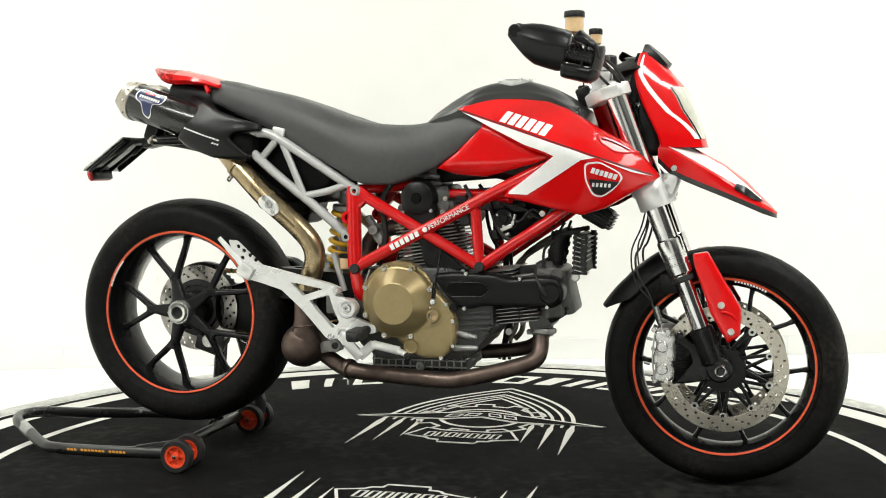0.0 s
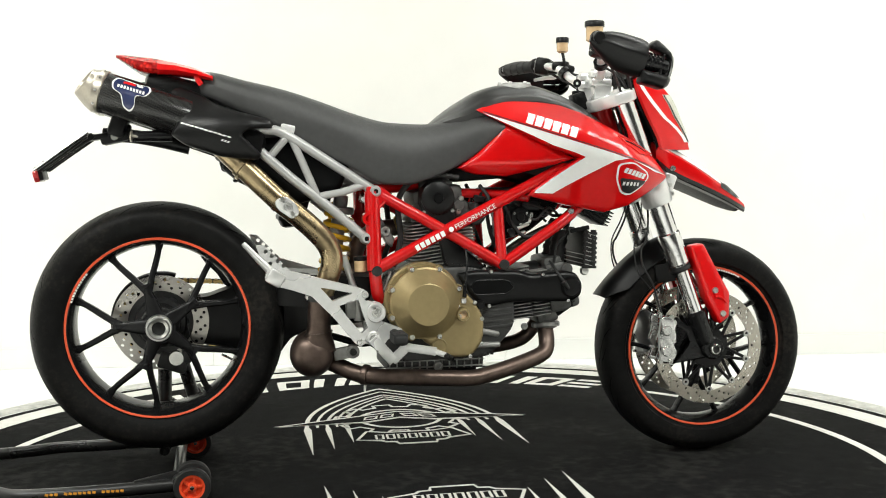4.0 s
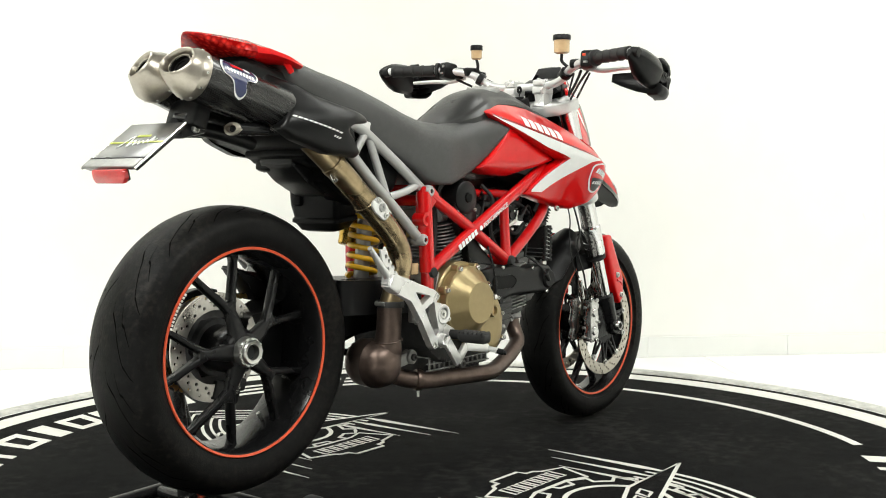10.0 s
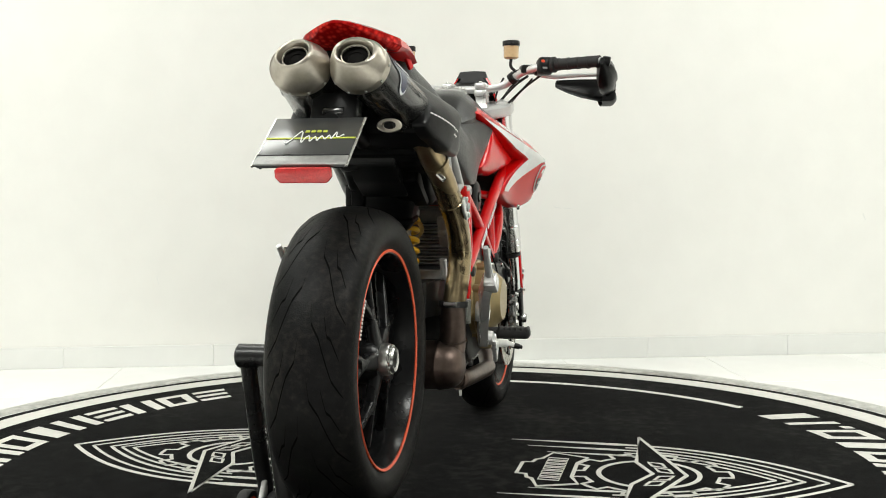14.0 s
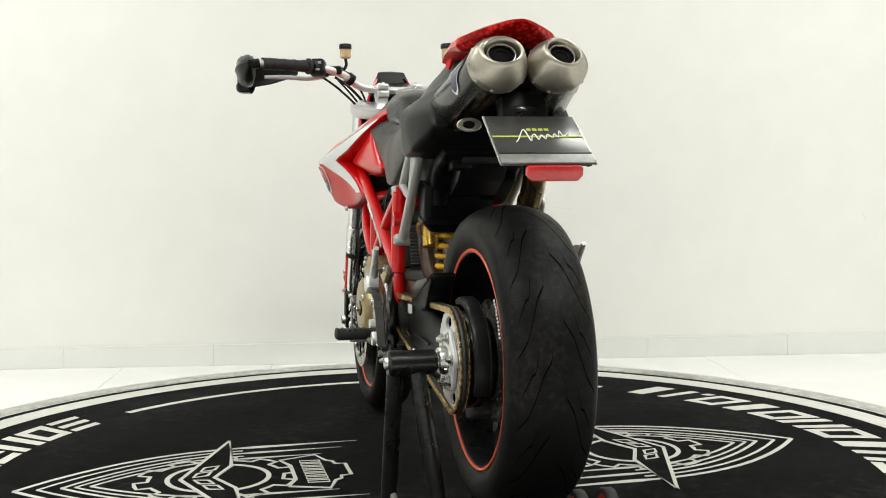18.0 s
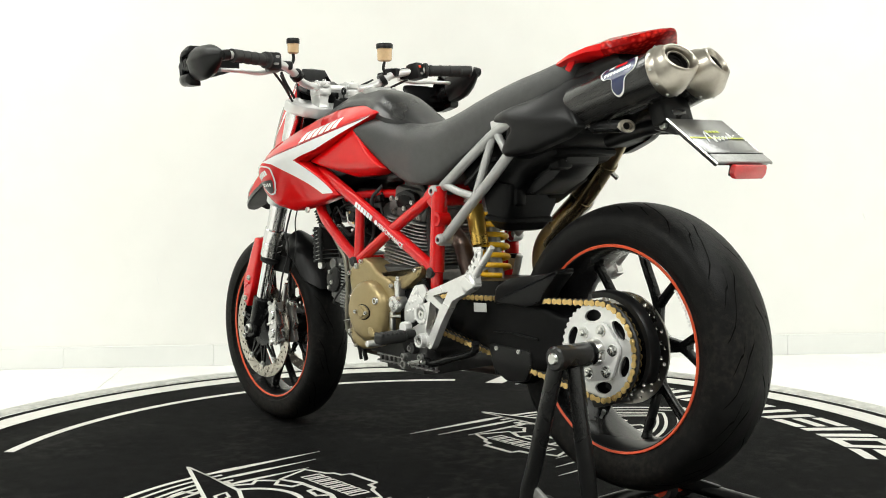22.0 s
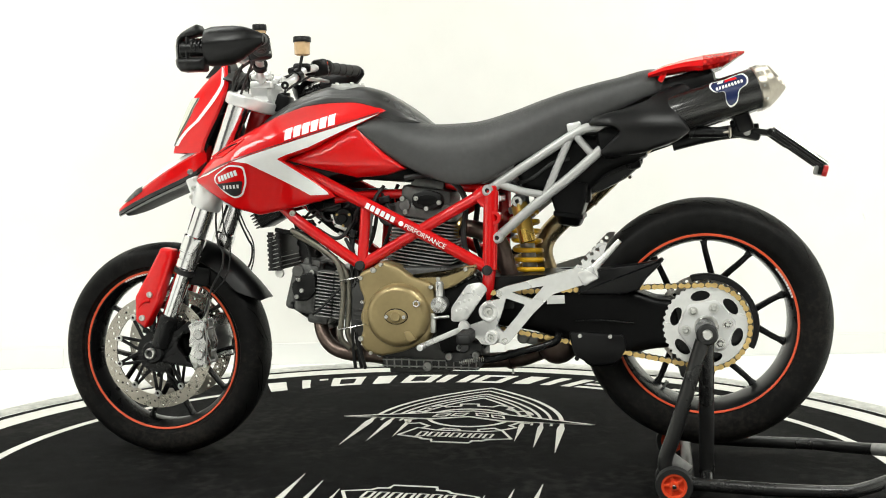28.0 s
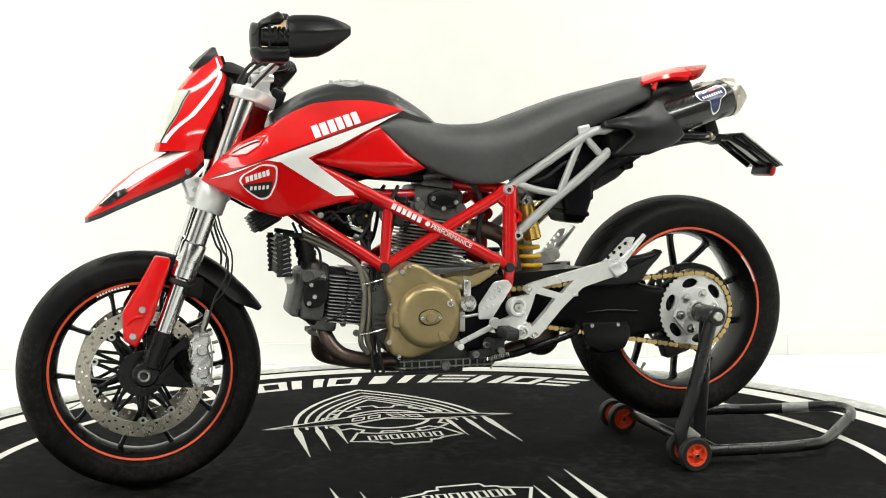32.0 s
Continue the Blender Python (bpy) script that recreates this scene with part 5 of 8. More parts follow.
def build_tank(bike):
    for s in (-1, 1):
        body = [(0.097, 0.927), (0.115, 0.936), (0.152, 0.948), (0.202, 0.957), (0.266, 0.956), (0.320, 0.947), (0.373, 0.925), (0.415, 0.899), (0.464, 0.868), (0.521, 0.837), (0.564, 0.801), (0.601, 0.756), (0.592, 0.748),
                (0.540, 0.718), (0.474, 0.680), (0.418, 0.663), (0.320, 0.684), (0.222, 0.708), (0.232, 0.722), (0.346, 0.802), (0.330, 0.811), (0.277, 0.829), (0.190, 0.877)]
        cover = part("tank_cover", skin(body, tank_y, s, 0.03, 0.009, 0.010), RED, bike, "glossy red tank cover with a white chevron")
        chev = [(0.112, 0.919), (0.277, 0.8625), (0.418, 0.8140), (0.523, 0.7775), (0.586, 0.7565), (0.540, 0.7665), (0.460, 0.8000), (0.425, 0.795), (0.284, 0.713), (0.236, 0.715), (0.240, 0.722), (0.356, 0.805), (0.335, 0.815), (0.280, 0.8345), (0.195, 0.877)]
        part("white_chevron", skin(chev, tank_y, s, 0.0, 0.0, 0.010, 0.0022), WHITE, cover, "white chevron stripe")
        line = [(0.112, 0.9215), (0.277, 0.8650), (0.418, 0.8165), (0.523, 0.7800), (0.590, 0.7570), (0.588, 0.7595), (0.523, 0.7825), (0.418, 0.8190), (0.277, 0.8675), (0.112, 0.9240)]
        part("pinstripe", skin(line, tank_y, s, 0.0, 0.0, 0.02, 0.0025), BLACK_LINE, cover, "thin black pinstripe")
        if s < 0:
            slant_bars(cover, "word_bar", WHITE, tank_y, s, 0.214, 0.893, 0.338, 0.8515, 6, 0.030, 0.007)
        else:
            slant_bars(cover, "word_bar", WHITE, tank_y, s, 0.338, 0.8515, 0.214, 0.893, 6, 0.030, 0.004)
        sh = rounded([(0.432, 0.788), (0.470, 0.792), (0.515, 0.766), (0.522, 0.752), (0.500, 0.725), (0.470, 0.706), (0.448, 0.712), (0.432, 0.748)], 0.012)
        badge = part("shield_badge", skin(sh, tank_y, s, 0.0, 0.0, 0.01, 0.0024), WHITE, cover, "shield badge with red and black fields")
        cx, cz = 0.476, 0.750
        k = 0.90
        inner = [(cx + (x - cx) * k, cz + (z - cz) * k) for x, z in sh]
        part("badge_field", skin(inner, tank_y, s, 0.0, 0.0, 0.01, 0.0033), RED, badge, "red field of the badge")
        low = [(cx + (x - cx) * 0.88, cz + (z - cz) * 0.88) for x, z in rounded([(0.436, 0.752), (0.520, 0.742), (0.500, 0.725), (0.470, 0.706), (0.448, 0.712)], 0.008)]
        part("badge_field", skin(low, tank_y, s, 0.0, 0.0, 0.01, 0.0042), BLACK_LINE, badge, "black field of the badge")
        slant_bars(badge, "badge_bar", WHITE, tank_y, s, 0.447 if s < 0 else 0.505, 0.7655 if s < 0 else 0.748, 0.507 if s < 0 else 0.449, 0.7475 if s < 0 else 0.766, 6, 0.013, 0.002, lift=0.0042)
        slant_bars(badge, "badge_bar", GREY_LETTER, tank_y, s, 0.449 if s < 0 else 0.496, 0.733 if s < 0 else 0.730, 0.496 if s < 0 else 0.449, 0.730 if s < 0 else 0.733, 5, 0.009, 0.001, 0.6, lift=0.0048)
        # scoop ahead; a black line paints the shade of its upper edge
        hood = [(0.452, 0.858), (0.482, 0.850), (0.552, 0.812), (0.520, 0.811), (0.500, 0.814), (0.470, 0.834)]
        part("cover_scoop", skin(hood, tank_y, s, 0.0, 0.0, 0.01, 0.0005), RED, cover, "triangular scoop in the cover")
        part("scoop_lip", tube([(x, s * (tank_y(x, z) + 0.0008), z) for x, z in hood + hood[:1]], 0.0026, 8, smooth=False), RED, cover)
        part("scoop_shade", tube([(x, s * (tank_y(x, z) + 0.0006), z) for x, z in ((0.468, 0.845), (0.49, 0.838), (0.53, 0.818))], 0.0024, 6), GLOSS_BLACK, cover, "black line painted as the shade in the scoop")
        pod = [(0.158, 0.893), (0.192, 0.881), (0.240, 0.853), (0.345, 0.802), (0.290, 0.786), (0.172, 0.757), (0.094, 0.763), (0.045, 0.779), (0.100, 0.820), (0.150, 0.872)]
        part("tank_side_cover", skin(pod, pod_y, s, 0.03, 0.013, 0.011), RED, bike, "glossy red side cover under the tank")
        part("cover_bolt", bolt((0.325, s * 0.175, 0.668), (0, s, 0), 0.008, 0.007), STEEL, bike)
    # dark core between the covers
    core = []
    for x, w, zb, zt in ((0.06, 0.085, 0.80, 0.90), (0.14, 0.105, 0.765, 0.935), (0.25, 0.125, 0.74, 0.94), (0.36, 0.15, 0.70, 0.91), (0.46, 0.16, 0.69, 0.855), (0.55, 0.12, 0.72, 0.79)):
        core.append([Vector((x, y * w, z)) for y, z in ((-1, zb + 0.02), (-1, zt - 0.06), (-0.6, zt), (0.6, zt), (1, zt - 0.06), (1, zb + 0.02), (0.8, zb), (-0.8, zb))])
    part("fuel_tank", loft(core), PLASTIC, bike, "dark fuel tank under the covers")
    # black upper shell
    spine = [(-0.005, 0.898), (0.03, 0.926), (0.083, 0.961), (0.127, 0.984), (0.185, 0.997), (0.258, 0.998), (0.316, 0.984), (0.375, 0.955), (0.425, 0.918)]
    edge = [(-0.005, 0.890), (0.03, 0.902), (0.083, 0.917), (0.127, 0.937), (0.185, 0.951), (0.258, 0.953), (0.316, 0.944), (0.375, 0.919), (0.425, 0.886)]
    wid = [(-0.005, 0.050), (0.03, 0.085), (0.083, 0.101), (0.127, 0.098), (0.185, 0.082), (0.258, 0.078), (0.316, 0.080), (0.375, 0.104), (0.425, 0.136)]
    rows = []
    for k in range(33):
        x = -0.005 + 0.43 * k / 32
        zt, ze, w = curve(x, spine), curve(x, edge), curve(x, wid)
        top = [Vector((x, w * u, ze + (zt - ze) * lerp(abs(u), [(0, 1.0), (0.15, 0.995), (0.3, 0.97), (0.42, 0.92), (0.55, 0.82), (0.64, 0.70), (0.72, 0.54), (0.79, 0.40), (0.86, 0.34), (0.93, 0.20), (1.0, 0.0)]))) for u in (-1, -0.93, -0.86, -0.79, -0.72, -0.64, -0.55, -0.42, -0.3, -0.15, 0, 0.15, 0.3, 0.42, 0.55, 0.64, 0.72, 0.79, 0.86, 0.93, 1)]
        rows.append(top + [Vector((x, w * 0.95, ze - 0.03)), Vector((x, -w * 0.95, ze - 0.03))])
    shell = part("tank_top", loft(rows), TANK_BLACK, bike, "matt black tank top shell", smooth=26)
    cap = part("fuel_cap", spin_y([(0, 0.006), (0.030, 0.006), (0.034, 0.003), (0.045, 0.002), (0.048, -0.004), (0.048, -0.012)], 40, Matrix.Translation((0.225, 0, 0.998)) @ pose(0, 0, 0, 90, 0, 0) @ Matrix.Diagonal((1, 1, 1, 1))), CAST, shell, "grey metal fuel filler cap")
    for k in range(6):
        a = 2 * math.pi * k / 6
        part("cap_bolt", bolt((0.225 + 0.040 * math.cos(a), 0.040 * math.sin(a), 1.000), (0, 0, 1), 0.005, 0.006), STEEL, cap)


def build_seat(bike):
    top = [(-0.600, 1.012), (-0.577, 1.023), (-0.483, 1.003), (-0.382, 0.979), (-0.295, 0.951), (-0.208, 0.920), (-0.121, 0.900), (-0.034, 0.896), (0.017, 0.902), (0.054, 0.912), (0.10, 0.922), (0.135, 0.918), (0.166, 0.895)]
    low = [(-0.600, 0.965), (-0.556, 0.948), (-0.485, 0.915), (-0.422, 0.890), (-0.373, 0.862), (-0.289, 0.816), (-0.218, 0.778), (-0.169, 0.749), (-0.130, 0.738), (-0.091, 0.738), (-0.019, 0.756), (0.052, 0.788), (0.123, 0.838), (0.166, 0.878)]
    wid = [(-0.600, 0.070), (-0.577, 0.090), (-0.48, 0.104), (-0.38, 0.114), (-0.28, 0.126), (-0.18, 0.136), (-0.10, 0.138), (-0.02, 0.128), (0.05, 0.122), (0.12, 0.128), (0.166, 0.134)]
    rows = []
    n = 60
    for k in range(n + 1):
        x = -0.600 + 0.766 * k / n
        zt = curve(x, top)
        zl, w = curve(x, low), curve(x, wid)
        zl = min(zl, zt - 0.012)
        hgt = zt - zl
        ring_ = []
        for u, v in ((0, 0), (0.3, 0.005), (0.55, 0.03), (0.74, 0.10), (0.88, 0.22), (0.95, 0.36), (0.985, 0.55), (1.0, 0.8), (0.985, 0.96), (0.95, 1.0), (0.7, 1.0)):
            sag = 0.014 * (1 - (2 * u - 0) ** 2) if (u < 0.5 and -0.2 < x < 0.03) else 0
            ring_.append((u * w, zt - hgt * v - sag * 0.3))
        rows.append([Vector((x, y, z)) for y, z in ring_] + [Vector((x, -y, z)) for y, z in ring_[:0:-1]])
    seat = part("seat", loft(rows), VINYL, bike, "long black vinyl seat", smooth=70)
    return seat


def tail_y(x, z):
    y = curve(z, [(0.79, 0.164), (0.82, 0.175), (0.87, 0.184), (0.90, 0.174), (0.93, 0.149), (0.96, 0.124), (1.01, 0.098)])
    return y - curve(x, [(-0.70, 0.052), (-0.65, 0.034), (-0.60, 0.016), (-0.54, 0.003), (-0.48, 0.0), (-0.40, 0.022)])


def build_tail(bike):
    for s in (-1, 1):
        o = rounded([(-0.676, 1.000), (-0.590, 0.963), (-0.556, 0.938), (-0.500, 0.918), (-0.424, 0.898), (-0.418, 0.880), (-0.480, 0.875), (-0.496, 0.862), (-0.446, 0.814), (-0.458, 0.801), (-0.548, 0.811), (-0.630, 0.840), (-0.662, 0.864), (-0.630, 0.915), (-0.668, 0.970)], 0.008)
        p = part("tail_side_panel", skin(o, tail_y, s, 0.02, 0.010, 0.011), PLASTIC, bike, "matt black tail side panel")
        a, b = ((-0.638, 0.890), (-0.520, 0.853)) if s < 0 else ((-0.520, 0.853), (-0.638, 0.890))
        if s < 0:
            slant_bars(p, "model_bar", GREY_LETTER, tail_y, s, *a, *b, 11, 0.0038, 0.003, 0.74, 0.0012)
            slant_bars(p, "model_bar", GREY_LETTER, tail_y, s, -0.545, 0.848, -0.524, 0.8415, 3, 0.0046, 0.003, 0.66, 0.0012)
        # carbon silencer with titanium cap
        f, r = Vector((-0.600, s * 0.092, 0.897)), Vector((-0.836, s * 0.058, 0.973))
        n = (r - f).length
        mm = along(f, r) @ Matrix.Diagonal((1.03, 1, 0.93, 1))
        can = part("silencer", spin_y([(0.02, 0), (0.046, 0.004), (0.053, 0.02), (0.0545, n - 0.012), (0.0545, n)], 48, mm), CARBON, bike, "carbon fibre silencer can")
        part("can_band", spin_y([(0.0545, n - 0.022), (0.0570, n - 0.020), (0.0575, n - 0.002), (0.0560, n)], 48, mm), TITAN, can, "riveted titanium band")
        # end cap: a dome whose mouth sits high and looks up a little
        def mouth(t, r):
            tilt, out = math.tan(radians(21 * max(0.0, t))), s * math.tan(radians(20 * max(0.0, t)))
            return [mm @ Vector((s * 0.007 * max(0.0, t) ** 1.4 + r * math.cos(a), n - 0.002 + 0.036 * t - tilt * r * math.sin(a) - out * r * math.cos(a), 0.014 * max(0.0, t) ** 1.4 + r * math.sin(a))) for a in (2 * math.pi * k / 56 for k in range(56))]

        cap = part("end_cap", loft([mouth(t, 0.0570 - 0.0205 * t ** 1.1) for t in (0, 0.15, 0.3, 0.45, 0.6, 0.75, 0.88, 0.96)] + [mouth(1.0, 0.0345), mouth(1.01, 0.0330), mouth(0.99, 0.0315), mouth(0.80, 0.0305), mouth(0.45, 0.0300)], caps=False), TITAN, can, "domed titanium end cap", smooth=50)
        part("outlet", loft([mouth(0.50, 0.0302), mouth(0.62, 0.026), mouth(0.74, 0.0250), mouth(0.74, 0.0228), mouth(0.40, 0.0225), mouth(-0.6, 0.022)]), HOLE_DARK, can, "outlet painted near black for its unlit inside", smooth=45)
        part("outlet_ring", loft([mouth(0.60, 0.0270), mouth(0.76, 0.0252), mouth(0.765, 0.0238), mouth(0.70, 0.0226)], caps=False), TITAN, can, "bright inner outlet ring", smooth=45)
        part("outlet_core", loft([mouth(0.30, 0.016), mouth(0.56, 0.0155), mouth(0.56, 0.0138), mouth(-0.4, 0.0135)]), HOLE_DARK, can, "inner outlet tube", smooth=45)
        for k in range(10):
            a_ = 2 * math.pi * k / 10
            q = mm @ Vector((0.0572 * math.cos(a_), n - 0.011, 0.0572 * math.sin(a_)))
            c = mm @ Vector((0, n - 0.011, 0))
            part("rivet", bolt(q, q - c, 0.0032, 0.002), STEEL, can)
        # winged badge wrapped on the can

        def wrap(outline, lift, mat_, nm):
            pts = dense(outline, 0.008)
            vs2 = [Vector(p_) for p_ in pts]
            v_, _, f_, *_ = geometry.delaunay_2d_cdt(vs2, [(i, (i + 1) % len(vs2)) for i in range(len(vs2))], [], 1, 1e-6)
            bm = bmesh.new()
            rr = 0.0545 + lift
            vv = []
            for q in v_:
                ang = mid0 + q.y / 0.0545 * sgn
                vv.append(bm.verts.new(mm @ Vector((rr * math.cos(ang), q.x, rr * math.sin(ang)))))
            for t in f_:
                bm.faces.new([vv[i] for i in t])
            bmesh.ops.triangulate(bm, faces=bm.faces)
            bmesh.ops.subdivide_edges(bm, edges=bm.edges, cuts=2, use_grid_fill=True)
            inv = mm.inverted()
            for v in bm.verts:
                q = inv @ v.co
                k = rr / math.hypot(q.x, q.z)
                v.co = mm @ Vector((q.x * k, q.y, q.z * k))
            bmesh.ops.recalc_face_normals(bm, faces=bm.faces)
            return part(nm, bm, mat_, can)

        out_dir = mm.to_3x3().inverted() @ Vector((0, s, 0.25))
        mid0 = math.atan2(out_dir.z, out_dir.x)
        upd = mm.to_3x3().inverted() @ Vector((0, 0, 1))
        sgn = 1 if (math.cos(mid0) * upd.z - math.sin(mid0) * upd.x) > 0 else -1
        y0 = n - 0.088
        shape = rounded([(0.050, 0.034), (0.058, 0.016), (0.050, 0.002), (0.020, -0.004), (0.006, -0.028), (-0.016, -0.034), (-0.026, -0.020), (-0.018, 0.002), (-0.048, 0.006), (-0.056, 0.020), (-0.046, 0.034), (-0.01, 0.030)], 0.010)
        shape = [(y0 + 0.84 * a_, 1.3 * b_ - 0.002) for a_, b_ in shape]
        wrap(shape, 0.0012, WHITE, "badge_border")
        cxs = sum(p_[0] for p_ in shape) / len(shape)
        czs = sum(p_[1] for p_ in shape) / len(shape)
        wrap([(cxs + (a_ - cxs) * 0.91, czs + (b_ - czs) * 0.89) for a_, b_ in shape], 0.0020, NAVY, "badge_field")
        for k in range(9):
            q0 = y0 - 0.034 + 0.0076 * k
            wrap([(q0, 0.0085), (q0 + 0.0048, 0.0085), (q0 + 0.0060, 0.0170), (q0 + 0.0012, 0.0170)], 0.0028, WHITE, "badge_bar")
        wrap([(y0 - 0.008, 0.025), (y0 + 0.022, 0.023), (y0 + 0.022, 0.031), (y0 - 0.004, 0.033)], 0.0028, RED, "badge_bar")
        wrap([(y0 - 0.026, 0.026), (y0 - 0.012, 0.025), (y0 - 0.009, 0.032), (y0 - 0.022, 0.033)], 0.0028, WHITE, "badge_bar")
        # flanged black tube under the can, in place of its flat bracket
        link = part("under_can_tube", tube([(-0.660, s * 0.090, 0.862), (-0.690, s * 0.092, 0.862), (-0.725, s * 0.095, 0.861), (-0.752, s * 0.096, 0.861)], 0.013, 18, radii=[0.014, 0.014, 0.013, 0.012]), SATIN_BLACK, bike, "black tube standing in for the bracket under the silencer")
        part("link_flange", spin_y([(0.009, -0.003), (0.017, -0.003), (0.019, 0.0), (0.017, 0.003), (0.011, 0.004), (0.009, -0.02), (0, -0.02)], 28, along((-0.755, s * 0.096, 0.861), (-0.86, s * 0.100, 0.868)) @ Matrix.Diagonal((1.35, 1, 0.75, 1))), TITAN, link, "oval metal flange")
    # red tail piece and lamp
    prof = [(-0.560, 1.012, 0.996, 0.104), (-0.60, 1.030, 1.005, 0.108), (-0.65, 1.044, 1.012, 0.108), (-0.690, 1.0525, 1.010, 0.106)]

    def ring(x, zt, zb, w):
        return [Vector((x, u * w, zb + (zt - zb) * v)) for u, v in ((-1, 0.25), (-0.97, 0.6), (-0.7, 0.88), (-0.35, 0.98), (0, 1.0), (0.35, 0.98), (0.7, 0.88), (0.97, 0.6), (1, 0.25), (0.9, 0), (0, 0.02), (-0.9, 0))]

    tp = part("tail_cover", loft([ring(*p) for p in prof]), RED, bike, "glossy red tail cover")
    lens = [(-0.690, 1.0530, 1.012, 0.1055), (-0.715, 1.0560, 1.014, 0.098), (-0.740, 1.0590, 1.024, 0.082), (-0.760, 1.0615, 1.036, 0.060), (-0.780, 1.0640, 1.050, 0.034), (-0.793, 1.0640, 1.058, 0.012)]
    part("tail_lamp", loft([ring(*p) for p in lens]), LENS_RED, tp, "faceted red tail lamp lens")
    for s in (-1, 1):
        part("tail_strut", beam((-0.600, s * 0.092, 1.008), (-0.588, s * 0.098, 0.985), 0.008, 0.014), RED, tp)
    part("undertail", merge(block((0.17, 0.16, 0.06), 0.02, pose(-0.64, 0, 0.975, 0, 14, 0)), block((0.10, 0.05, 0.09), 0.012, pose(-0.70, 0, 0.945, 0, 14, 0))), PLASTIC, bike, "black inner tail")
    part("tail_floor", block((0.20, 0.31, 0.085), 0.03, pose(-0.535, 0, 0.858, 0, 16, 0)), MATT_BLACK, bike, "black tail underside")
    cb = part("can_bracket", block((0.04, 0.095, 0.060), 0.008, pose(-0.79, 0, 0.892, 0, 20, 0)), PLASTIC, bike, "black bracket between the silencers")
    part("bracket_window", block((0.006, 0.045, 0.016), 0.003, pose(-0.812, 0, 0.888, 0, 20, 0)), GLOSS_BLACK, cb, "number plate lamp")
    # plate carrier, board and reflector
    arm = part("plate_arm", merge(tube([(-0.62, 0, 0.835), (-0.69, 0, 0.852), (-0.76, 0, 0.864), (-0.83, 0, 0.868)], 0.017, 12), block((0.07, 0.06, 0.03), 0.008, pose(-0.80, 0, 0.862, 0, -12, 0)), block((0.045, 0.03, 0.03), 0.006, pose(-0.785, 0, 0.885, 0, 20, 0))), PLASTIC, bike, "black number plate arm")
    part("arm_bolt", bolt((-0.80, -0.031, 0.862), (0, -1, 0), 0.009, 0.008), STEEL, arm)
    part("arm_bolt", bolt((-0.80, 0.031, 0.862), (0, 1, 0), 0.009, 0.008), STEEL, arm)
    part("plate_bracket", merge(beam((-0.815, 0, 0.866), (-0.872, 0, 0.858), 0.062, 0.014), beam((-0.850, 0.030, 0.866), (-0.905, 0.050, 0.829), 0.008, 0.016), beam((-0.850, -0.030, 0.866), (-0.905, -0.050, 0.829), 0.008, 0.016)), PLASTIC, arm, "black bracket under the board")
    pm = pose(-0.9215, 0.009, 0.8265, 0, -36.0, 0)
    board = part("plate_board", block((0.152, 0.176, 0.004), 0.001, pm), BOARD, arm, "dark grey dealer board")
    part("plate_back", block((0.146, 0.168, 0.005), 0.002, pm @ Matrix.Translation((0.0, 0, -0.005))), GLOSS_BLACK, arm, "glossy black back of the board")
    part("plate_rib", merge(*[block((0.140, 0.006, 0.006), 0.002, pm @ Matrix.Translation((0.0, y, -0.009))) for y in (-0.078, -0.03, 0.03, 0.078)]), PLASTIC, arm)
    part("board_strip", block((0.026, 0.176, 0.005), 0.001, pm @ Matrix.Translation((-0.0625, 0, 0.002))), CAST, board, "silver lower strip")
    part("board_strip", block((0.004, 0.176, 0.005), 0.001, pm @ Matrix.Translation((-0.047, 0, 0.003))), BLACK_LINE, board)
    part("board_line", block((0.004, 0.172, 0.001), 0, pm @ Matrix.Translation((0.008, 0, 0.0026))), LIME, board, "lime line")
    for k in range(4):
        part("board_bar", block((0.007, 0.008, 0.001), 0, pm @ Matrix.Translation((0.030, 0.012 - 0.0115 * k, 0.0026))), LIME, board)
    script = [(-0.010, 0.045), (0.0, 0.038), (0.030, 0.022), (-0.006, 0.016), (0.010, 0.010), (0.014, 0.004), (-0.002, 0.0), (0.012, -0.008), (0.0, -0.014), (0.014, -0.02), (0.004, -0.028), (0.016, -0.034), (0.006, -0.04), (0.026, -0.046), (0.010, -0.05), (0.018, -0.062)]
    part("board_script", tube([pm @ Vector((x, y, 0.003)) for x, y in script], 0.0012, 6, 5), WHITE, board, "white pen-like flourish")
    for s in (-1, 1):
        part("board_rail", tube([pm @ Vector((0.076, s * 0.088, 0)), pm @ Vector((-0.077, s * 0.089, 0))], 0.0025, 6, 2), STEEL, arm, "bright edge rail")
    part("reflector", slab([(-0.053, -0.004), (-0.044, -0.014), (0.044, -0.014), (0.053, -0.004), (0.053, 0.010), (0.048, 0.014), (-0.048, 0.014), (-0.053, 0.010)], -0.006, 0.006, 0.002), DARK_RED, arm, "dark red reflector", m=pose(-0.984, 0.0, 0.766, 0, -12, 0) @ pose(0, 0, 0, 0, 0, 90))
    part("reflector_back", block((0.012, 0.088, 0.024), 0.004, pose(-0.974, 0.0, 0.768, 0, -12, 0)), PLASTIC, arm)
    # box under the seat: a moulded plastic body with a lower bowl, seams and hanging brackets
    o = rounded([(-0.225, 0.790), (-0.40, 0.86), (-0.53, 0.850), (-0.560, 0.812), (-0.535, 0.790), (-0.500, 0.782), (-0.455, 0.762), (-0.430, 0.732), (-0.400, 0.712), (-0.372, 0.690), (-0.322, 0.700), (-0.250, 0.726)], 0.010)
    ab = part("air_box", skin(o, lambda x, z: 0.102 - 0.10 * max(0, 0.78 - z), 1, 0.10, 0.018, 0.014), MATT_BLACK, bike, "black air box under the seat")
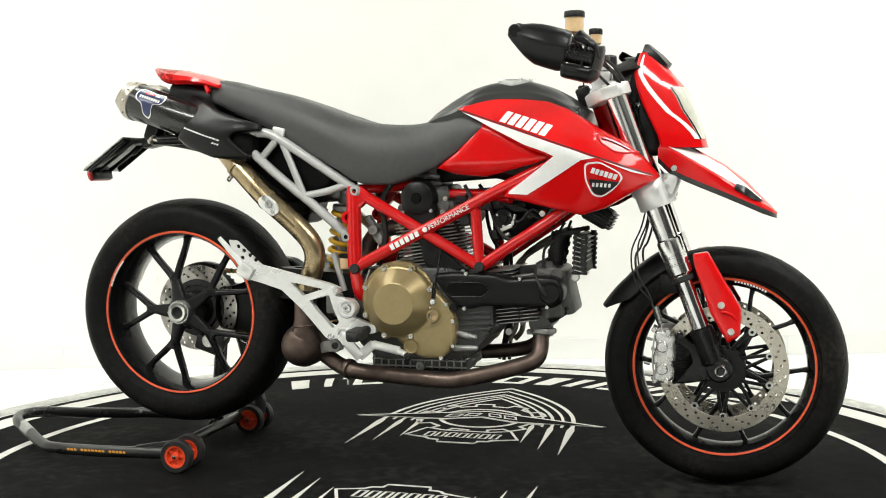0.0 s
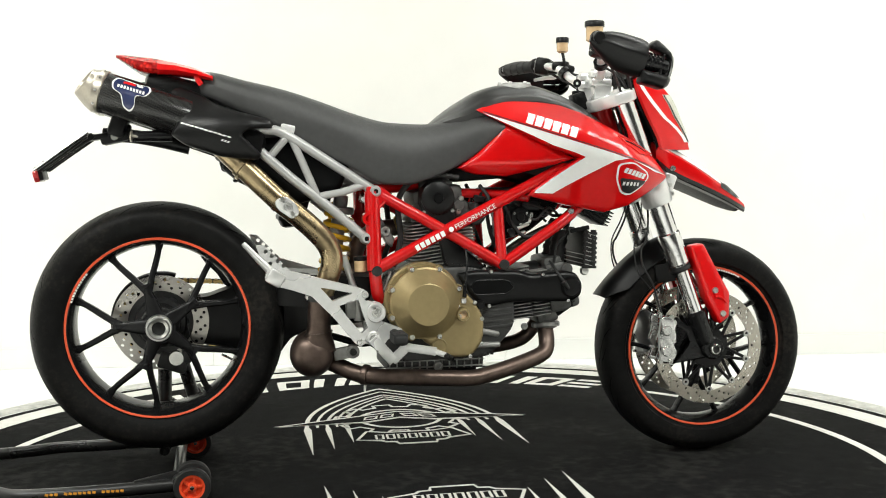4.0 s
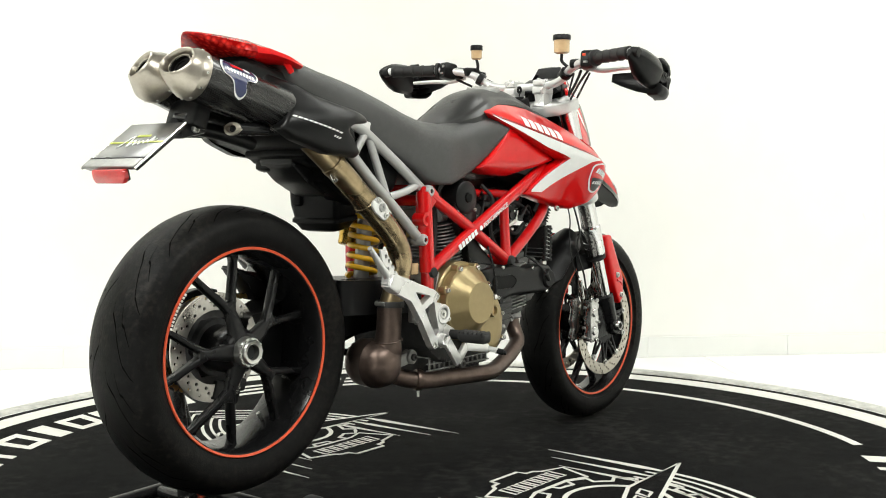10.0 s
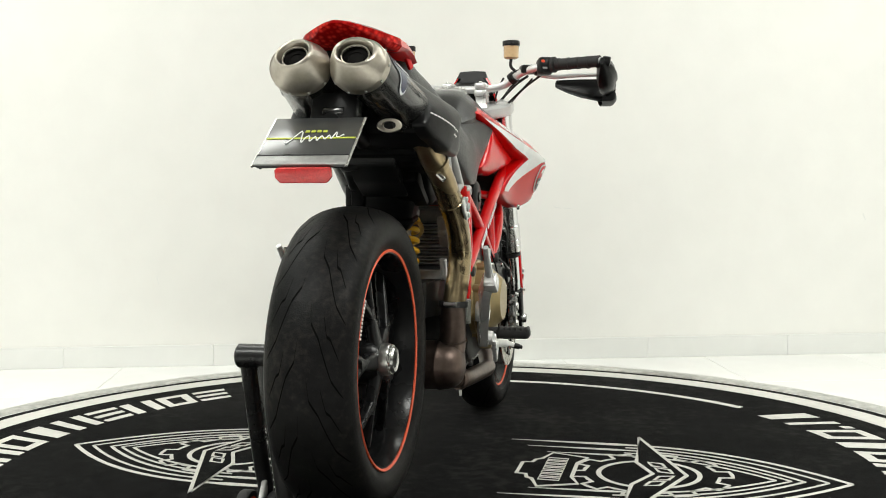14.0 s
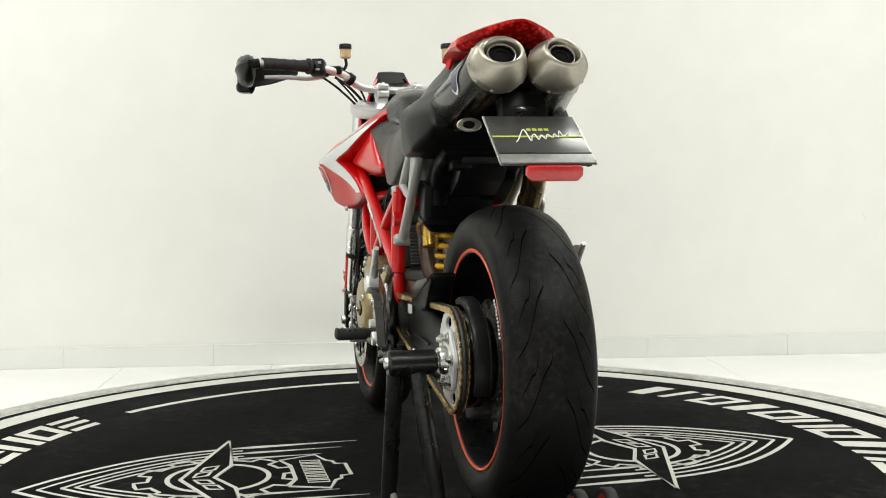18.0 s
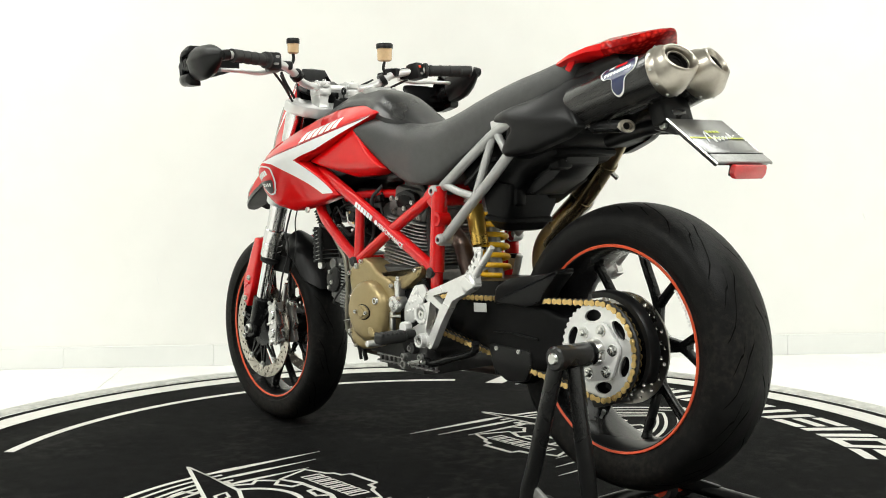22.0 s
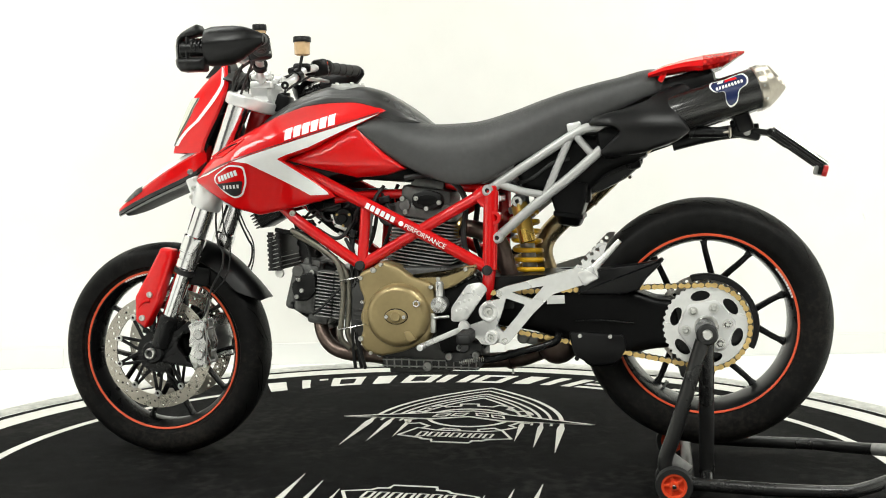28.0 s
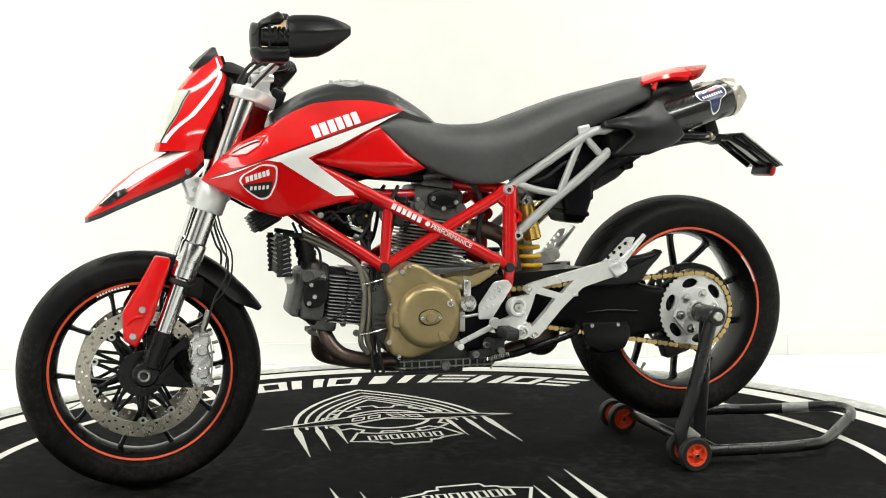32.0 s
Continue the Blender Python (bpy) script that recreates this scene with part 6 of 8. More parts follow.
    part("air_box_half", skin(o, lambda x, z: 0.102 - 0.10 * max(0, 0.78 - z), -1, 0.10, 0.018, 0.014), MATT_BLACK, ab)
    foot = [[Vector((0.80 * x - 0.068, y, z + 0.10 * (x + 0.37))) for x, y in rounded([(x0, y0), (x1, y0), (x1, y1), (x0, y1)], 0.018, 4)] for z, x0, x1, y0, y1 in ((0.745, -0.435, -0.300, -0.060, 0.108), (0.700, -0.428, -0.318, -0.055, 0.110), (0.668, -0.416, -0.330, -0.045, 0.108), (0.664, -0.420, -0.326, -0.049, 0.112), (0.656, -0.420, -0.326, -0.049, 0.112), (0.652, -0.414, -0.332, -0.043, 0.104), (0.636, -0.406, -0.340, -0.030, 0.092), (0.632, -0.396, -0.350, -0.015, 0.078))]
    part("air_box_foot", loft(foot), MATT_BLACK, ab, "black moulded lower housing", smooth=35)
    for x, y, z, sx, sy, sz, a in ((-0.42, -0.05, 0.745, 0.12, 0.07, 0.06, 30), (-0.525, 0.055, 0.795, 0.035, 0.05, 0.045, 10), (-0.405, 0.075, 0.715, 0.035, 0.035, 0.05, 0), (-0.33, -0.02, 0.728, 0.12, 0.14, 0.05, 15), (-0.50, 0.0, 0.80, 0.12, 0.20, 0.03, 20), (-0.365, 0.088, 0.752, 0.10, 0.016, 0.05, 32)):
        part("box_lump", block((sx, sy, sz), 0.010, pose(x, y, z, 0, a, 0)), MATT_BLACK, ab)
    part("box_tail", slab(rounded([(-0.38, 0.80), (-0.53, 0.824), (-0.549, 0.812), (-0.546, 0.786), (-0.505, 0.750), (-0.440, 0.716), (-0.37, 0.712)], 0.008), -0.050, 0.058, 0.006), PLASTIC, ab, "angular rear half of the air box")
    for x, y, z in ((-0.392, 0.088, 0.700), (-0.368, 0.094, 0.650), (-0.515, 0.075, 0.776), (-0.33, 0.088, 0.708)):
        part("box_screw", bolt((x, y, z), (0, 1, 0.1), 0.005, 0.005), SATIN_BLACK, ab)
    part("battery_lead", tube([(-0.24, 0.09, 0.74), (-0.28, 0.105, 0.755), (-0.33, 0.108, 0.79), (-0.37, 0.106, 0.80)], 0.005, 8), RUBBER, bike, "black wire")


# ---- frame ----
def build_frame(bike):
    for s in (-1, 1):
        y = s * 0.126
        fr = part("frame_tube", tube([(-0.172, y, 0.525), (0.06, s * 0.130, 0.647), (0.337, s * 0.128, 0.788), (0.46, s * 0.06, 0.85)], 0.0155, 16, 6), FRAME_RED, bike, "red steel trellis frame tube")
        T = lambda pts, r=0.0145: part("frame_tube", tube(pts, r, 14, 4), FRAME_RED, bike, "red steel trellis frame tube")
        T([(-0.168, s * 0.118, 0.722), (0.0, s * 0.126, 0.626), (0.158, y, 0.533)])
        T([(-0.176, s * 0.120, 0.722), (-0.174, s * 0.124, 0.62), (-0.172, y, 0.525)], 0.019)
        T([(-0.172, y, 0.525), (-0.165, s * 0.12, 0.47), (-0.155, s * 0.11, 0.445)], 0.016)
        T([(0.146, y, 0.690), (0.152, y, 0.61), (0.158, y, 0.533)], 0.0135)
        T([(0.160, y, 0.533), (0.25, s * 0.128, 0.594), (0.345, s * 0.115, 0.658), (0.45, s * 0.07, 0.745)])
        T([(0.03, s * 0.055, 0.715), (0.15, s * 0.072, 0.712), (0.235, s * 0.110, 0.702)], 0.012)
        T([(-0.168, s * 0.105, 0.728), (-0.10, s * 0.060, 0.730), (-0.04, s * 0.035, 0.740)], 0.012)
        part("frame_gusset", slab(rounded([(-0.190, 0.735), (-0.150, 0.735), (-0.125, 0.712), (-0.155, 0.680), (-0.192, 0.66)], 0.006), s * 0.105, s * 0.132, 0.004), FRAME_RED, bike, "red frame gusset")
        for x, z in ((0.160, 0.533), (-0.168, 0.524)):
            part("frame_plug", spin_y([(0, s * 0.008), (0.0105, s * 0.008), (0.0130, s * 0.005), (0.0130, -s * 0.02)], 24, Matrix.Translation((x, s * 0.140, z))), RUBBER, bike, "black rubber frame plug")
        part("frame_eye", spin_y([(0.009, -0.018), (0.017, -0.018), (0.017, 0.018), (0.009, 0.018)], 24, Matrix.Translation((-0.185, s * 0.122, 0.655)), closed=True), FRAME_RED, bike)
        # word on the long tube: plain bars for the mark, letters for the word
        a, b = Vector((-0.065, 0, 0.581)), Vector((0.140, 0, 0.687))
        u = (b - a).normalized()
        for i in range(6):
            q = a + u * (0.0145 * i) if s < 0 else b - u * (0.004 + 0.0145 * i)
            bar = block((0.0105, 0.0012, 0.0145), 0, Matrix.Translation((q.x, s * (0.1465 if s < 0 else 0.1475), q.z)) @ pose(0, 0, 0, 0, -27.2, 0))
            part("word_bar", bar, WHITE, fr, smooth=0)
        q = a + u * 0.097 if s < 0 else b - u * 0.101
        part("word_dot", spin_y([(0, 0), (0.0065, 0)], 20, Matrix.Translation((q.x, s * 0.1475, q.z))), WHITE, fr, smooth=0)
        cu = bpy.data.curves.new("word", "FONT")
        cu.body = "PERFORMANCE"
        cu.size, cu.extrude = 0.0178, 0.0004
        tmp = bpy.data.objects.new("word", cu)
        me = bpy.data.meshes.new_from_object(tmp)
        bpy.data.objects.remove(tmp)
        me.materials.clear()
        me.materials.append(WHITE)
        span = max(v.co.x for v in me.vertices)
        k = 0.118 / span
        if s < 0:
            st = a + u * 0.107
            m = Matrix.Translation((st.x, -0.1485, st.z)) @ pose(0, 0, 0, 0, -27.2, 0) @ pose(0, 0, 0, 90, 0, 0) @ Matrix.Translation((0, -0.006, 0)) @ Matrix.Diagonal((k, 1, 1, 1))
        else:
            st = b - u * 0.111
            m = Matrix.Translation((st.x, 0.1485, st.z)) @ pose(0, 0, 0, 0, -27.2, 0) @ pose(0, 0, 0, 90, 0, 180) @ Matrix.Translation((0, -0.006, 0)) @ Matrix.Diagonal((k, 1, 1, 1))
        share("word_letters", me, fr, "white printed word on the tube", m)
        # silver rear subframe
        S = lambda pts, r=0.0122: part("subframe_tube", tube(pts, r, 14, 5), SUB_GREY, bike, "silver rear subframe tube")
        S([(-0.50, s * 0.128, 0.868), (-0.43, s * 0.122, 0.876), (-0.385, s * 0.120, 0.862), (-0.28, s * 0.118, 0.796), (-0.168, s * 0.113, 0.723)])
        S([(-0.50, s * 0.130, 0.868), (-0.376, s * 0.124, 0.758), (-0.29, s * 0.120, 0.690), (-0.192, s * 0.118, 0.606)])
        S([(-0.385, s * 0.120, 0.858), (-0.425, s * 0.125, 0.812)], 0.0095)
        S([(-0.372, s * 0.119, 0.852), (-0.345, s * 0.120, 0.790), (-0.312, s * 0.121, 0.712)], 0.0095)
        S([(-0.305, s * 0.121, 0.712), (-0.25, s * 0.119, 0.722), (-0.198, s * 0.116, 0.738)], 0.0095)
        part("subframe_tab", block((0.035, 0.02, 0.022), 0.004, pose(-0.382, s * 0.112, 0.878, 0, 12, 0)), ALU, bike, "silver mounting tab")
        for x, z in ((-0.168, 0.723), (-0.192, 0.605)):
            part("subframe_end", spin_y([(0, s * 0.012), (0.006, s * 0.012), (0.006, s * 0.016), (0.010, s * 0.016), (0.0135, s * 0.012), (0.0148, s * 0.006), (0.0148, -s * 0.022)], 24, Matrix.Translation((x, s * 0.124, z))), SUB_GREY, bike, "bolted subframe end")
            part("subframe_bolt", spin_y([(0, s * 0.013), (0.0058, s * 0.013), (0.0058, s * 0.010)], 12, Matrix.Translation((x, s * 0.124, z))), SATIN_BLACK, bike)
    for x, z in ((0.158, 0.533), (-0.17, 0.70)):
        part("frame_cross_tube", rod((x, -0.12, z), (x, 0.12, z), 0.014), FRAME_RED, bike, "red frame cross tube")


# ---- engine ----
def fins(parent, c, axis, n, pitch, sx, sy):
    """Cooling fins round a cylinder along an axis in the x-z plane, each a part."""
    ang = math.degrees(math.atan2(axis[0], axis[1]))
    me = None
    for k in range(n):
        m = Matrix.Translation((c[0] + axis[0] * pitch * k, 0, c[1] + axis[1] * pitch * k)) @ pose(0, 0, 0, 0, ang, 0)
        if me is None:
            me = part("fin", slab(rounded([(-sx / 2, -sy / 2), (sx / 2, -sy / 2), (sx / 2, sy / 2), (-sx / 2, sy / 2)], 0.035, 5), -0.0016, 0.0016, 0.0007, 1), FIN, parent, m=m @ pose(0, 0, 0, 90, 0, 0)).data
        else:
            share("fin", me, parent, m=m @ pose(0, 0, 0, 90, 0, 0))


def build_engine(bike):
    case = rounded([(-0.185, 0.44), (-0.155, 0.51), (-0.06, 0.53), (0.08, 0.53), (0.192, 0.49), (0.192, 0.37), (0.125, 0.295), (-0.11, 0.288), (-0.17, 0.33)], 0.02)
    part("crankcase", slab(case, -0.125, 0.125, 0.012), CASE_GREY, bike, "dark cast crankcase")
    for k in range(5):
        part("case_rib", block((0.005, 0.262, 0.05), 0.001, pose(-0.16 + 0.02 * k, 0, 0.498, 0, 20, 0), 1), CAST, bike, "cast crankcase rib")
    for k in range(4):
        part("case_rib", block((0.10, 0.256, 0.006), 0.001, pose(0.135, 0, 0.372 + 0.014 * k, 0, -5, 0), 1), DARK_CAST, bike, "cast crankcase rib")
    # rear cylinder stands with a slight lean, front one lies ahead
    ax = (-math.sin(radians(8)), math.cos(radians(8)))
    cyl = part("rear_cylinder", rod((0.028, 0, 0.50), (0.006, 0, 0.67), 0.074, seg=32), DARK_CAST, bike, "finned rear cylinder")
    fins(cyl, (0.024, 0.512), ax, 16, 0.0089, 0.176, 0.192)
    head = part("rear_cylinder_head", merge(block((0.160, 0.165, 0.040), 0.012, pose(0.004, 0, 0.668, 0, -8, 0)), block((0.135, 0.150, 0.050), 0.014, pose(0.002, 0, 0.706, 0, -8, 0)), block((0.09, 0.12, 0.03), 0.010, pose(0.0, 0, 0.738, 0, -8, 0)), rod((0.055, -0.088, 0.685), (0.055, 0.088, 0.685), 0.016), rod((-0.055, -0.086, 0.675), (-0.055, 0.086, 0.675), 0.014)), HEAD_CAST, bike, "grey cast rear cylinder head")
    part("valve_cover", slab(rounded([(0.034, 0.714), (-0.005, 0.726), (-0.046, 0.714), (-0.049, 0.684), (-0.005, 0.670), (0.033, 0.682)], 0.012), 0.075, 0.096, 0.005), PLASTIC, head, "black valve cover")
    part("valve_cover_rib", slab(rounded([(0.022, 0.706), (-0.005, 0.714), (-0.034, 0.706), (-0.036, 0.690), (-0.005, 0.682), (0.022, 0.690)], 0.008), 0.094, 0.099, 0.002), MATT_BLACK, head)
    for x, z in ((0.022, 0.703), (-0.038, 0.692), (-0.005, 0.677)):
        part("cover_bolt", bolt((x, 0.095, z), (0, 1, 0), 0.0065, 0.006), STEEL, head)
    for x, z in ((0.052, 0.668), (-0.052, 0.654), (0.060, 0.702)):
        for s in (-1, 1):
            part("head_nut", bolt((x, s * 0.083, z), (0, s, 0), 0.007, 0.008), STEEL, head)
    part("exhaust_port", spin_y([(0.020, 0), (0.030, 0.001), (0.030, 0.010), (0.024, 0.013)], 28, along((-0.078, 0.03, 0.628), (-0.12, 0.04, 0.612))), CHAIN_GOLD, bike, "brass exhaust port ring")
    up_belt = rounded([(-0.052, 0.70), (-0.046, 0.66), (-0.030, 0.62), (0.000, 0.588), (0.008, 0.540), (0.034, 0.508), (0.128, 0.515), (0.090, 0.552), (0.046, 0.584), (0.044, 0.64), (0.036, 0.70)], 0.012)
    ub = part("belt_wheel_cover", merge(spin_y([(0, -0.022), (0.034, -0.022), (0.0425, -0.016), (0.0445, 0.0), (0.0445, 0.03)], 40, Matrix.Translation((-0.007, -0.105, 0.704))), slab(up_belt, -0.118, -0.085, 0.007)), PLASTIC, bike, "black rear belt cover")
    part("cover_boss", spin_y([(0, -0.004), (0.012, -0.004), (0.014, 0.0), (0.014, 0.01)], 24, Matrix.Translation((-0.007, -0.127, 0.704))), MATT_BLACK, ub)
    for x, z in ((0.030, 0.672), (-0.044, 0.668), (0.112, 0.520)):
        part("cover_bolt", bolt((x, -0.117, z), (0, -1, 0), 0.005, 0.006), STEEL, ub)
    # front cylinder: level fins in two banks
    front = part("front_cylinder", rod((0.14, 0, 0.445), (0.30, 0, 0.465), 0.068, seg=32), DARK_CAST, bike, "finned front cylinder")
    ff = None
    for k in range(2, 18):
        for x, sx in ((0.216, 0.072), (0.278, 0.044)):
            if x > 0.25 and k > 15:
                continue
            m = pose(x - 0.0008 * k, 0, 0.370 + 0.0088 * k + (x - 0.216) * 0.12, 0, -7, 0) @ Matrix.Diagonal((sx / 0.072, 1, 1, 1))
            ff = part("fin", block((0.072, 0.188, 0.0031), 0.0008, None, 1), FIN, front, m=m).data if ff is None else share("fin", ff, front, m=m).data
    fh = part("front_cylinder_head", merge(block((0.062, 0.155, 0.135), 0.015, pose(0.325, 0, 0.465, 0, -8, 0)), block((0.035, 0.13, 0.11), 0.012, pose(0.362, 0, 0.462, 0, -14, 0)), block((0.05, 0.14, 0.04), 0.010, pose(0.312, 0, 0.525, 0, -8, 0)), block((0.06, 0.13, 0.045), 0.01, pose(0.298, 0, 0.392, 0, -8, 0)), rod((0.345, -0.085, 0.512), (0.345, 0.085, 0.512), 0.016)), HEAD_CAST, bike, "grey cast front cylinder head")
    part("valve_cover", slab(rounded([(0.361, 0.478), (0.344, 0.497), (0.316, 0.510), (0.291, 0.503), (0.296, 0.456), (0.317, 0.434), (0.352, 0.434)], 0.010), 0.075, 0.097, 0.005), PLASTIC, fh, "black valve cover")
    for x, z in ((0.338, 0.492), (0.330, 0.462), (0.344, 0.446)):
        part("cover_bolt", bolt((x, 0.096, z), (0, 1, 0), 0.0062, 0.006), STEEL, fh)
    part("lower_valve_cover", block((0.075, 0.13, 0.026), 0.009, pose(0.348, 0, 0.412, 0, -33, 0)), PLASTIC, fh, "black lower valve cover")
    for s in (-1, 1):
        part("head_nut", bolt((0.306, s * 0.078, 0.509), (0, s, 0), 0.008, 0.008), STEEL, fh)
        part("head_nut", bolt((0.225, s * 0.092, 0.366), (0, s, 0), 0.009, 0.006), CAST, fh)
        part("intake_boot", spin_y([(0, 0)] + [(0.0225 - 0.003 * (k // 2 % 2), 0.0115 * ((k + 1) // 2)) for k in range(14)] + [(0, 0.08)], 24, along((0.330, s * 0.030, 0.535), (0.343, s * 0.030, 0.60))), RUBBER, bike, "ribbed black intake boot")
    # belt cover on the right
    bc = rounded([(0.036, 0.513), (0.091, 0.520), (0.200, 0.516), (0.232, 0.505), (0.322, 0.512), (0.354, 0.507), (0.371, 0.478), (0.368, 0.449), (0.345, 0.432), (0.168, 0.434), (0.129, 0.425), (0.097, 0.429), (0.055, 0.480)], 0.012)
    belt = part("belt_cover", skin(bc, lambda x, z: 0.140, -1, 0.05, 0.012, 0.014), PLASTIC, bike, "long matt black belt cover")
    badge = rounded([(0.072, 0.474), (0.082, 0.494), (0.165, 0.494), (0.188, 0.476), (0.165, 0.458), (0.082, 0.458)], 0.012)
    part("belt_badge", skin(badge, lambda x, z: 0.1412, -1, 0.001, 0.0, 0.02), MATT_BLACK, belt, "raised panel on the belt cover")
    part("badge_line", tube([(x, -0.1415, z) for x, z in badge + badge[:1]], 0.0012, 6, smooth=False), SATIN_BLACK, belt)
    part("belt_cap", spin_y([(0, -0.148), (0.022, -0.148), (0.027, -0.142), (0.028, -0.13)], 32, Matrix.Translation((0.338, 0, 0.470))), PLASTIC, belt)
    part("plug_cap", merge(tube([(0.292, -0.10, 0.535), (0.302, -0.135, 0.510), (0.318, -0.150, 0.482)], 0.0035, 8), rod((0.314, -0.149, 0.486), (0.328, -0.151, 0.466), 0.008, 0.005)), RUBBER, bike, "black spark plug cap")
    for x, z in ((0.262, 0.505), (0.330, 0.436), (0.120, 0.428), (0.125, 0.516)):
        part("cover_bolt", bolt((x, -0.138, z), (0, -1, 0), 0.005, 0.005), STEEL, belt)
    # clutch cover
    cl = part("clutch_cover", spin_y([(0, -0.199), (0.0510, -0.199), (0.0525, -0.1982), (0.0830, -0.163), (0.0860, -0.160), (0.0905, -0.158), (0.0915, -0.152), (0.0915, -0.150), (0.092, -0.12)], 64, Matrix.Translation((-0.048, 0, 0.442))), GOLD, bike, "bronze-gold round clutch cover", smooth=16)
    part("clutch_case", spin_y([(0.080, -0.138), (0.094, -0.138), (0.098, -0.134), (0.099, -0.112)], 64, Matrix.Translation((-0.052, 0, 0.446))), GOLD, cl, "bronze casing behind the clutch cover")
    for k in range(8):
        a = radians(22 + 45 * k)
        q = Vector((-0.048 + 0.092 * math.cos(a), -0.155, 0.442 + 0.092 * math.sin(a)))
        part("bolt_boss", rod((q.x, -0.12, q.z), (q.x, -0.157, q.z), 0.0105, seg=16), GOLD, cl)
        part("cover_bolt", bolt((q.x, -0.156, q.z), (0, -1, 0), 0.0066, 0.008), STEEL, cl)
    lc = rounded([(0.020, 0.500), (0.060, 0.462), (0.088, 0.430), (0.103, 0.395), (0.101, 0.348), (0.082, 0.313), (0.058, 0.300), (0.005, 0.303), (-0.030, 0.330), (-0.055, 0.345), (-0.05, 0.40), (0.01, 0.45)], 0.014)
    gc = part("primary_cover", skin(lc, lambda x, z: 0.158, -1, 0.04, 0.010, 0.013), GOLD, bike, "bronze-gold engine side cover")
    part("oil_sight", merge(spin_y([(0.0105, -0.160), (0.0110, -0.171), (0.0155, -0.171), (0.0175, -0.165), (0.0175, -0.15)], 28, Matrix.Translation((0.046, 0, 0.411)))), GOLD, gc, "round oil sight glass ring")
    part("sight_glass", spin_y([(0, -0.162), (0.011, -0.162), (0.011, -0.158)], 24, Matrix.Translation((0.046, 0, 0.411))), AMBER, gc)
    part("filler_plug", spin_y([(0, -0.157), (0.009, -0.157), (0.011, -0.152), (0.011, -0.13)], 20, Matrix.Translation((0.095, 0, 0.432))), PLASTIC, gc, "black filler plug")
    part("drain_boss", spin_y([(0, -0.160), (0.015, -0.160), (0.0155, -0.1605), (0.019, -0.161), (0.020, -0.156), (0.020, -0.15)], 24, Matrix.Translation((-0.014, 0, 0.332))), GOLD, gc)
    for x, z in ((0.096, 0.398), (0.095, 0.335), (0.065, 0.304), (0.078, 0.440), (0.034, 0.432)):
        part("cover_bolt", bolt((x, -0.154, z), (0, -1, 0), 0.0055, 0.008), STEEL, gc)
    # alternator side
    al = rounded([(0.160, 0.478), (0.160, 0.512), (0.146, 0.522), (0.124, 0.530), (0.099, 0.548), (0.060, 0.534), (0.029, 0.511), (-0.029, 0.490), (-0.034, 0.466), (-0.040, 0.435), (-0.038, 0.380), (-0.018, 0.343), (0.047, 0.316), (0.103, 0.303), (0.146, 0.315), (0.161, 0.342), (0.150, 0.372), (0.158, 0.404), (0.150, 0.428), (0.148, 0.454)], 0.009)
    ac = part("alternator_cover", skin(al, lambda x, z: 0.158 + 0.006 * math.exp(-((x - 0.055) / 0.07) ** 2 - ((z - 0.41) / 0.08) ** 2), 1, 0.05, 0.010, 0.012), GOLD, bike, "bronze-gold alternator cover")
    part("alternator_drum", spin_y([(0, 0.186), (0.063, 0.186), (0.067, 0.1848), (0.074, 0.1805), (0.0785, 0.174), (0.081, 0.165), (0.082, 0.150)], 64, Matrix.Translation((0.055, 0, 0.411))), GOLD, ac, smooth=30)
    part("cover_step", slab(rounded([(0.146, 0.425), (0.115, 0.425), (0.112, 0.385), (0.146, 0.385)], 0.006), 0.150, 0.172, 0.004), GOLD, ac)
    part("cover_notch", slab(rounded([(0.036, 0.372), (0.018, 0.374), (0.004, 0.352), (0.022, 0.346), (0.034, 0.354)], 0.005), 0.178, 0.1885, 0.002), GOLD, ac)
    # A slightly larger black plate paints in the shade round the lid.
    part("lid_shadow", slab(rounded([(0.086, 0.418), (0.068, 0.430), (0.044, 0.430), (0.026, 0.418), (0.026, 0.402), (0.044, 0.390), (0.068, 0.390), (0.086, 0.402)], 0.008), 0.185, 0.1885, 0.001), SATIN_BLACK, ac, "black plate that paints the shade round the lid")
    part("drum_lid", merge(slab(rounded([(0.084, 0.417), (0.067, 0.428), (0.045, 0.428), (0.028, 0.417), (0.028, 0.403), (0.045, 0.392), (0.067, 0.392), (0.084, 0.403)], 0.008), 0.186, 0.1925, 0.002), spin_y([(0, 0.195), (0.011, 0.195), (0.0135, 0.192), (0.014, 0.188)], 32, Matrix.Translation((0.056, 0, 0.410)))), GOLD, ac)
    for x, z, y, r in ((0.034, 0.410, 0.192, 0.0055), (0.079, 0.410, 0.192, 0.0055), (0.004, 0.443, 0.183, 0.010), (0.120, 0.524, 0.158, 0.008), (0.100, 0.538, 0.158, 0.006), (0.154, 0.503, 0.156, 0.006), (0.150, 0.442, 0.156, 0.005), (0.155, 0.348, 0.156, 0.007), (0.130, 0.312, 0.156, 0.005), (-0.033, 0.400, 0.156, 0.005), (-0.028, 0.482, 0.156, 0.006)):
        part("cover_bolt", bolt((x, y, z), (0, 1, 0), r, 0.007), STEEL, ac)
    sp = part("sprocket_cover", slab(rounded([(0.028, 0.509), (-0.029, 0.488), (-0.034, 0.468), (-0.080, 0.480), (-0.134, 0.515), (-0.142, 0.538), (-0.110, 0.534), (-0.060, 0.512), (-0.020, 0.513)], 0.007), 0.115, 0.150, 0.006), GOLD, bike, "bronze-gold upper casing")
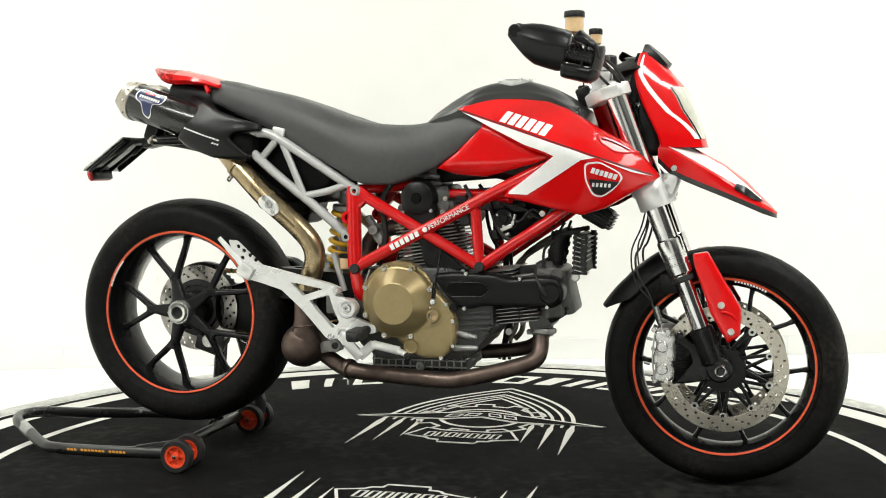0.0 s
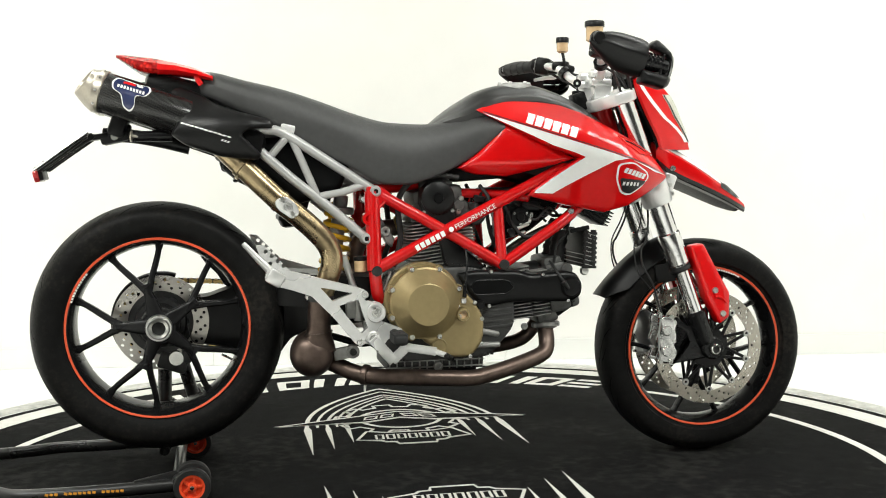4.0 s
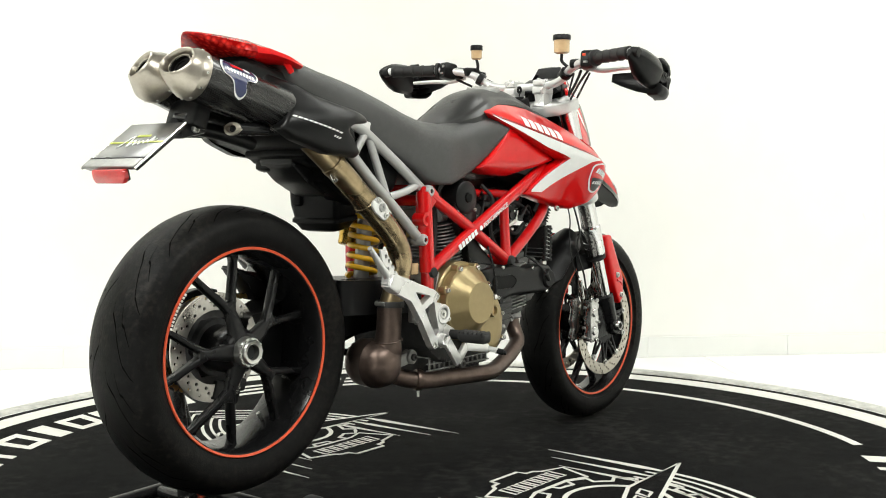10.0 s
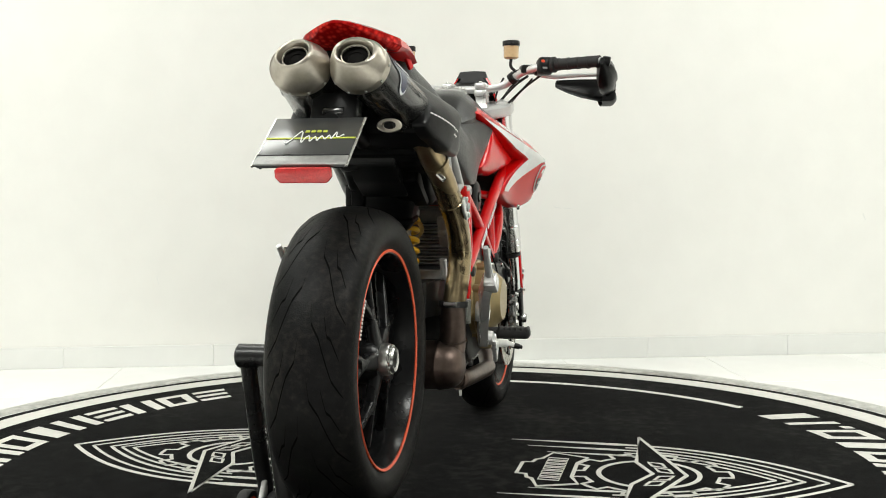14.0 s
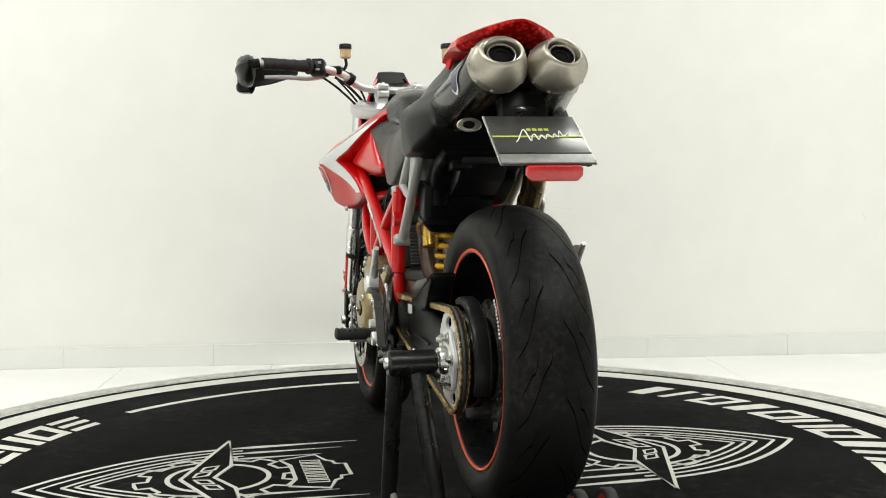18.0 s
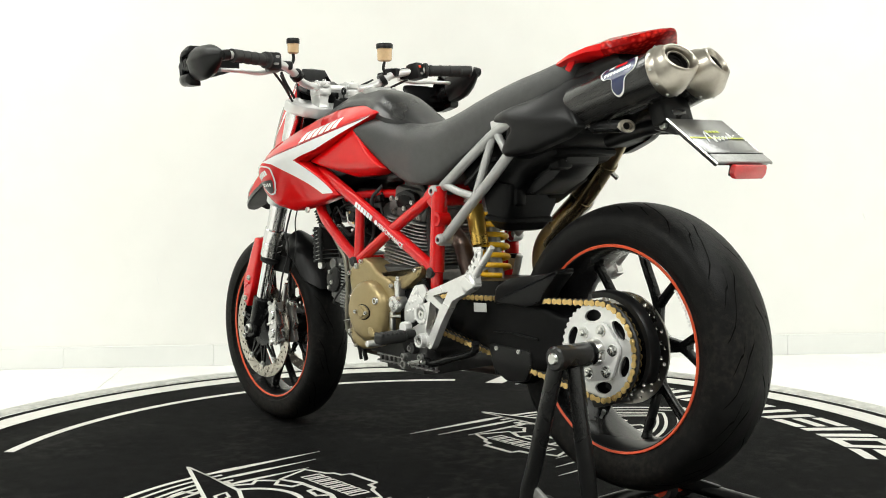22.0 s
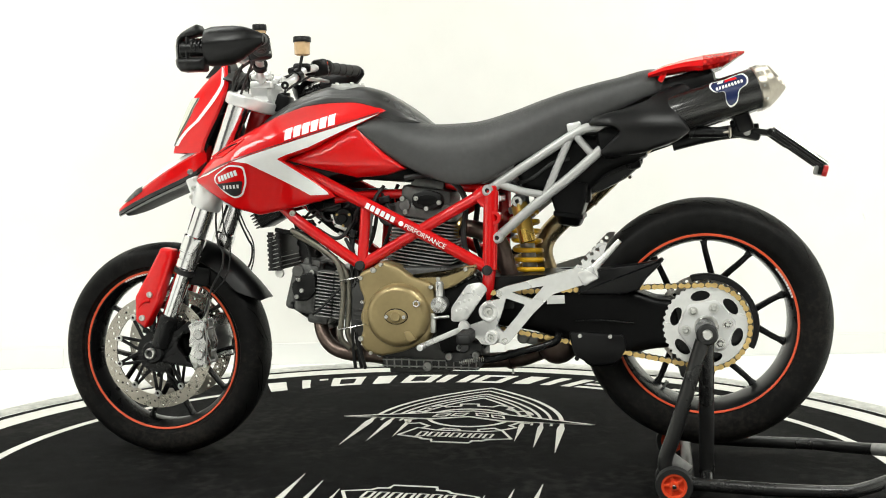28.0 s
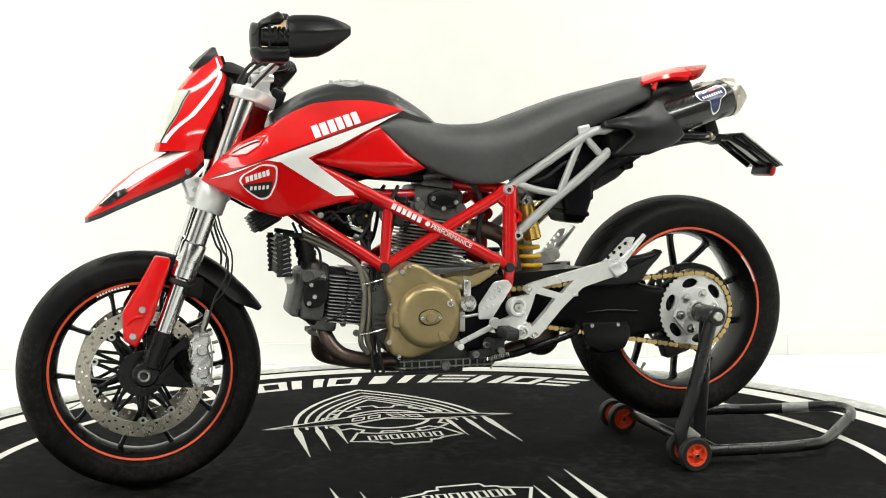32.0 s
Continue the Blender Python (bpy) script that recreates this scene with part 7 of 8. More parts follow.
    for x, z in ((-0.115, 0.527), (-0.045, 0.502)):
        part("cover_bolt", bolt((x, 0.148, z), (0, 1, 0), 0.006, 0.006), STEEL, sp)
    part("gear_housing", merge(slab(rounded([(-0.036, 0.470), (-0.082, 0.478), (-0.140, 0.512), (-0.165, 0.47), (-0.160, 0.33), (-0.05, 0.31), (-0.034, 0.36)], 0.012), 0.11, 0.138, 0.005)), MATT_BLACK, bike, "black sprocket housing")
    part("clutch_slave", merge(spin_y([(0, 0.176), (0.008, 0.176), (0.010, 0.172), (0.020, 0.170), (0.022, 0.164), (0.022, 0.12)], 32, Matrix.Translation((-0.049, 0, 0.438))), block((0.02, 0.03, 0.055), 0.005, Matrix.Translation((-0.049, 0.145, 0.470)))), CALIPER, bike, "silver clutch slave cylinder")
    # sump with ribs; the darker body paints in the shade between them
    sump = part("sump", merge(block((0.255, 0.19, 0.045), 0.008, Matrix.Translation((-0.012, 0, 0.284))), block((0.16, 0.16, 0.02), 0.006, Matrix.Translation((0.02, 0, 0.257)))), CASE_GREY, bike, "ribbed cast sump")
    rib = None
    for k in range(13):
        m = Matrix.Translation((-0.132 + 0.0195 * k, 0, 0.285))
        rib = part("sump_rib", block((0.0035, 0.2, 0.040), 0.001, None, 1), FIN, sump, m=m).data if rib is None else share("sump_rib", rib, sump, m=m).data
    for z in (0.270, 0.287, 0.303):
        part("sump_rail", block((0.252, 0.203, 0.0035), 0.001, Matrix.Translation((-0.012, 0, z)), 1), FIN, sump)
    for s in (-1, 1):
        part("sump_plug", bolt((-0.006, s * 0.098, 0.272), (0, s, 0), 0.013, 0.01), CAST, sump)
        part("sump_bolt", bolt((0.118, s * 0.10, 0.302), (0, s, 0), 0.009, 0.012), STEEL, sump)
    part("oil_stub", rod((0.085, -0.125, 0.366), (0.150, -0.125, 0.352), 0.0095, 0.007, bev=0.4), CAST, bike, "grey oil pipe stub")
    part("oil_stub", rod((0.085, -0.125, 0.325), (0.152, -0.125, 0.326), 0.0085, 0.007, bev=0.4), CAST, bike, "grey oil pipe stub")
    part("oil_pipe", tube([(0.356, 0.095, 0.621), (0.311, 0.105, 0.600), (0.262, 0.118, 0.571), (0.224, 0.124, 0.538), (0.210, 0.126, 0.478), (0.213, 0.126, 0.41), (0.219, 0.122, 0.347), (0.199, 0.112, 0.316)], 0.0072, 12), OIL_PIPE, bike, "dull metal oil pipe")
    part("oil_pipe", tube([(0.362, 0.080, 0.612), (0.300, 0.095, 0.585), (0.243, 0.110, 0.552), (0.208, 0.116, 0.520), (0.197, 0.118, 0.477), (0.198, 0.118, 0.41), (0.202, 0.114, 0.355), (0.185, 0.105, 0.312)], 0.0072, 12), OIL_PIPE, bike, "dull metal oil pipe")
    for x0, z0, x1, z1 in ((0.158, 0.505, 0.215, 0.492), (0.155, 0.380, 0.222, 0.366)):
        part("pipe_clip", tube([(x0, 0.130, z0), ((x0 + x1) / 2, 0.138, (z0 + z1) / 2), (x1, 0.132, z1)], 0.0016, 6), STEEL, bike, "thin steel wire clip")
    for k, (x, y) in enumerate(((0.186, 0.112), (0.178, 0.104), (0.170, 0.116))):
        part("hose", tube([(0.19 + 0.01 * k, y - 0.02, 0.60), (x + 0.004, y, 0.53), (x, y + 0.004, 0.44), (x + 0.003, y, 0.34), (x - 0.006 * k, y - 0.01, 0.262)], 0.0048, 8), RUBBER, bike, "black hose down the engine's front")
    oc = part("oil_cooler", block((0.018, 0.19, 0.10), 0.005, pose(0.401, 0, 0.563, 0, -6, 0)), RUBBER, bike, "black finned oil cooler")
    rib = None
    for k in range(8):
        m = pose(0.400 + 0.001 * k, 0, 0.523 + 0.0115 * k, 0, 16, 0)
        rib = part("cooler_fin", block((0.022, 0.200, 0.0022), 0.0005, None, 1), FIN, oc, m=m).data if rib is None else share("cooler_fin", rib, oc, m=m).data
    for s in (-1, 1):
        for x, r in ((0.392, 0.0085), (0.412, 0.0105)):
            part("cooler_side_tube", spin_y([(0, 0)] + [(r - 0.003 * (k // 2 % 2), 0.0063 * ((k + 1) // 2) * 1.0) for k in range(32)] + [(0, 0.1)], 16, along((x, s * 0.092, 0.514), (x + 0.006, s * 0.092, 0.7))), RUBBER, oc, "ribbed black cooler edge")
        part("cooler_knob", spin_y([(0, -0.006), (0.009, -0.005), (0.012, 0.0), (0.011, 0.008), (0, 0.010)], 20, Matrix.Translation((0.392, s * 0.088, 0.507))), STEEL, oc, "bright round cooler mount")
        part("cooler_bracket", beam((0.352, s * 0.088, 0.612), (0.405, s * 0.088, 0.622), 0.006, 0.012), PLASTIC, oc)
    # throttle bodies and plumbing inside the frame
    part("throttle_body", merge(rod((0.10, -0.07, 0.66), (0.10, 0.07, 0.66), 0.030), rod((0.215, -0.080, 0.651), (0.215, 0.080, 0.651), 0.030), block((0.125, 0.14, 0.056), 0.012, Matrix.Translation((0.190, 0, 0.700)))), DARK_CAST, bike, "dark throttle bodies")
    # Black blocks added only to fill the dark bay behind the tubes.
    part("bay_filler", merge(block((0.22, 0.15, 0.048), 0.014, pose(0.14, 0, 0.774, 0, -4, 0)), slab(rounded([(0.178, 0.590), (0.172, 0.70), (0.34, 0.705), (0.322, 0.668), (0.25, 0.612)], 0.012), -0.060, 0.060, 0.008)), MATT_BLACK, bike, "added black blocks that fill the dark bay in the frame")
    for s in (-1, 1):
        coil = part("throttle_sensor", merge(spin_y([(0, s * 0.014), (0.010, s * 0.014), (0.012, s * 0.010), (0.024, s * 0.010), (0.027, s * 0.004), (0.028, -s * 0.02)], 28, Matrix.Translation((0.214, s * 0.092, 0.652))), block((0.05, 0.02, 0.03), 0.006, Matrix.Translation((0.245, s * 0.085, 0.682)))), PLASTIC, bike, "black throttle sensor")
        for k in range(3):
            a = radians(30 + 120 * k)
            part("sensor_screw", bolt((0.214 + 0.019 * math.cos(a), s * 0.101, 0.652 + 0.019 * math.sin(a)), (0, s, 0), 0.0038, 0.003), CHAIN_GOLD if s > 0 else STEEL, coil)
        part("throttle_link", merge(beam((0.205, s * 0.100, 0.622), (0.236, s * 0.104, 0.636), 0.004, 0.010), beam((0.236, s * 0.104, 0.636), (0.244, s * 0.104, 0.664), 0.004, 0.008), rod((0.208, s * 0.095, 0.606), (0.228, s * 0.098, 0.614), 0.005)), STEEL, bike, "bright throttle link")
        for pts, r in (([(0.20, 0.09, 0.69), (0.25, 0.105, 0.645), (0.29, 0.105, 0.675), (0.34, 0.09, 0.63)], 0.0035), ([(0.05, 0.10, 0.755), (0.0, 0.10, 0.762), (-0.06, 0.10, 0.755), (-0.105, 0.095, 0.70), (-0.10, 0.09, 0.60), (-0.12, 0.09, 0.53)], 0.0075), ([(0.17, 0.085, 0.70), (0.20, 0.098, 0.625), (0.235, 0.10, 0.60), (0.29, 0.09, 0.625)], 0.005), ([(0.12, 0.07, 0.72), (0.10, 0.095, 0.69), (0.085, 0.098, 0.655), (0.095, 0.09, 0.62)], 0.004), ([(0.11, 0.08, 0.735), (0.13, 0.1, 0.70), (0.125, 0.1, 0.66), (0.14, 0.09, 0.60), (0.16, 0.1, 0.56)], 0.005), ([(0.33, 0.08, 0.655), (0.30, 0.1, 0.655), (0.27, 0.1, 0.675), (0.22, 0.1, 0.69)], 0.004), ([(0.36, 0.06, 0.64), (0.34, 0.08, 0.60), (0.315, 0.085, 0.575), (0.31, 0.08, 0.53)], 0.0035)):
            part("wire", tube([(x, s * y, z) for x, y, z in pts], r, 8), RUBBER, bike, "black wire")
        for x, z, sx, sz, a in ((0.275, 0.66, 0.022, 0.014, 20), (0.19, 0.612, 0.016, 0.024, -15), (0.105, 0.70, 0.03, 0.018, 10), (0.30, 0.638, 0.014, 0.02, 35)):
            part("connector", block((sx, 0.018, sz), 0.003, pose(x, s * 0.095, z, 0, a, 0)), SATIN_BLACK, bike, "black plug connector")
    lead = part("plug_lead", merge(tube([(0.060, -0.138, 0.575), (0.058, -0.156, 0.530), (0.052, -0.168, 0.485), (0.049, -0.170, 0.462)], 0.0026, 8), rod((0.0515, -0.1685, 0.492), (0.0485, -0.170, 0.455), 0.0052)), SATIN_BLACK, bike, "black lead with its plug")
    part("plug_end", block((0.013, 0.014, 0.013), 0.003, Matrix.Translation((0.047, -0.169, 0.446))), WHITE_ALU, lead, "pale plug end")
    part("plug_lead", tube([(0.30, 0.10, 0.40), (0.27, 0.13, 0.42), (0.20, 0.125, 0.49)], 0.003, 8), RUBBER, bike, "thin black lead")
    part("rear_bracket", merge(slab(rounded([(-0.164, 0.655), (-0.150, 0.66), (-0.112, 0.60), (-0.118, 0.578), (-0.135, 0.590)], 0.006), -0.075, -0.05, 0.004), spin_y([(0.004, -0.086), (0.012, -0.086), (0.014, -0.082), (0.014, -0.05)], 24, Matrix.Translation((-0.137, 0, 0.621)))), CAST, bike, "cast bracket behind the cylinder")
    part("regulator", merge(block((0.07, 0.10, 0.05), 0.008, pose(0.44, 0, 0.66, 0, 30, 0)), *[block((0.07, 0.105, 0.003), 0.001, pose(0.44 + 0.004 * k, 0, 0.64 + 0.008 * k, 0, 30, 0), 1) for k in range(5)]), PLASTIC, bike)


# ---- exhaust ----
def build_exhaust(bike):
    part("header_pipe", tube([(0.302, -0.028, 0.400), (0.298, -0.040, 0.355), (0.298, -0.052, 0.322), (0.291, -0.066, 0.298), (0.266, -0.078, 0.283), (0.190, -0.104, 0.263), (0.105, -0.127, 0.246), (0.070, -0.133, 0.243), (0.020, -0.133, 0.245), (-0.100, -0.126, 0.251), (-0.175, -0.120, 0.256), (-0.225, -0.098, 0.264), (-0.285, -0.068, 0.290)], 0.0212, 20), PIPE_DARK, bike, "brown scorched exhaust header")
    part("header_collar", spin_y([(0.021, -0.008), (0.0255, -0.008), (0.0265, -0.005), (0.0265, 0.005), (0.0255, 0.008), (0.021, 0.008)], 32, along((-0.196, -0.113, 0.259), (-0.225, -0.098, 0.264)), closed=True), PIPE_DARK, bike, "pipe collar at the collector")
    part("collar_screw", rod((-0.198, -0.116, 0.236), (-0.199, -0.116, 0.218), 0.0032), STEEL, bike, "short collar screw")
    part("header_flange", merge(spin_y([(0.020, 0), (0.029, 0), (0.031, 0.004), (0.031, 0.012), (0.022, 0.016)], 28, along((0.299, -0.037, 0.366), (0.298, -0.042, 0.342))), beam((0.262, -0.040, 0.360), (0.336, -0.040, 0.364), 0.022, 0.013)), CAST, bike, "exhaust flange with its ears")
    part("header_pipe", tube([(0.305, 0.02, 0.40), (0.292, 0.045, 0.350), (0.262, 0.06, 0.312), (0.21, 0.07, 0.295), (0.12, 0.06, 0.288)], 0.019, 16), PIPE_DARK, bike, "brown scorched exhaust header")
    part("header_pipe", tube([(-0.085, 0.03, 0.626), (-0.135, 0.045, 0.618), (-0.185, 0.055, 0.590), (-0.205, 0.05, 0.53), (-0.225, 0.03, 0.46)], 0.0225, 18), PIPE_DARK, bike, "brown scorched rear header")
    neck = [(0.462, -0.309, -0.124, 0.0300, 0.0300), (0.430, -0.311, -0.124, 0.0292, 0.0300), (0.395, -0.313, -0.123, 0.0290, 0.0310), (0.372, -0.314, -0.121, 0.0315, 0.0330), (0.350, -0.316, -0.117, 0.0400, 0.0350), (0.325, -0.318, -0.112, 0.0480, 0.0360)]
    fine = [tuple(curve(-z, [(-q[0], q[k]) for q in neck]) for k in range(1, 5)) + (z,) for z in (0.462 - 0.137 * k / 18 for k in range(19))]
    bulb = part("collector", loft([[Vector((cx + rx * math.cos(a), cy + ry * math.sin(a), z)) for a in (2 * math.pi * k / 36 for k in range(36))] for cx, cy, rx, ry, z in fine]), PIPE_DARK, bike, "brown scorched pipe end on its drum", smooth=60)
    part("collector_clamp", spin_y([(0.029, -0.006), (0.0335, -0.006), (0.0345, -0.003), (0.0345, 0.005), (0.0335, 0.008), (0.029, 0.008)], 32, along((-0.309, -0.124, 0.458), (-0.307, -0.125, 0.51)), closed=True), DARK_CAST, bulb, "dark clamp band")
    part("clamp_bolt", rod((-0.341, -0.138, 0.462), (-0.341, -0.108, 0.462), 0.005), STEEL, bulb)
    part("collector_drum", spin_y([(0, -0.156), (0.020, -0.154), (0.036, -0.147), (0.046, -0.136), (0.0515, -0.120), (0.0535, -0.104), (0.0555, -0.101), (0.0555, -0.097), (0.054, -0.094), (0.055, -0.070), (0.053, -0.050), (0.046, -0.036), (0.030, -0.027), (0, -0.024)], 56, Matrix.Translation((-0.319, 0, 0.316)) @ pose(0, 0, 0, 0, 0, -6) @ Matrix.Diagonal((1, 1, 1.06, 1))), PIPE_DARK, bulb, "round brown collector drum", smooth=50)
    part("collector_seam", tube([(-0.314 + 0.0335 * math.cos(a), -0.1215 + 0.0345 * math.sin(a), 0.372 + 0.004 * math.cos(a)) for a in (2 * math.pi * k / 24 for k in range(25))], 0.0022, 6, smooth=False), PIPE_DARK, bulb, "weld bead")
    link = part("collector_link", merge(beam((-0.275, -0.108, 0.312), (-0.215, -0.116, 0.324), 0.016, 0.030), rod((-0.229, -0.100, 0.321), (-0.229, -0.128, 0.321), 0.017, seg=28)), CAST, bike, "cast silver exhaust bracket")
    part("link_bolt", bolt((-0.229, -0.128, 0.321), (0, -1, 0), 0.009, 0.006), DARK_CAST, link)
    up = part("up_pipe", tube([(-0.309, -0.124, 0.450), (-0.293, -0.129, 0.500), (-0.279, -0.133, 0.548), (-0.290, -0.136, 0.592), (-0.335, -0.140, 0.642), (-0.41, -0.140, 0.706), (-0.480, -0.130, 0.774), (-0.545, -0.110, 0.838), (-0.60, -0.095, 0.885)], 0.0275, 24), PIPE, bike, "bronze-tinted exhaust up-pipe")
    for a, b in (((-0.40, -0.140, 0.697), (-0.42, -0.140, 0.715)), ((-0.49, -0.129, 0.783), (-0.505, -0.125, 0.797))):
        part("pipe_band", spin_y([(0.0275, 0), (0.0295, 0.001), (0.0295, 0.012), (0.0275, 0.013)], 28, along(a, b)), PIPE, up)
    pl = slab(rounded([(-0.028, -0.012), (-0.022, 0.012), (0.012, 0.014), (0.030, 0.004), (0.026, -0.014), (-0.010, -0.018)], 0.012), -0.004, 0.004, 0.003)
    cov = part("pipe_shield", pl, WHITE_ALU, up, "oval silver heat shield", m=pose(-0.388, -0.171, 0.690, 0, 42, 0) @ Matrix.Diagonal((1.15, 1, 1.25, 1)))
    for x, z in ((-0.018, 0.004), (0.018, -0.005)):
        part("shield_bolt", bolt((x, -0.004, z), (0, -1, 0), 0.005, 0.004), STEEL, cov)
    part("shield_ring", spin_y([(0.003, -0.008), (0.008, -0.008), (0.009, -0.004)], 20), CAST, cov)
    part("pipe_stub", rod((-0.505, -0.130, 0.770), (-0.512, -0.150, 0.752), 0.006), STEEL, up)


# ---- rear suspension and drive ----
def build_rear(bike):
    o = rounded([(-0.165, 0.475), (-0.230, 0.482), (-0.320, 0.478), (-0.405, 0.492), (-0.470, 0.492), (-0.545, 0.470), (-0.585, 0.455), (-0.625, 0.455), (-0.640, 0.395), (-0.625, 0.335), (-0.585, 0.332), (-0.530, 0.322), (-0.495, 0.310), (-0.480, 0.286), (-0.415, 0.284), (-0.372, 0.345), (-0.280, 0.370), (-0.180, 0.380)], 0.018)
    sw = part("swingarm", skin(o, lambda x, z: 0.120 + 0.010 * math.exp(-((x + 0.45) / 0.12) ** 2) - 0.020 * max(0, (x + 0.27) / 0.1) * (x > -0.27), 1, 0.09, 0.018, 0.014), MATT_BLACK, bike, "black single-sided swingarm")
    part("swingarm_back", skin(o, lambda x, z: -0.030 if x > -0.33 else -0.045, -1, 0.02, 0.0, 0.03), PLASTIC, sw)
    top = [(-0.17, -0.100), (-0.300, -0.104), (-0.385, -0.100), (-0.408, -0.088), (-0.410, -0.074), (-0.392, -0.050), (-0.378, -0.020), (-0.376, 0.020), (-0.390, 0.060), (-0.400, 0.095), (-0.17, 0.100)]
    bridge = plate_with_holes(rounded(top, 0.010), [[(-0.352 + 0.026 * math.cos(a), -0.058 + 0.019 * math.sin(a)) for a in (2 * math.pi * k / 24 for k in range(24))]], 0.0, 0.082)
    bmesh.ops.bevel(bridge, geom=[q for q in bridge.edges if len(q.link_faces) == 2 and q.calc_face_angle() > 0.9], offset=0.006, segments=3, affect="EDGES", clamp_overlap=True)
    part("swingarm_bridge", bridge, PLASTIC, sw, "black hollow swingarm body", m=pose(0, 0, 0.412, 90, 0, 0) @ Matrix(((1, 0, 0, 0), (-0.12, 1, 0, 0), (0, 0, -1, 0), (0, 0, 0, 1))))
    part("hub_carrier", spin_y([(0.055, 0.066), (0.092, 0.066), (0.098, 0.072), (0.098, 0.096), (0.092, 0.104), (0.03, 0.108)], 56, Matrix.Translation(RC)), SATIN_BLACK, sw)
    part("warning_label", block((0.044, 0.001, 0.021), 0, pose(-0.338, 0.1315, 0.452, 0, 3, 0)), GREY_LETTER, sw, "silver warning label")
    for x, z in ((-0.40, 0.375), (-0.46, 0.36), (-0.39, 0.305)):
        part("arm_screw", bolt((x, 0.124, z), (0, 1, 0), 0.006, 0.004), SATIN_BLACK, sw)
    g = rounded([(-0.392, 0.466), (-0.398, 0.505), (-0.440, 0.529), (-0.560, 0.545), (-0.600, 0.556), (-0.592, 0.540), (-0.560, 0.508), (-0.540, 0.476), (-0.50, 0.466)], 0.008)
    part("chain_guard", slab(g, 0.085, 0.140, 0.006), PLASTIC, bike, "matt black chain guard")
    flap = rounded([(-0.368, 0.372), (-0.506, 0.368), (-0.512, 0.334), (-0.492, 0.296), (-0.43, 0.289), (-0.384, 0.312)], 0.010)
    fl = part("chain_flap", slab(flap, 0.118, 0.134, 0.005), PLASTIC, bike, "black plastic chain flap")
    for x in (-0.398, -0.472):
        part("flap_screw", bolt((x, 0.134, 0.363), (0, 1, 0), 0.0055, 0.004), STEEL, fl)
    part("hugger_edge", tube([(-0.385, 0.131, 0.398), (-0.45, 0.134, 0.402), (-0.53, 0.130, 0.396)], 0.0025, 6), PLASTIC, sw)
    # sprocket and chain
    teeth = []
    for k in range(42):
        for d, r in ((0.0, 0.1005), (0.25, 0.1045), (0.5, 0.1045), (0.75, 0.1005)):
            a = 2 * math.pi * (k + d) / 42
            teeth.append((r * math.cos(a), r * math.sin(a)))
    slots = [[(r * math.cos(a), r * math.sin(a)) for r, a in [(0.077 + 0.0125 * math.sin(q), k * math.pi / 3 + 0.32 + 0.31 * math.cos(q)) for q in (2 * math.pi * j / 14 for j in range(14))]] for k in range(6)]
    spk = part("sprocket", plate_with_holes(teeth, [circle(0, 0, 0.03, 24)] + slots, 0.118, 0.124), WHITE_ALU, bike, "silver drilled rear sprocket", m=Matrix.Translation(RC))
    star = [(r * math.cos(a), r * math.sin(a)) for k in range(12) for r, a in [((0.071 if k % 2 == 0 else 0.061), 2 * math.pi * k / 12 - 0.18)]]
    part("sprocket_carrier", slab(rounded(star, 0.012), 0.125, 0.134, 0.003), ALU, spk, "silver sprocket carrier")
    for k in range(6):
        a = 2 * math.pi * k / 6 - 0.18
        part("carrier_nut", merge(spin_y([(0, 0.146), (0.005, 0.146), (0.0062, 0.142), (0.0085, 0.141), (0.0095, 0.133)], 6, Matrix.Translation((0.050 * math.cos(a), 0, 0.050 * math.sin(a)))), spin_y([(0, 0.1365), (0.0125, 0.1365), (0.013, 0.133)], 20, Matrix.Translation((0.050 * math.cos(a), 0, 0.050 * math.sin(a))))), STEEL, spk, "steel carrier nut")
    part("carrier_collar", spin_y([(0.018, 0.150), (0.026, 0.150), (0.028, 0.146), (0.030, 0.133)], 36), STEEL, spk)
    rows = []
    for k in range(25):
        a = radians(72 + 134 * k / 24)
        rows.append([Vector((RC.x + r * math.cos(a), y, RC.z + r * math.sin(a))) for r, y in ((0.113, 0.074), (0.124, 0.072), (0.1275, 0.076), (0.1275, 0.098), (0.124, 0.104), (0.113, 0.104))])
    part("sprocket_guard", loft(rows), PLASTIC, bike, "curved black guard behind the sprocket")
    # chain way: upper run, round the sprocket, lower run
    Rr = 0.1035
    fs, fr = Vector((-0.150, 0.425)), 0.040
    c = Vector((RC.x, RC.z))
    pts = []
    a_up, a_dn = radians(97), radians(263)
    p_up = c + Vector((math.cos(a_up), math.sin(a_up))) * Rr
    p_dn = c + Vector((math.cos(a_dn), math.sin(a_dn))) * Rr
    q_up, q_dn = fs + Vector((0, fr)), fs - Vector((0, fr))
    way = [q_up + (p_up - q_up) * k / 40 for k in range(40)] + [c + Vector((math.cos(a), math.sin(a))) * Rr for a in (a_up + (a_dn - a_up) * k / 30 for k in range(31))] + [p_dn + (q_dn - p_dn) * k / 40 for k in range(1, 41)]
    leng = [0.0]
    for a, b in zip(way, way[1:]):
        leng.append(leng[-1] + (b - a).length)
    at = lambda d: Vector((np.interp(d, leng, [p.x for p in way]), np.interp(d, leng, [p.y for p in way])))
    ch = part("chain", tube([(p.x, 0.121, p.y) for p in way[::2]], 0.0064, 8, smooth=False), DARK_CAST, bike, "gold drive chain")
    pitch = 0.0159
    link = {}
    n = int(leng[-1] / pitch)
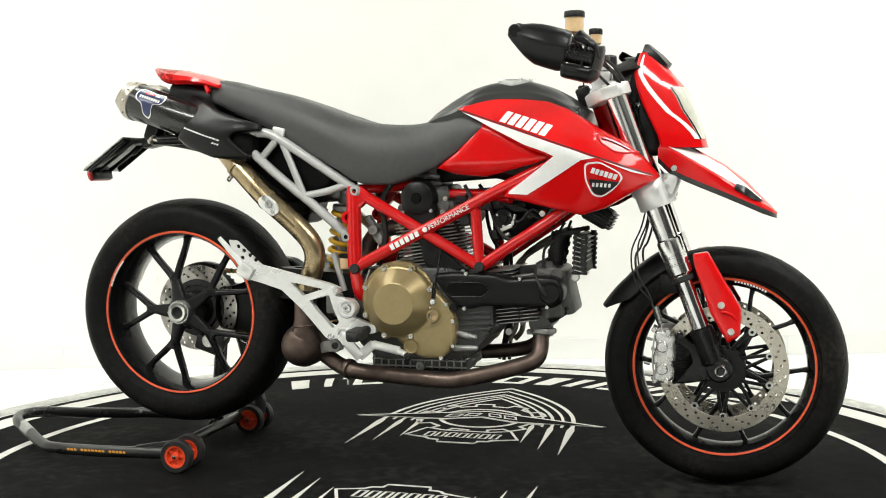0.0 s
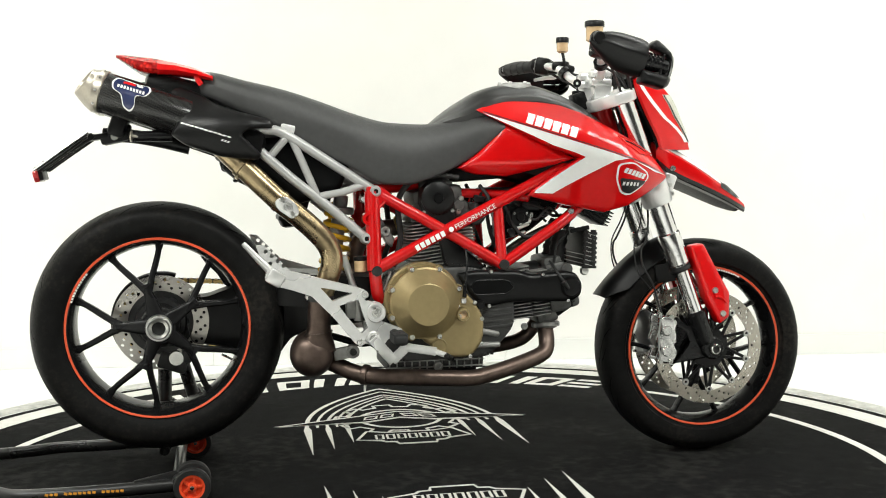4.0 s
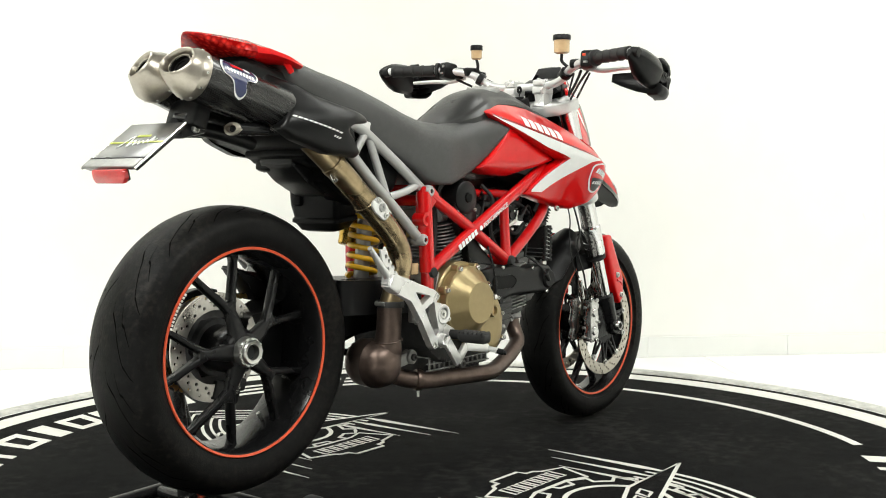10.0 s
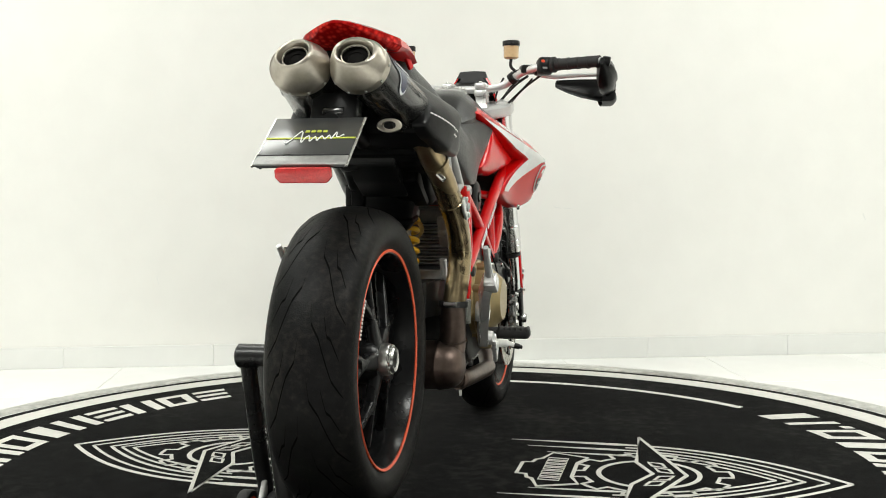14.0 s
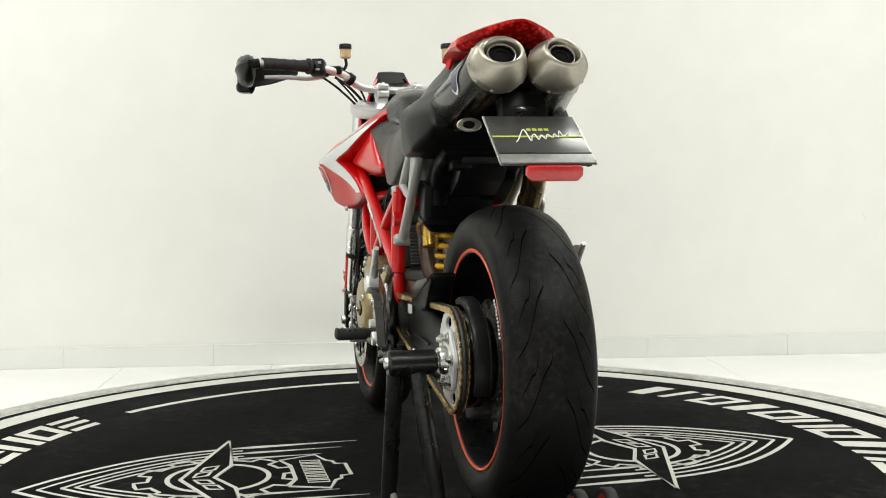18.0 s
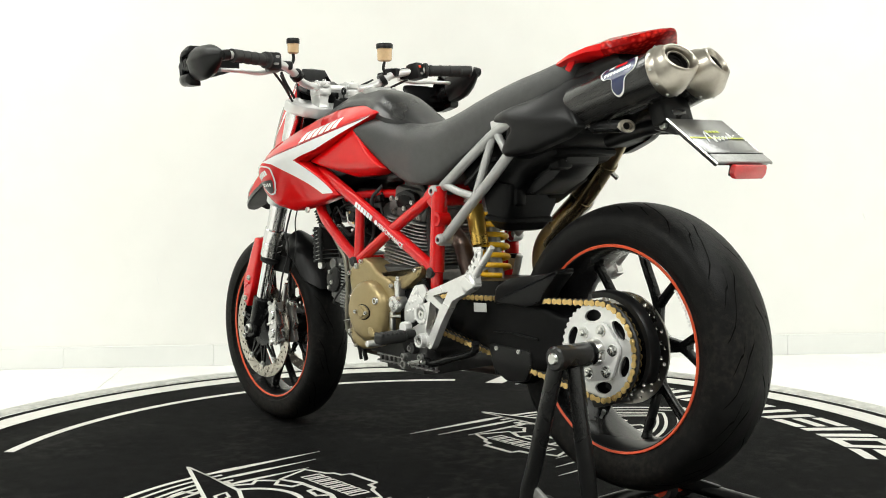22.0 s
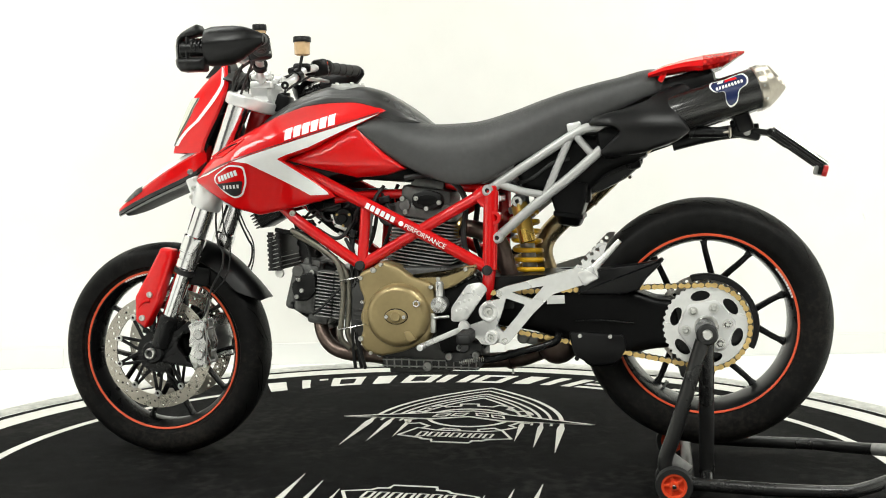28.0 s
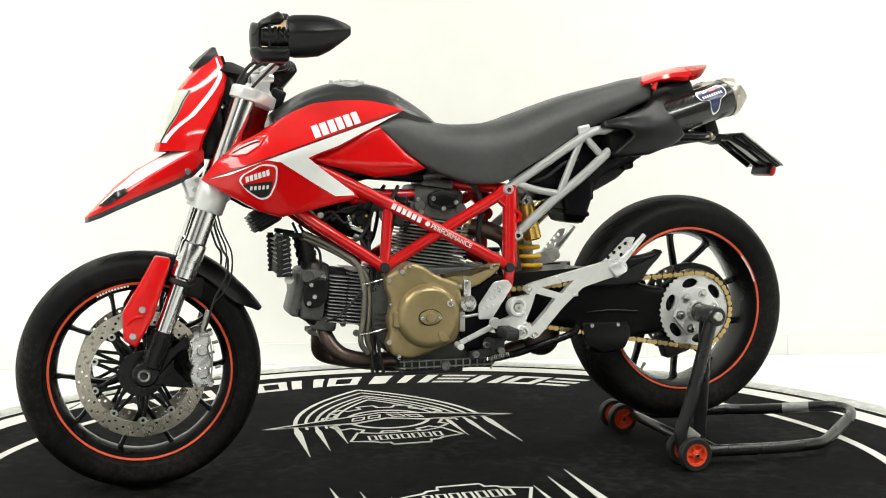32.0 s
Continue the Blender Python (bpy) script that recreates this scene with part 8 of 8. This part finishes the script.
    for i in range(n):
        a, b = at(i * pitch), at((i + 1) * pitch)
        m = Matrix.Translation(((a.x + b.x) / 2, 0.121, (a.y + b.y) / 2)) @ pose(0, 0, 0, 0, -math.degrees(math.atan2(b.y - a.y, b.x - a.x)), 0)
        kind = i % 2
        if kind not in link:
            w = 0.0095 if kind else 0.0075
            fig = [(x, z) for x, z in circle(-pitch / 2, 0, 0.0068, 10, math.pi / 2)[:6]] + [(0, -0.0036)] + [(x, z) for x, z in circle(pitch / 2, 0, 0.0068, 10, -math.pi / 2)[:6]] + [(0, 0.0036)]
            b2 = merge(slab(fig, w, w - 0.0018, 0), slab(fig, -w, -w + 0.0018, 0), *[rod((sx * pitch / 2, -w - 0.001, 0), (sx * pitch / 2, w + 0.001, 0), 0.0028, seg=8) for sx in (-1, 1)])
            link[kind] = part("chain_link", b2, CHAIN_GOLD if kind else CHAIN_DARK, ch, m=m).data
        else:
            share("chain_link", link[kind], ch, m=m)
    # shock with yellow spring
    a, b = Vector((-0.238, 0.012, 0.712)), Vector((-0.268, 0.012, 0.470))
    sh = part("shock_absorber", merge(rod(a, b, 0.019), rod(a + (b - a) * 0.12, a + (b - a) * 0.2, 0.038), rod(a + (b - a) * 0.86, a + (b - a) * 0.92, 0.038), block((0.03, 0.04, 0.03), 0.008, Matrix.Translation(a + Vector((0, 0, 0.012))))), CAST, bike, "silver rear shock absorber")
    mm = along(a, b)
    helix = [mm @ Vector((0.034 * math.cos(t), 0.045 + 0.155 * t / (2 * math.pi * 6.2), 0.034 * math.sin(t))) for t in (2 * math.pi * 6.2 * k / 150 for k in range(151))]
    part("coil_spring", tube(helix, 0.0066, 10, smooth=False), YELLOW, sh, "yellow coil spring")
    part("gas_cylinder", rod((-0.238, 0.062, 0.690), (-0.262, 0.062, 0.590), 0.0215, seg=28), SHOCK_GOLD, sh, "gold anodised gas cylinder")
    part("gas_cap", merge(spin_y([(0.006, -0.008), (0.013, -0.008), (0.015, -0.004), (0.015, 0.008)], 24, Matrix.Translation((-0.236, 0.075, 0.694)) @ pose(0, 0, 0, 0, 0, 180))), STEEL, sh)
    part("linkage", merge(beam((-0.262, 0.03, 0.475), (-0.19, 0.03, 0.485), 0.02, 0.028), beam((-0.262, -0.02, 0.475), (-0.19, -0.02, 0.485), 0.02, 0.028), rod((-0.262, -0.05, 0.475), (-0.262, 0.07, 0.475), 0.011)), CAST, bike, "cast suspension linkage")
    part("shock_rod", rod((-0.215, -0.085, 0.46), (-0.245, -0.085, 0.56), 0.009), ALU, bike, "silver tie rod")
    part("rear_fluid_cup", merge(rod((-0.205, -0.105, 0.520), (-0.205, -0.105, 0.550), 0.016)), AMBER, bike, "small amber rear fluid cup")
    part("rear_cup_lid", rod((-0.205, -0.105, 0.549), (-0.205, -0.105, 0.560), 0.018), PLASTIC, bike, "black cup lid")


# ---- foot controls ----
def build_feet(bike):
    for s in (-1, 1):
        outer = rounded([(-0.450, 0.522), (-0.440, 0.548), (-0.400, 0.540), (-0.354, 0.527), (-0.307, 0.513), (-0.221, 0.489), (-0.197, 0.478), (-0.194, 0.465), (-0.209, 0.458), (-0.180, 0.451), (-0.157, 0.427), (-0.163, 0.402), (-0.108, 0.380), (-0.106, 0.362), (-0.146, 0.357), (-0.156, 0.343), (-0.186, 0.342), (-0.203, 0.350), (-0.218, 0.343), (-0.231, 0.352), (-0.288, 0.423), (-0.338, 0.474), (-0.385, 0.491), (-0.430, 0.505)], 0.006)
        gap1 = rounded([(-0.316, 0.4935), (-0.297, 0.490), (-0.236, 0.4755), (-0.286, 0.4590)], 0.003)
        gap2 = rounded([(-0.270, 0.4465), (-0.221, 0.4600), (-0.211, 0.4250), (-0.197, 0.3900), (-0.213, 0.3750), (-0.248, 0.4160)], 0.004)
        lean = Matrix(((1, 0, 0, 0), (-s * 0.25, 1, 0, 0), (0, 0, 1, 0), (0, 0, 0, 1)))
        plate = plate_with_holes(outer, [gap1, gap2], s * 0.113, s * 0.133)
        bmesh.ops.recalc_face_normals(plate, faces=plate.faces)
        bmesh.ops.bevel(plate, geom=[q for q in plate.edges if len(q.link_faces) == 2 and q.calc_face_angle() > 0.9], offset=0.0045, segments=2, affect="EDGES", clamp_overlap=True)
        plate.transform(lean)
        br = part("foot_bracket", plate, WHITE_ALU, bike, "pale silver foot peg bracket")
        hg = rounded([(-0.470, 0.602), (-0.449, 0.600), (-0.418, 0.568), (-0.386, 0.535), (-0.425, 0.524), (-0.450, 0.545)], 0.005)
        holes = [circle(x, z, 0.0052, 12) for x, z in ((-0.446, 0.585), (-0.432, 0.574), (-0.418, 0.562), (-0.404, 0.550), (-0.436, 0.556))]
        guard = plate_with_holes(hg, holes, s * 0.120, s * 0.126)
        guard.transform(lean)
        part("heel_guard", guard, WHITE_ALU, br, "drilled silver heel guard")
        part("passenger_peg", tube([(-0.498, s * 0.238, 0.606), (-0.470, s * 0.236, 0.575), (-0.432, s * 0.234, 0.534)], 0.010, 12, 4, radii=[0.006, 0.008, 0.010]), WHITE_ALU, br, "folded silver passenger peg")
        part("peg_joint", block((0.040, 0.030, 0.036), 0.006, pose(-0.424, s * 0.236, 0.522, 0, 30, 0)), WHITE_ALU, br)
        for x, z, r, y in ((-0.177, 0.425, 0.0250, 0.184), (-0.185, 0.362, 0.0175, 0.197)):
            part("pivot_cover", spin_y([(0, s * (y - 0.007)), (r * 0.55, s * (y - 0.007)), (r * 0.60, s * (y - 0.001)), (r * 0.66, s * y), (r * 0.90, s * y), (r, s * (y - 0.004)), (r * 1.02, s * (y - 0.030))], 40, Matrix.Translation((x, 0, z))), WHITE_ALU, br, "round silver pivot cover", smooth=35)
            part("pivot_bolt", spin_y([(0.003, s * (y - 0.005)), (0.004, s * (y - 0.002)), (r * 0.40, s * (y - 0.002)), (r * 0.48, s * (y - 0.008))], 6 if r < 0.02 else 24, Matrix.Translation((x, 0, z))), STEEL, br)
        for x, z, y in ((-0.205, 0.471, 0.183), (-0.219, 0.354, 0.187)):
            part("bracket_bolt", spin_y([(0.0035, s * (y - 0.001)), (0.0045, s * (y + 0.003)), (0.0070, s * (y + 0.003)), (0.0085, s * y), (0.0085, s * (y - 0.008))], 20, Matrix.Translation((x, 0, z))), STEEL, br)
        fp = part("foot_peg", merge(rod((-0.130, s * 0.160, 0.370), (-0.130, s * 0.200, 0.370), 0.0115), block((0.036, 0.084, 0.028), 0.010, Matrix.Translation((-0.130, s * 0.238, 0.368)), 3)), RUBBER, bike, "black ribbed foot peg")
        for k in range(6):
            part("peg_rib", block((0.034, 0.010, 0.016), 0.003, Matrix.Translation((-0.130, s * (0.205 + 0.0135 * k), 0.3755)), 1), RUBBER, fp)
    bp = part("brake_pedal", merge(beam((-0.190, -0.199, 0.364), (-0.136, -0.193, 0.304), 0.011, 0.027), beam((-0.141, -0.193, 0.305), (-0.102, -0.190, 0.340), 0.011, 0.024), beam((-0.106, -0.190, 0.338), (-0.030, -0.204, 0.326), 0.011, 0.021), beam((-0.035, -0.203, 0.327), (-0.008, -0.218, 0.318), 0.011, 0.013)), WHITE_ALU, bike, "silver rear brake pedal")
    part("pedal_tip", merge(rod((-0.010, -0.214, 0.318), (0.000, -0.232, 0.313), 0.0075), rod((0.000, -0.231, 0.313), (0.004, -0.238, 0.311), 0.005)), SATIN_BLACK, bp, "black pedal tip")
    part("brake_cylinder", merge(rod((-0.215, -0.135, 0.46), (-0.215, -0.135, 0.40), 0.012), block((0.03, 0.02, 0.05), 0.005, Matrix.Translation((-0.232, -0.135, 0.432)))), CAST, bike, "cast rear brake cylinder")
    part("gear_lever", merge(beam((-0.120, 0.178, 0.385), (-0.02, 0.188, 0.342), 0.009, 0.014), spin_y([(0, -0.01), (0.013, -0.01), (0.014, 0), (0.013, 0.01), (0, 0.01)], 24, Matrix.Translation((-0.115, 0.180, 0.388))), rod((-0.015, 0.180, 0.338), (-0.012, 0.225, 0.338), 0.0085)), WHITE_ALU, bike, "silver gear lever")
    part("shift_rod", merge(rod((-0.035, 0.165, 0.405), (-0.075, 0.168, 0.410), 0.004), block((0.014, 0.012, 0.05), 0.003, Matrix.Translation((-0.034, 0.160, 0.392)))), STEEL, bike, "steel gear linkage")
    hp = rounded([(-0.155, 0.496), (-0.120, 0.490), (-0.078, 0.430), (-0.078, 0.395), (-0.115, 0.395), (-0.172, 0.478)], 0.008)
    ss = part("sprocket_shield", slab(hp, 0.150, 0.157, 0.003), WHITE_ALU, bike, "dimpled silver sprocket shield")
    for k in range(9):
        part("dimple", spin_y([(0, 0.0018), (0.003, 0.0014), (0.0042, 0.0)], 12, Matrix.Translation((-0.136 + 0.013 * (k % 3) + 0.010 * (k // 3), 0.157, 0.474 - 0.022 * (k // 3) - 0.004 * (k % 3)))), WHITE_ALU, ss)
    # side stand
    st = part("side_stand", tube([(-0.120, 0.135, 0.315), (-0.17, 0.145, 0.300), (-0.25, 0.150, 0.322), (-0.335, 0.152, 0.348), (-0.348, 0.155, 0.372)], 0.0095, 12), SATIN_BLACK, bike, "folded black side stand")
    part("stand_mount", merge(block((0.06, 0.05, 0.05), 0.01, Matrix.Translation((-0.125, 0.12, 0.318))), spin_y([(0, 0.010), (0.012, 0.010), (0.015, 0.006), (0.015, -0.03)], 20, Matrix.Translation((-0.110, 0.150, 0.332)))), DARK_CAST, st)
    for x, z in ((-0.072, 0.306), (-0.100, 0.330), (-0.140, 0.312)):
        part("mount_bolt", bolt((x, 0.150, z), (0, 1, 0), 0.009, 0.010), CAST, st)
    part("mount_arm", beam((-0.06, 0.135, 0.300), (-0.15, 0.140, 0.312), 0.014, 0.022), DARK_CAST, st)
    part("stand_spring", tube([Vector((-0.10 - 0.06 * k / 80, 0.158 + 0.006 * math.cos(k), 0.292 + 0.012 * k / 80 + 0.006 * math.sin(k))) for k in range(81)], 0.0013, 5, smooth=False), STEEL, st, "steel return spring")


def build_bike():
    bike = thing("motorcycle", "glossy red and white sport motorcycle on a paddock stand", "motorcycle")
    build_wheels(bike)
    build_fork(bike)
    build_cowl(bike)
    build_bars(bike)
    build_tank(bike)
    build_seat(bike)
    build_tail(bike)
    build_frame(bike)
    build_engine(bike)
    build_exhaust(bike)
    build_rear(bike)
    build_feet(bike)
    return bike


# ---- build ----
build_room()
TABLE = build_table()
STAND = build_stand()
BIKE = build_bike()


def motions():
    rows = [(t, pose(0, 0, 0, 0, 0, START + RATE * t)) for t in range(33)]
    walk(TABLE, rows)
    walk(STAND, rows)
    walk(BIKE, rows)


motions()
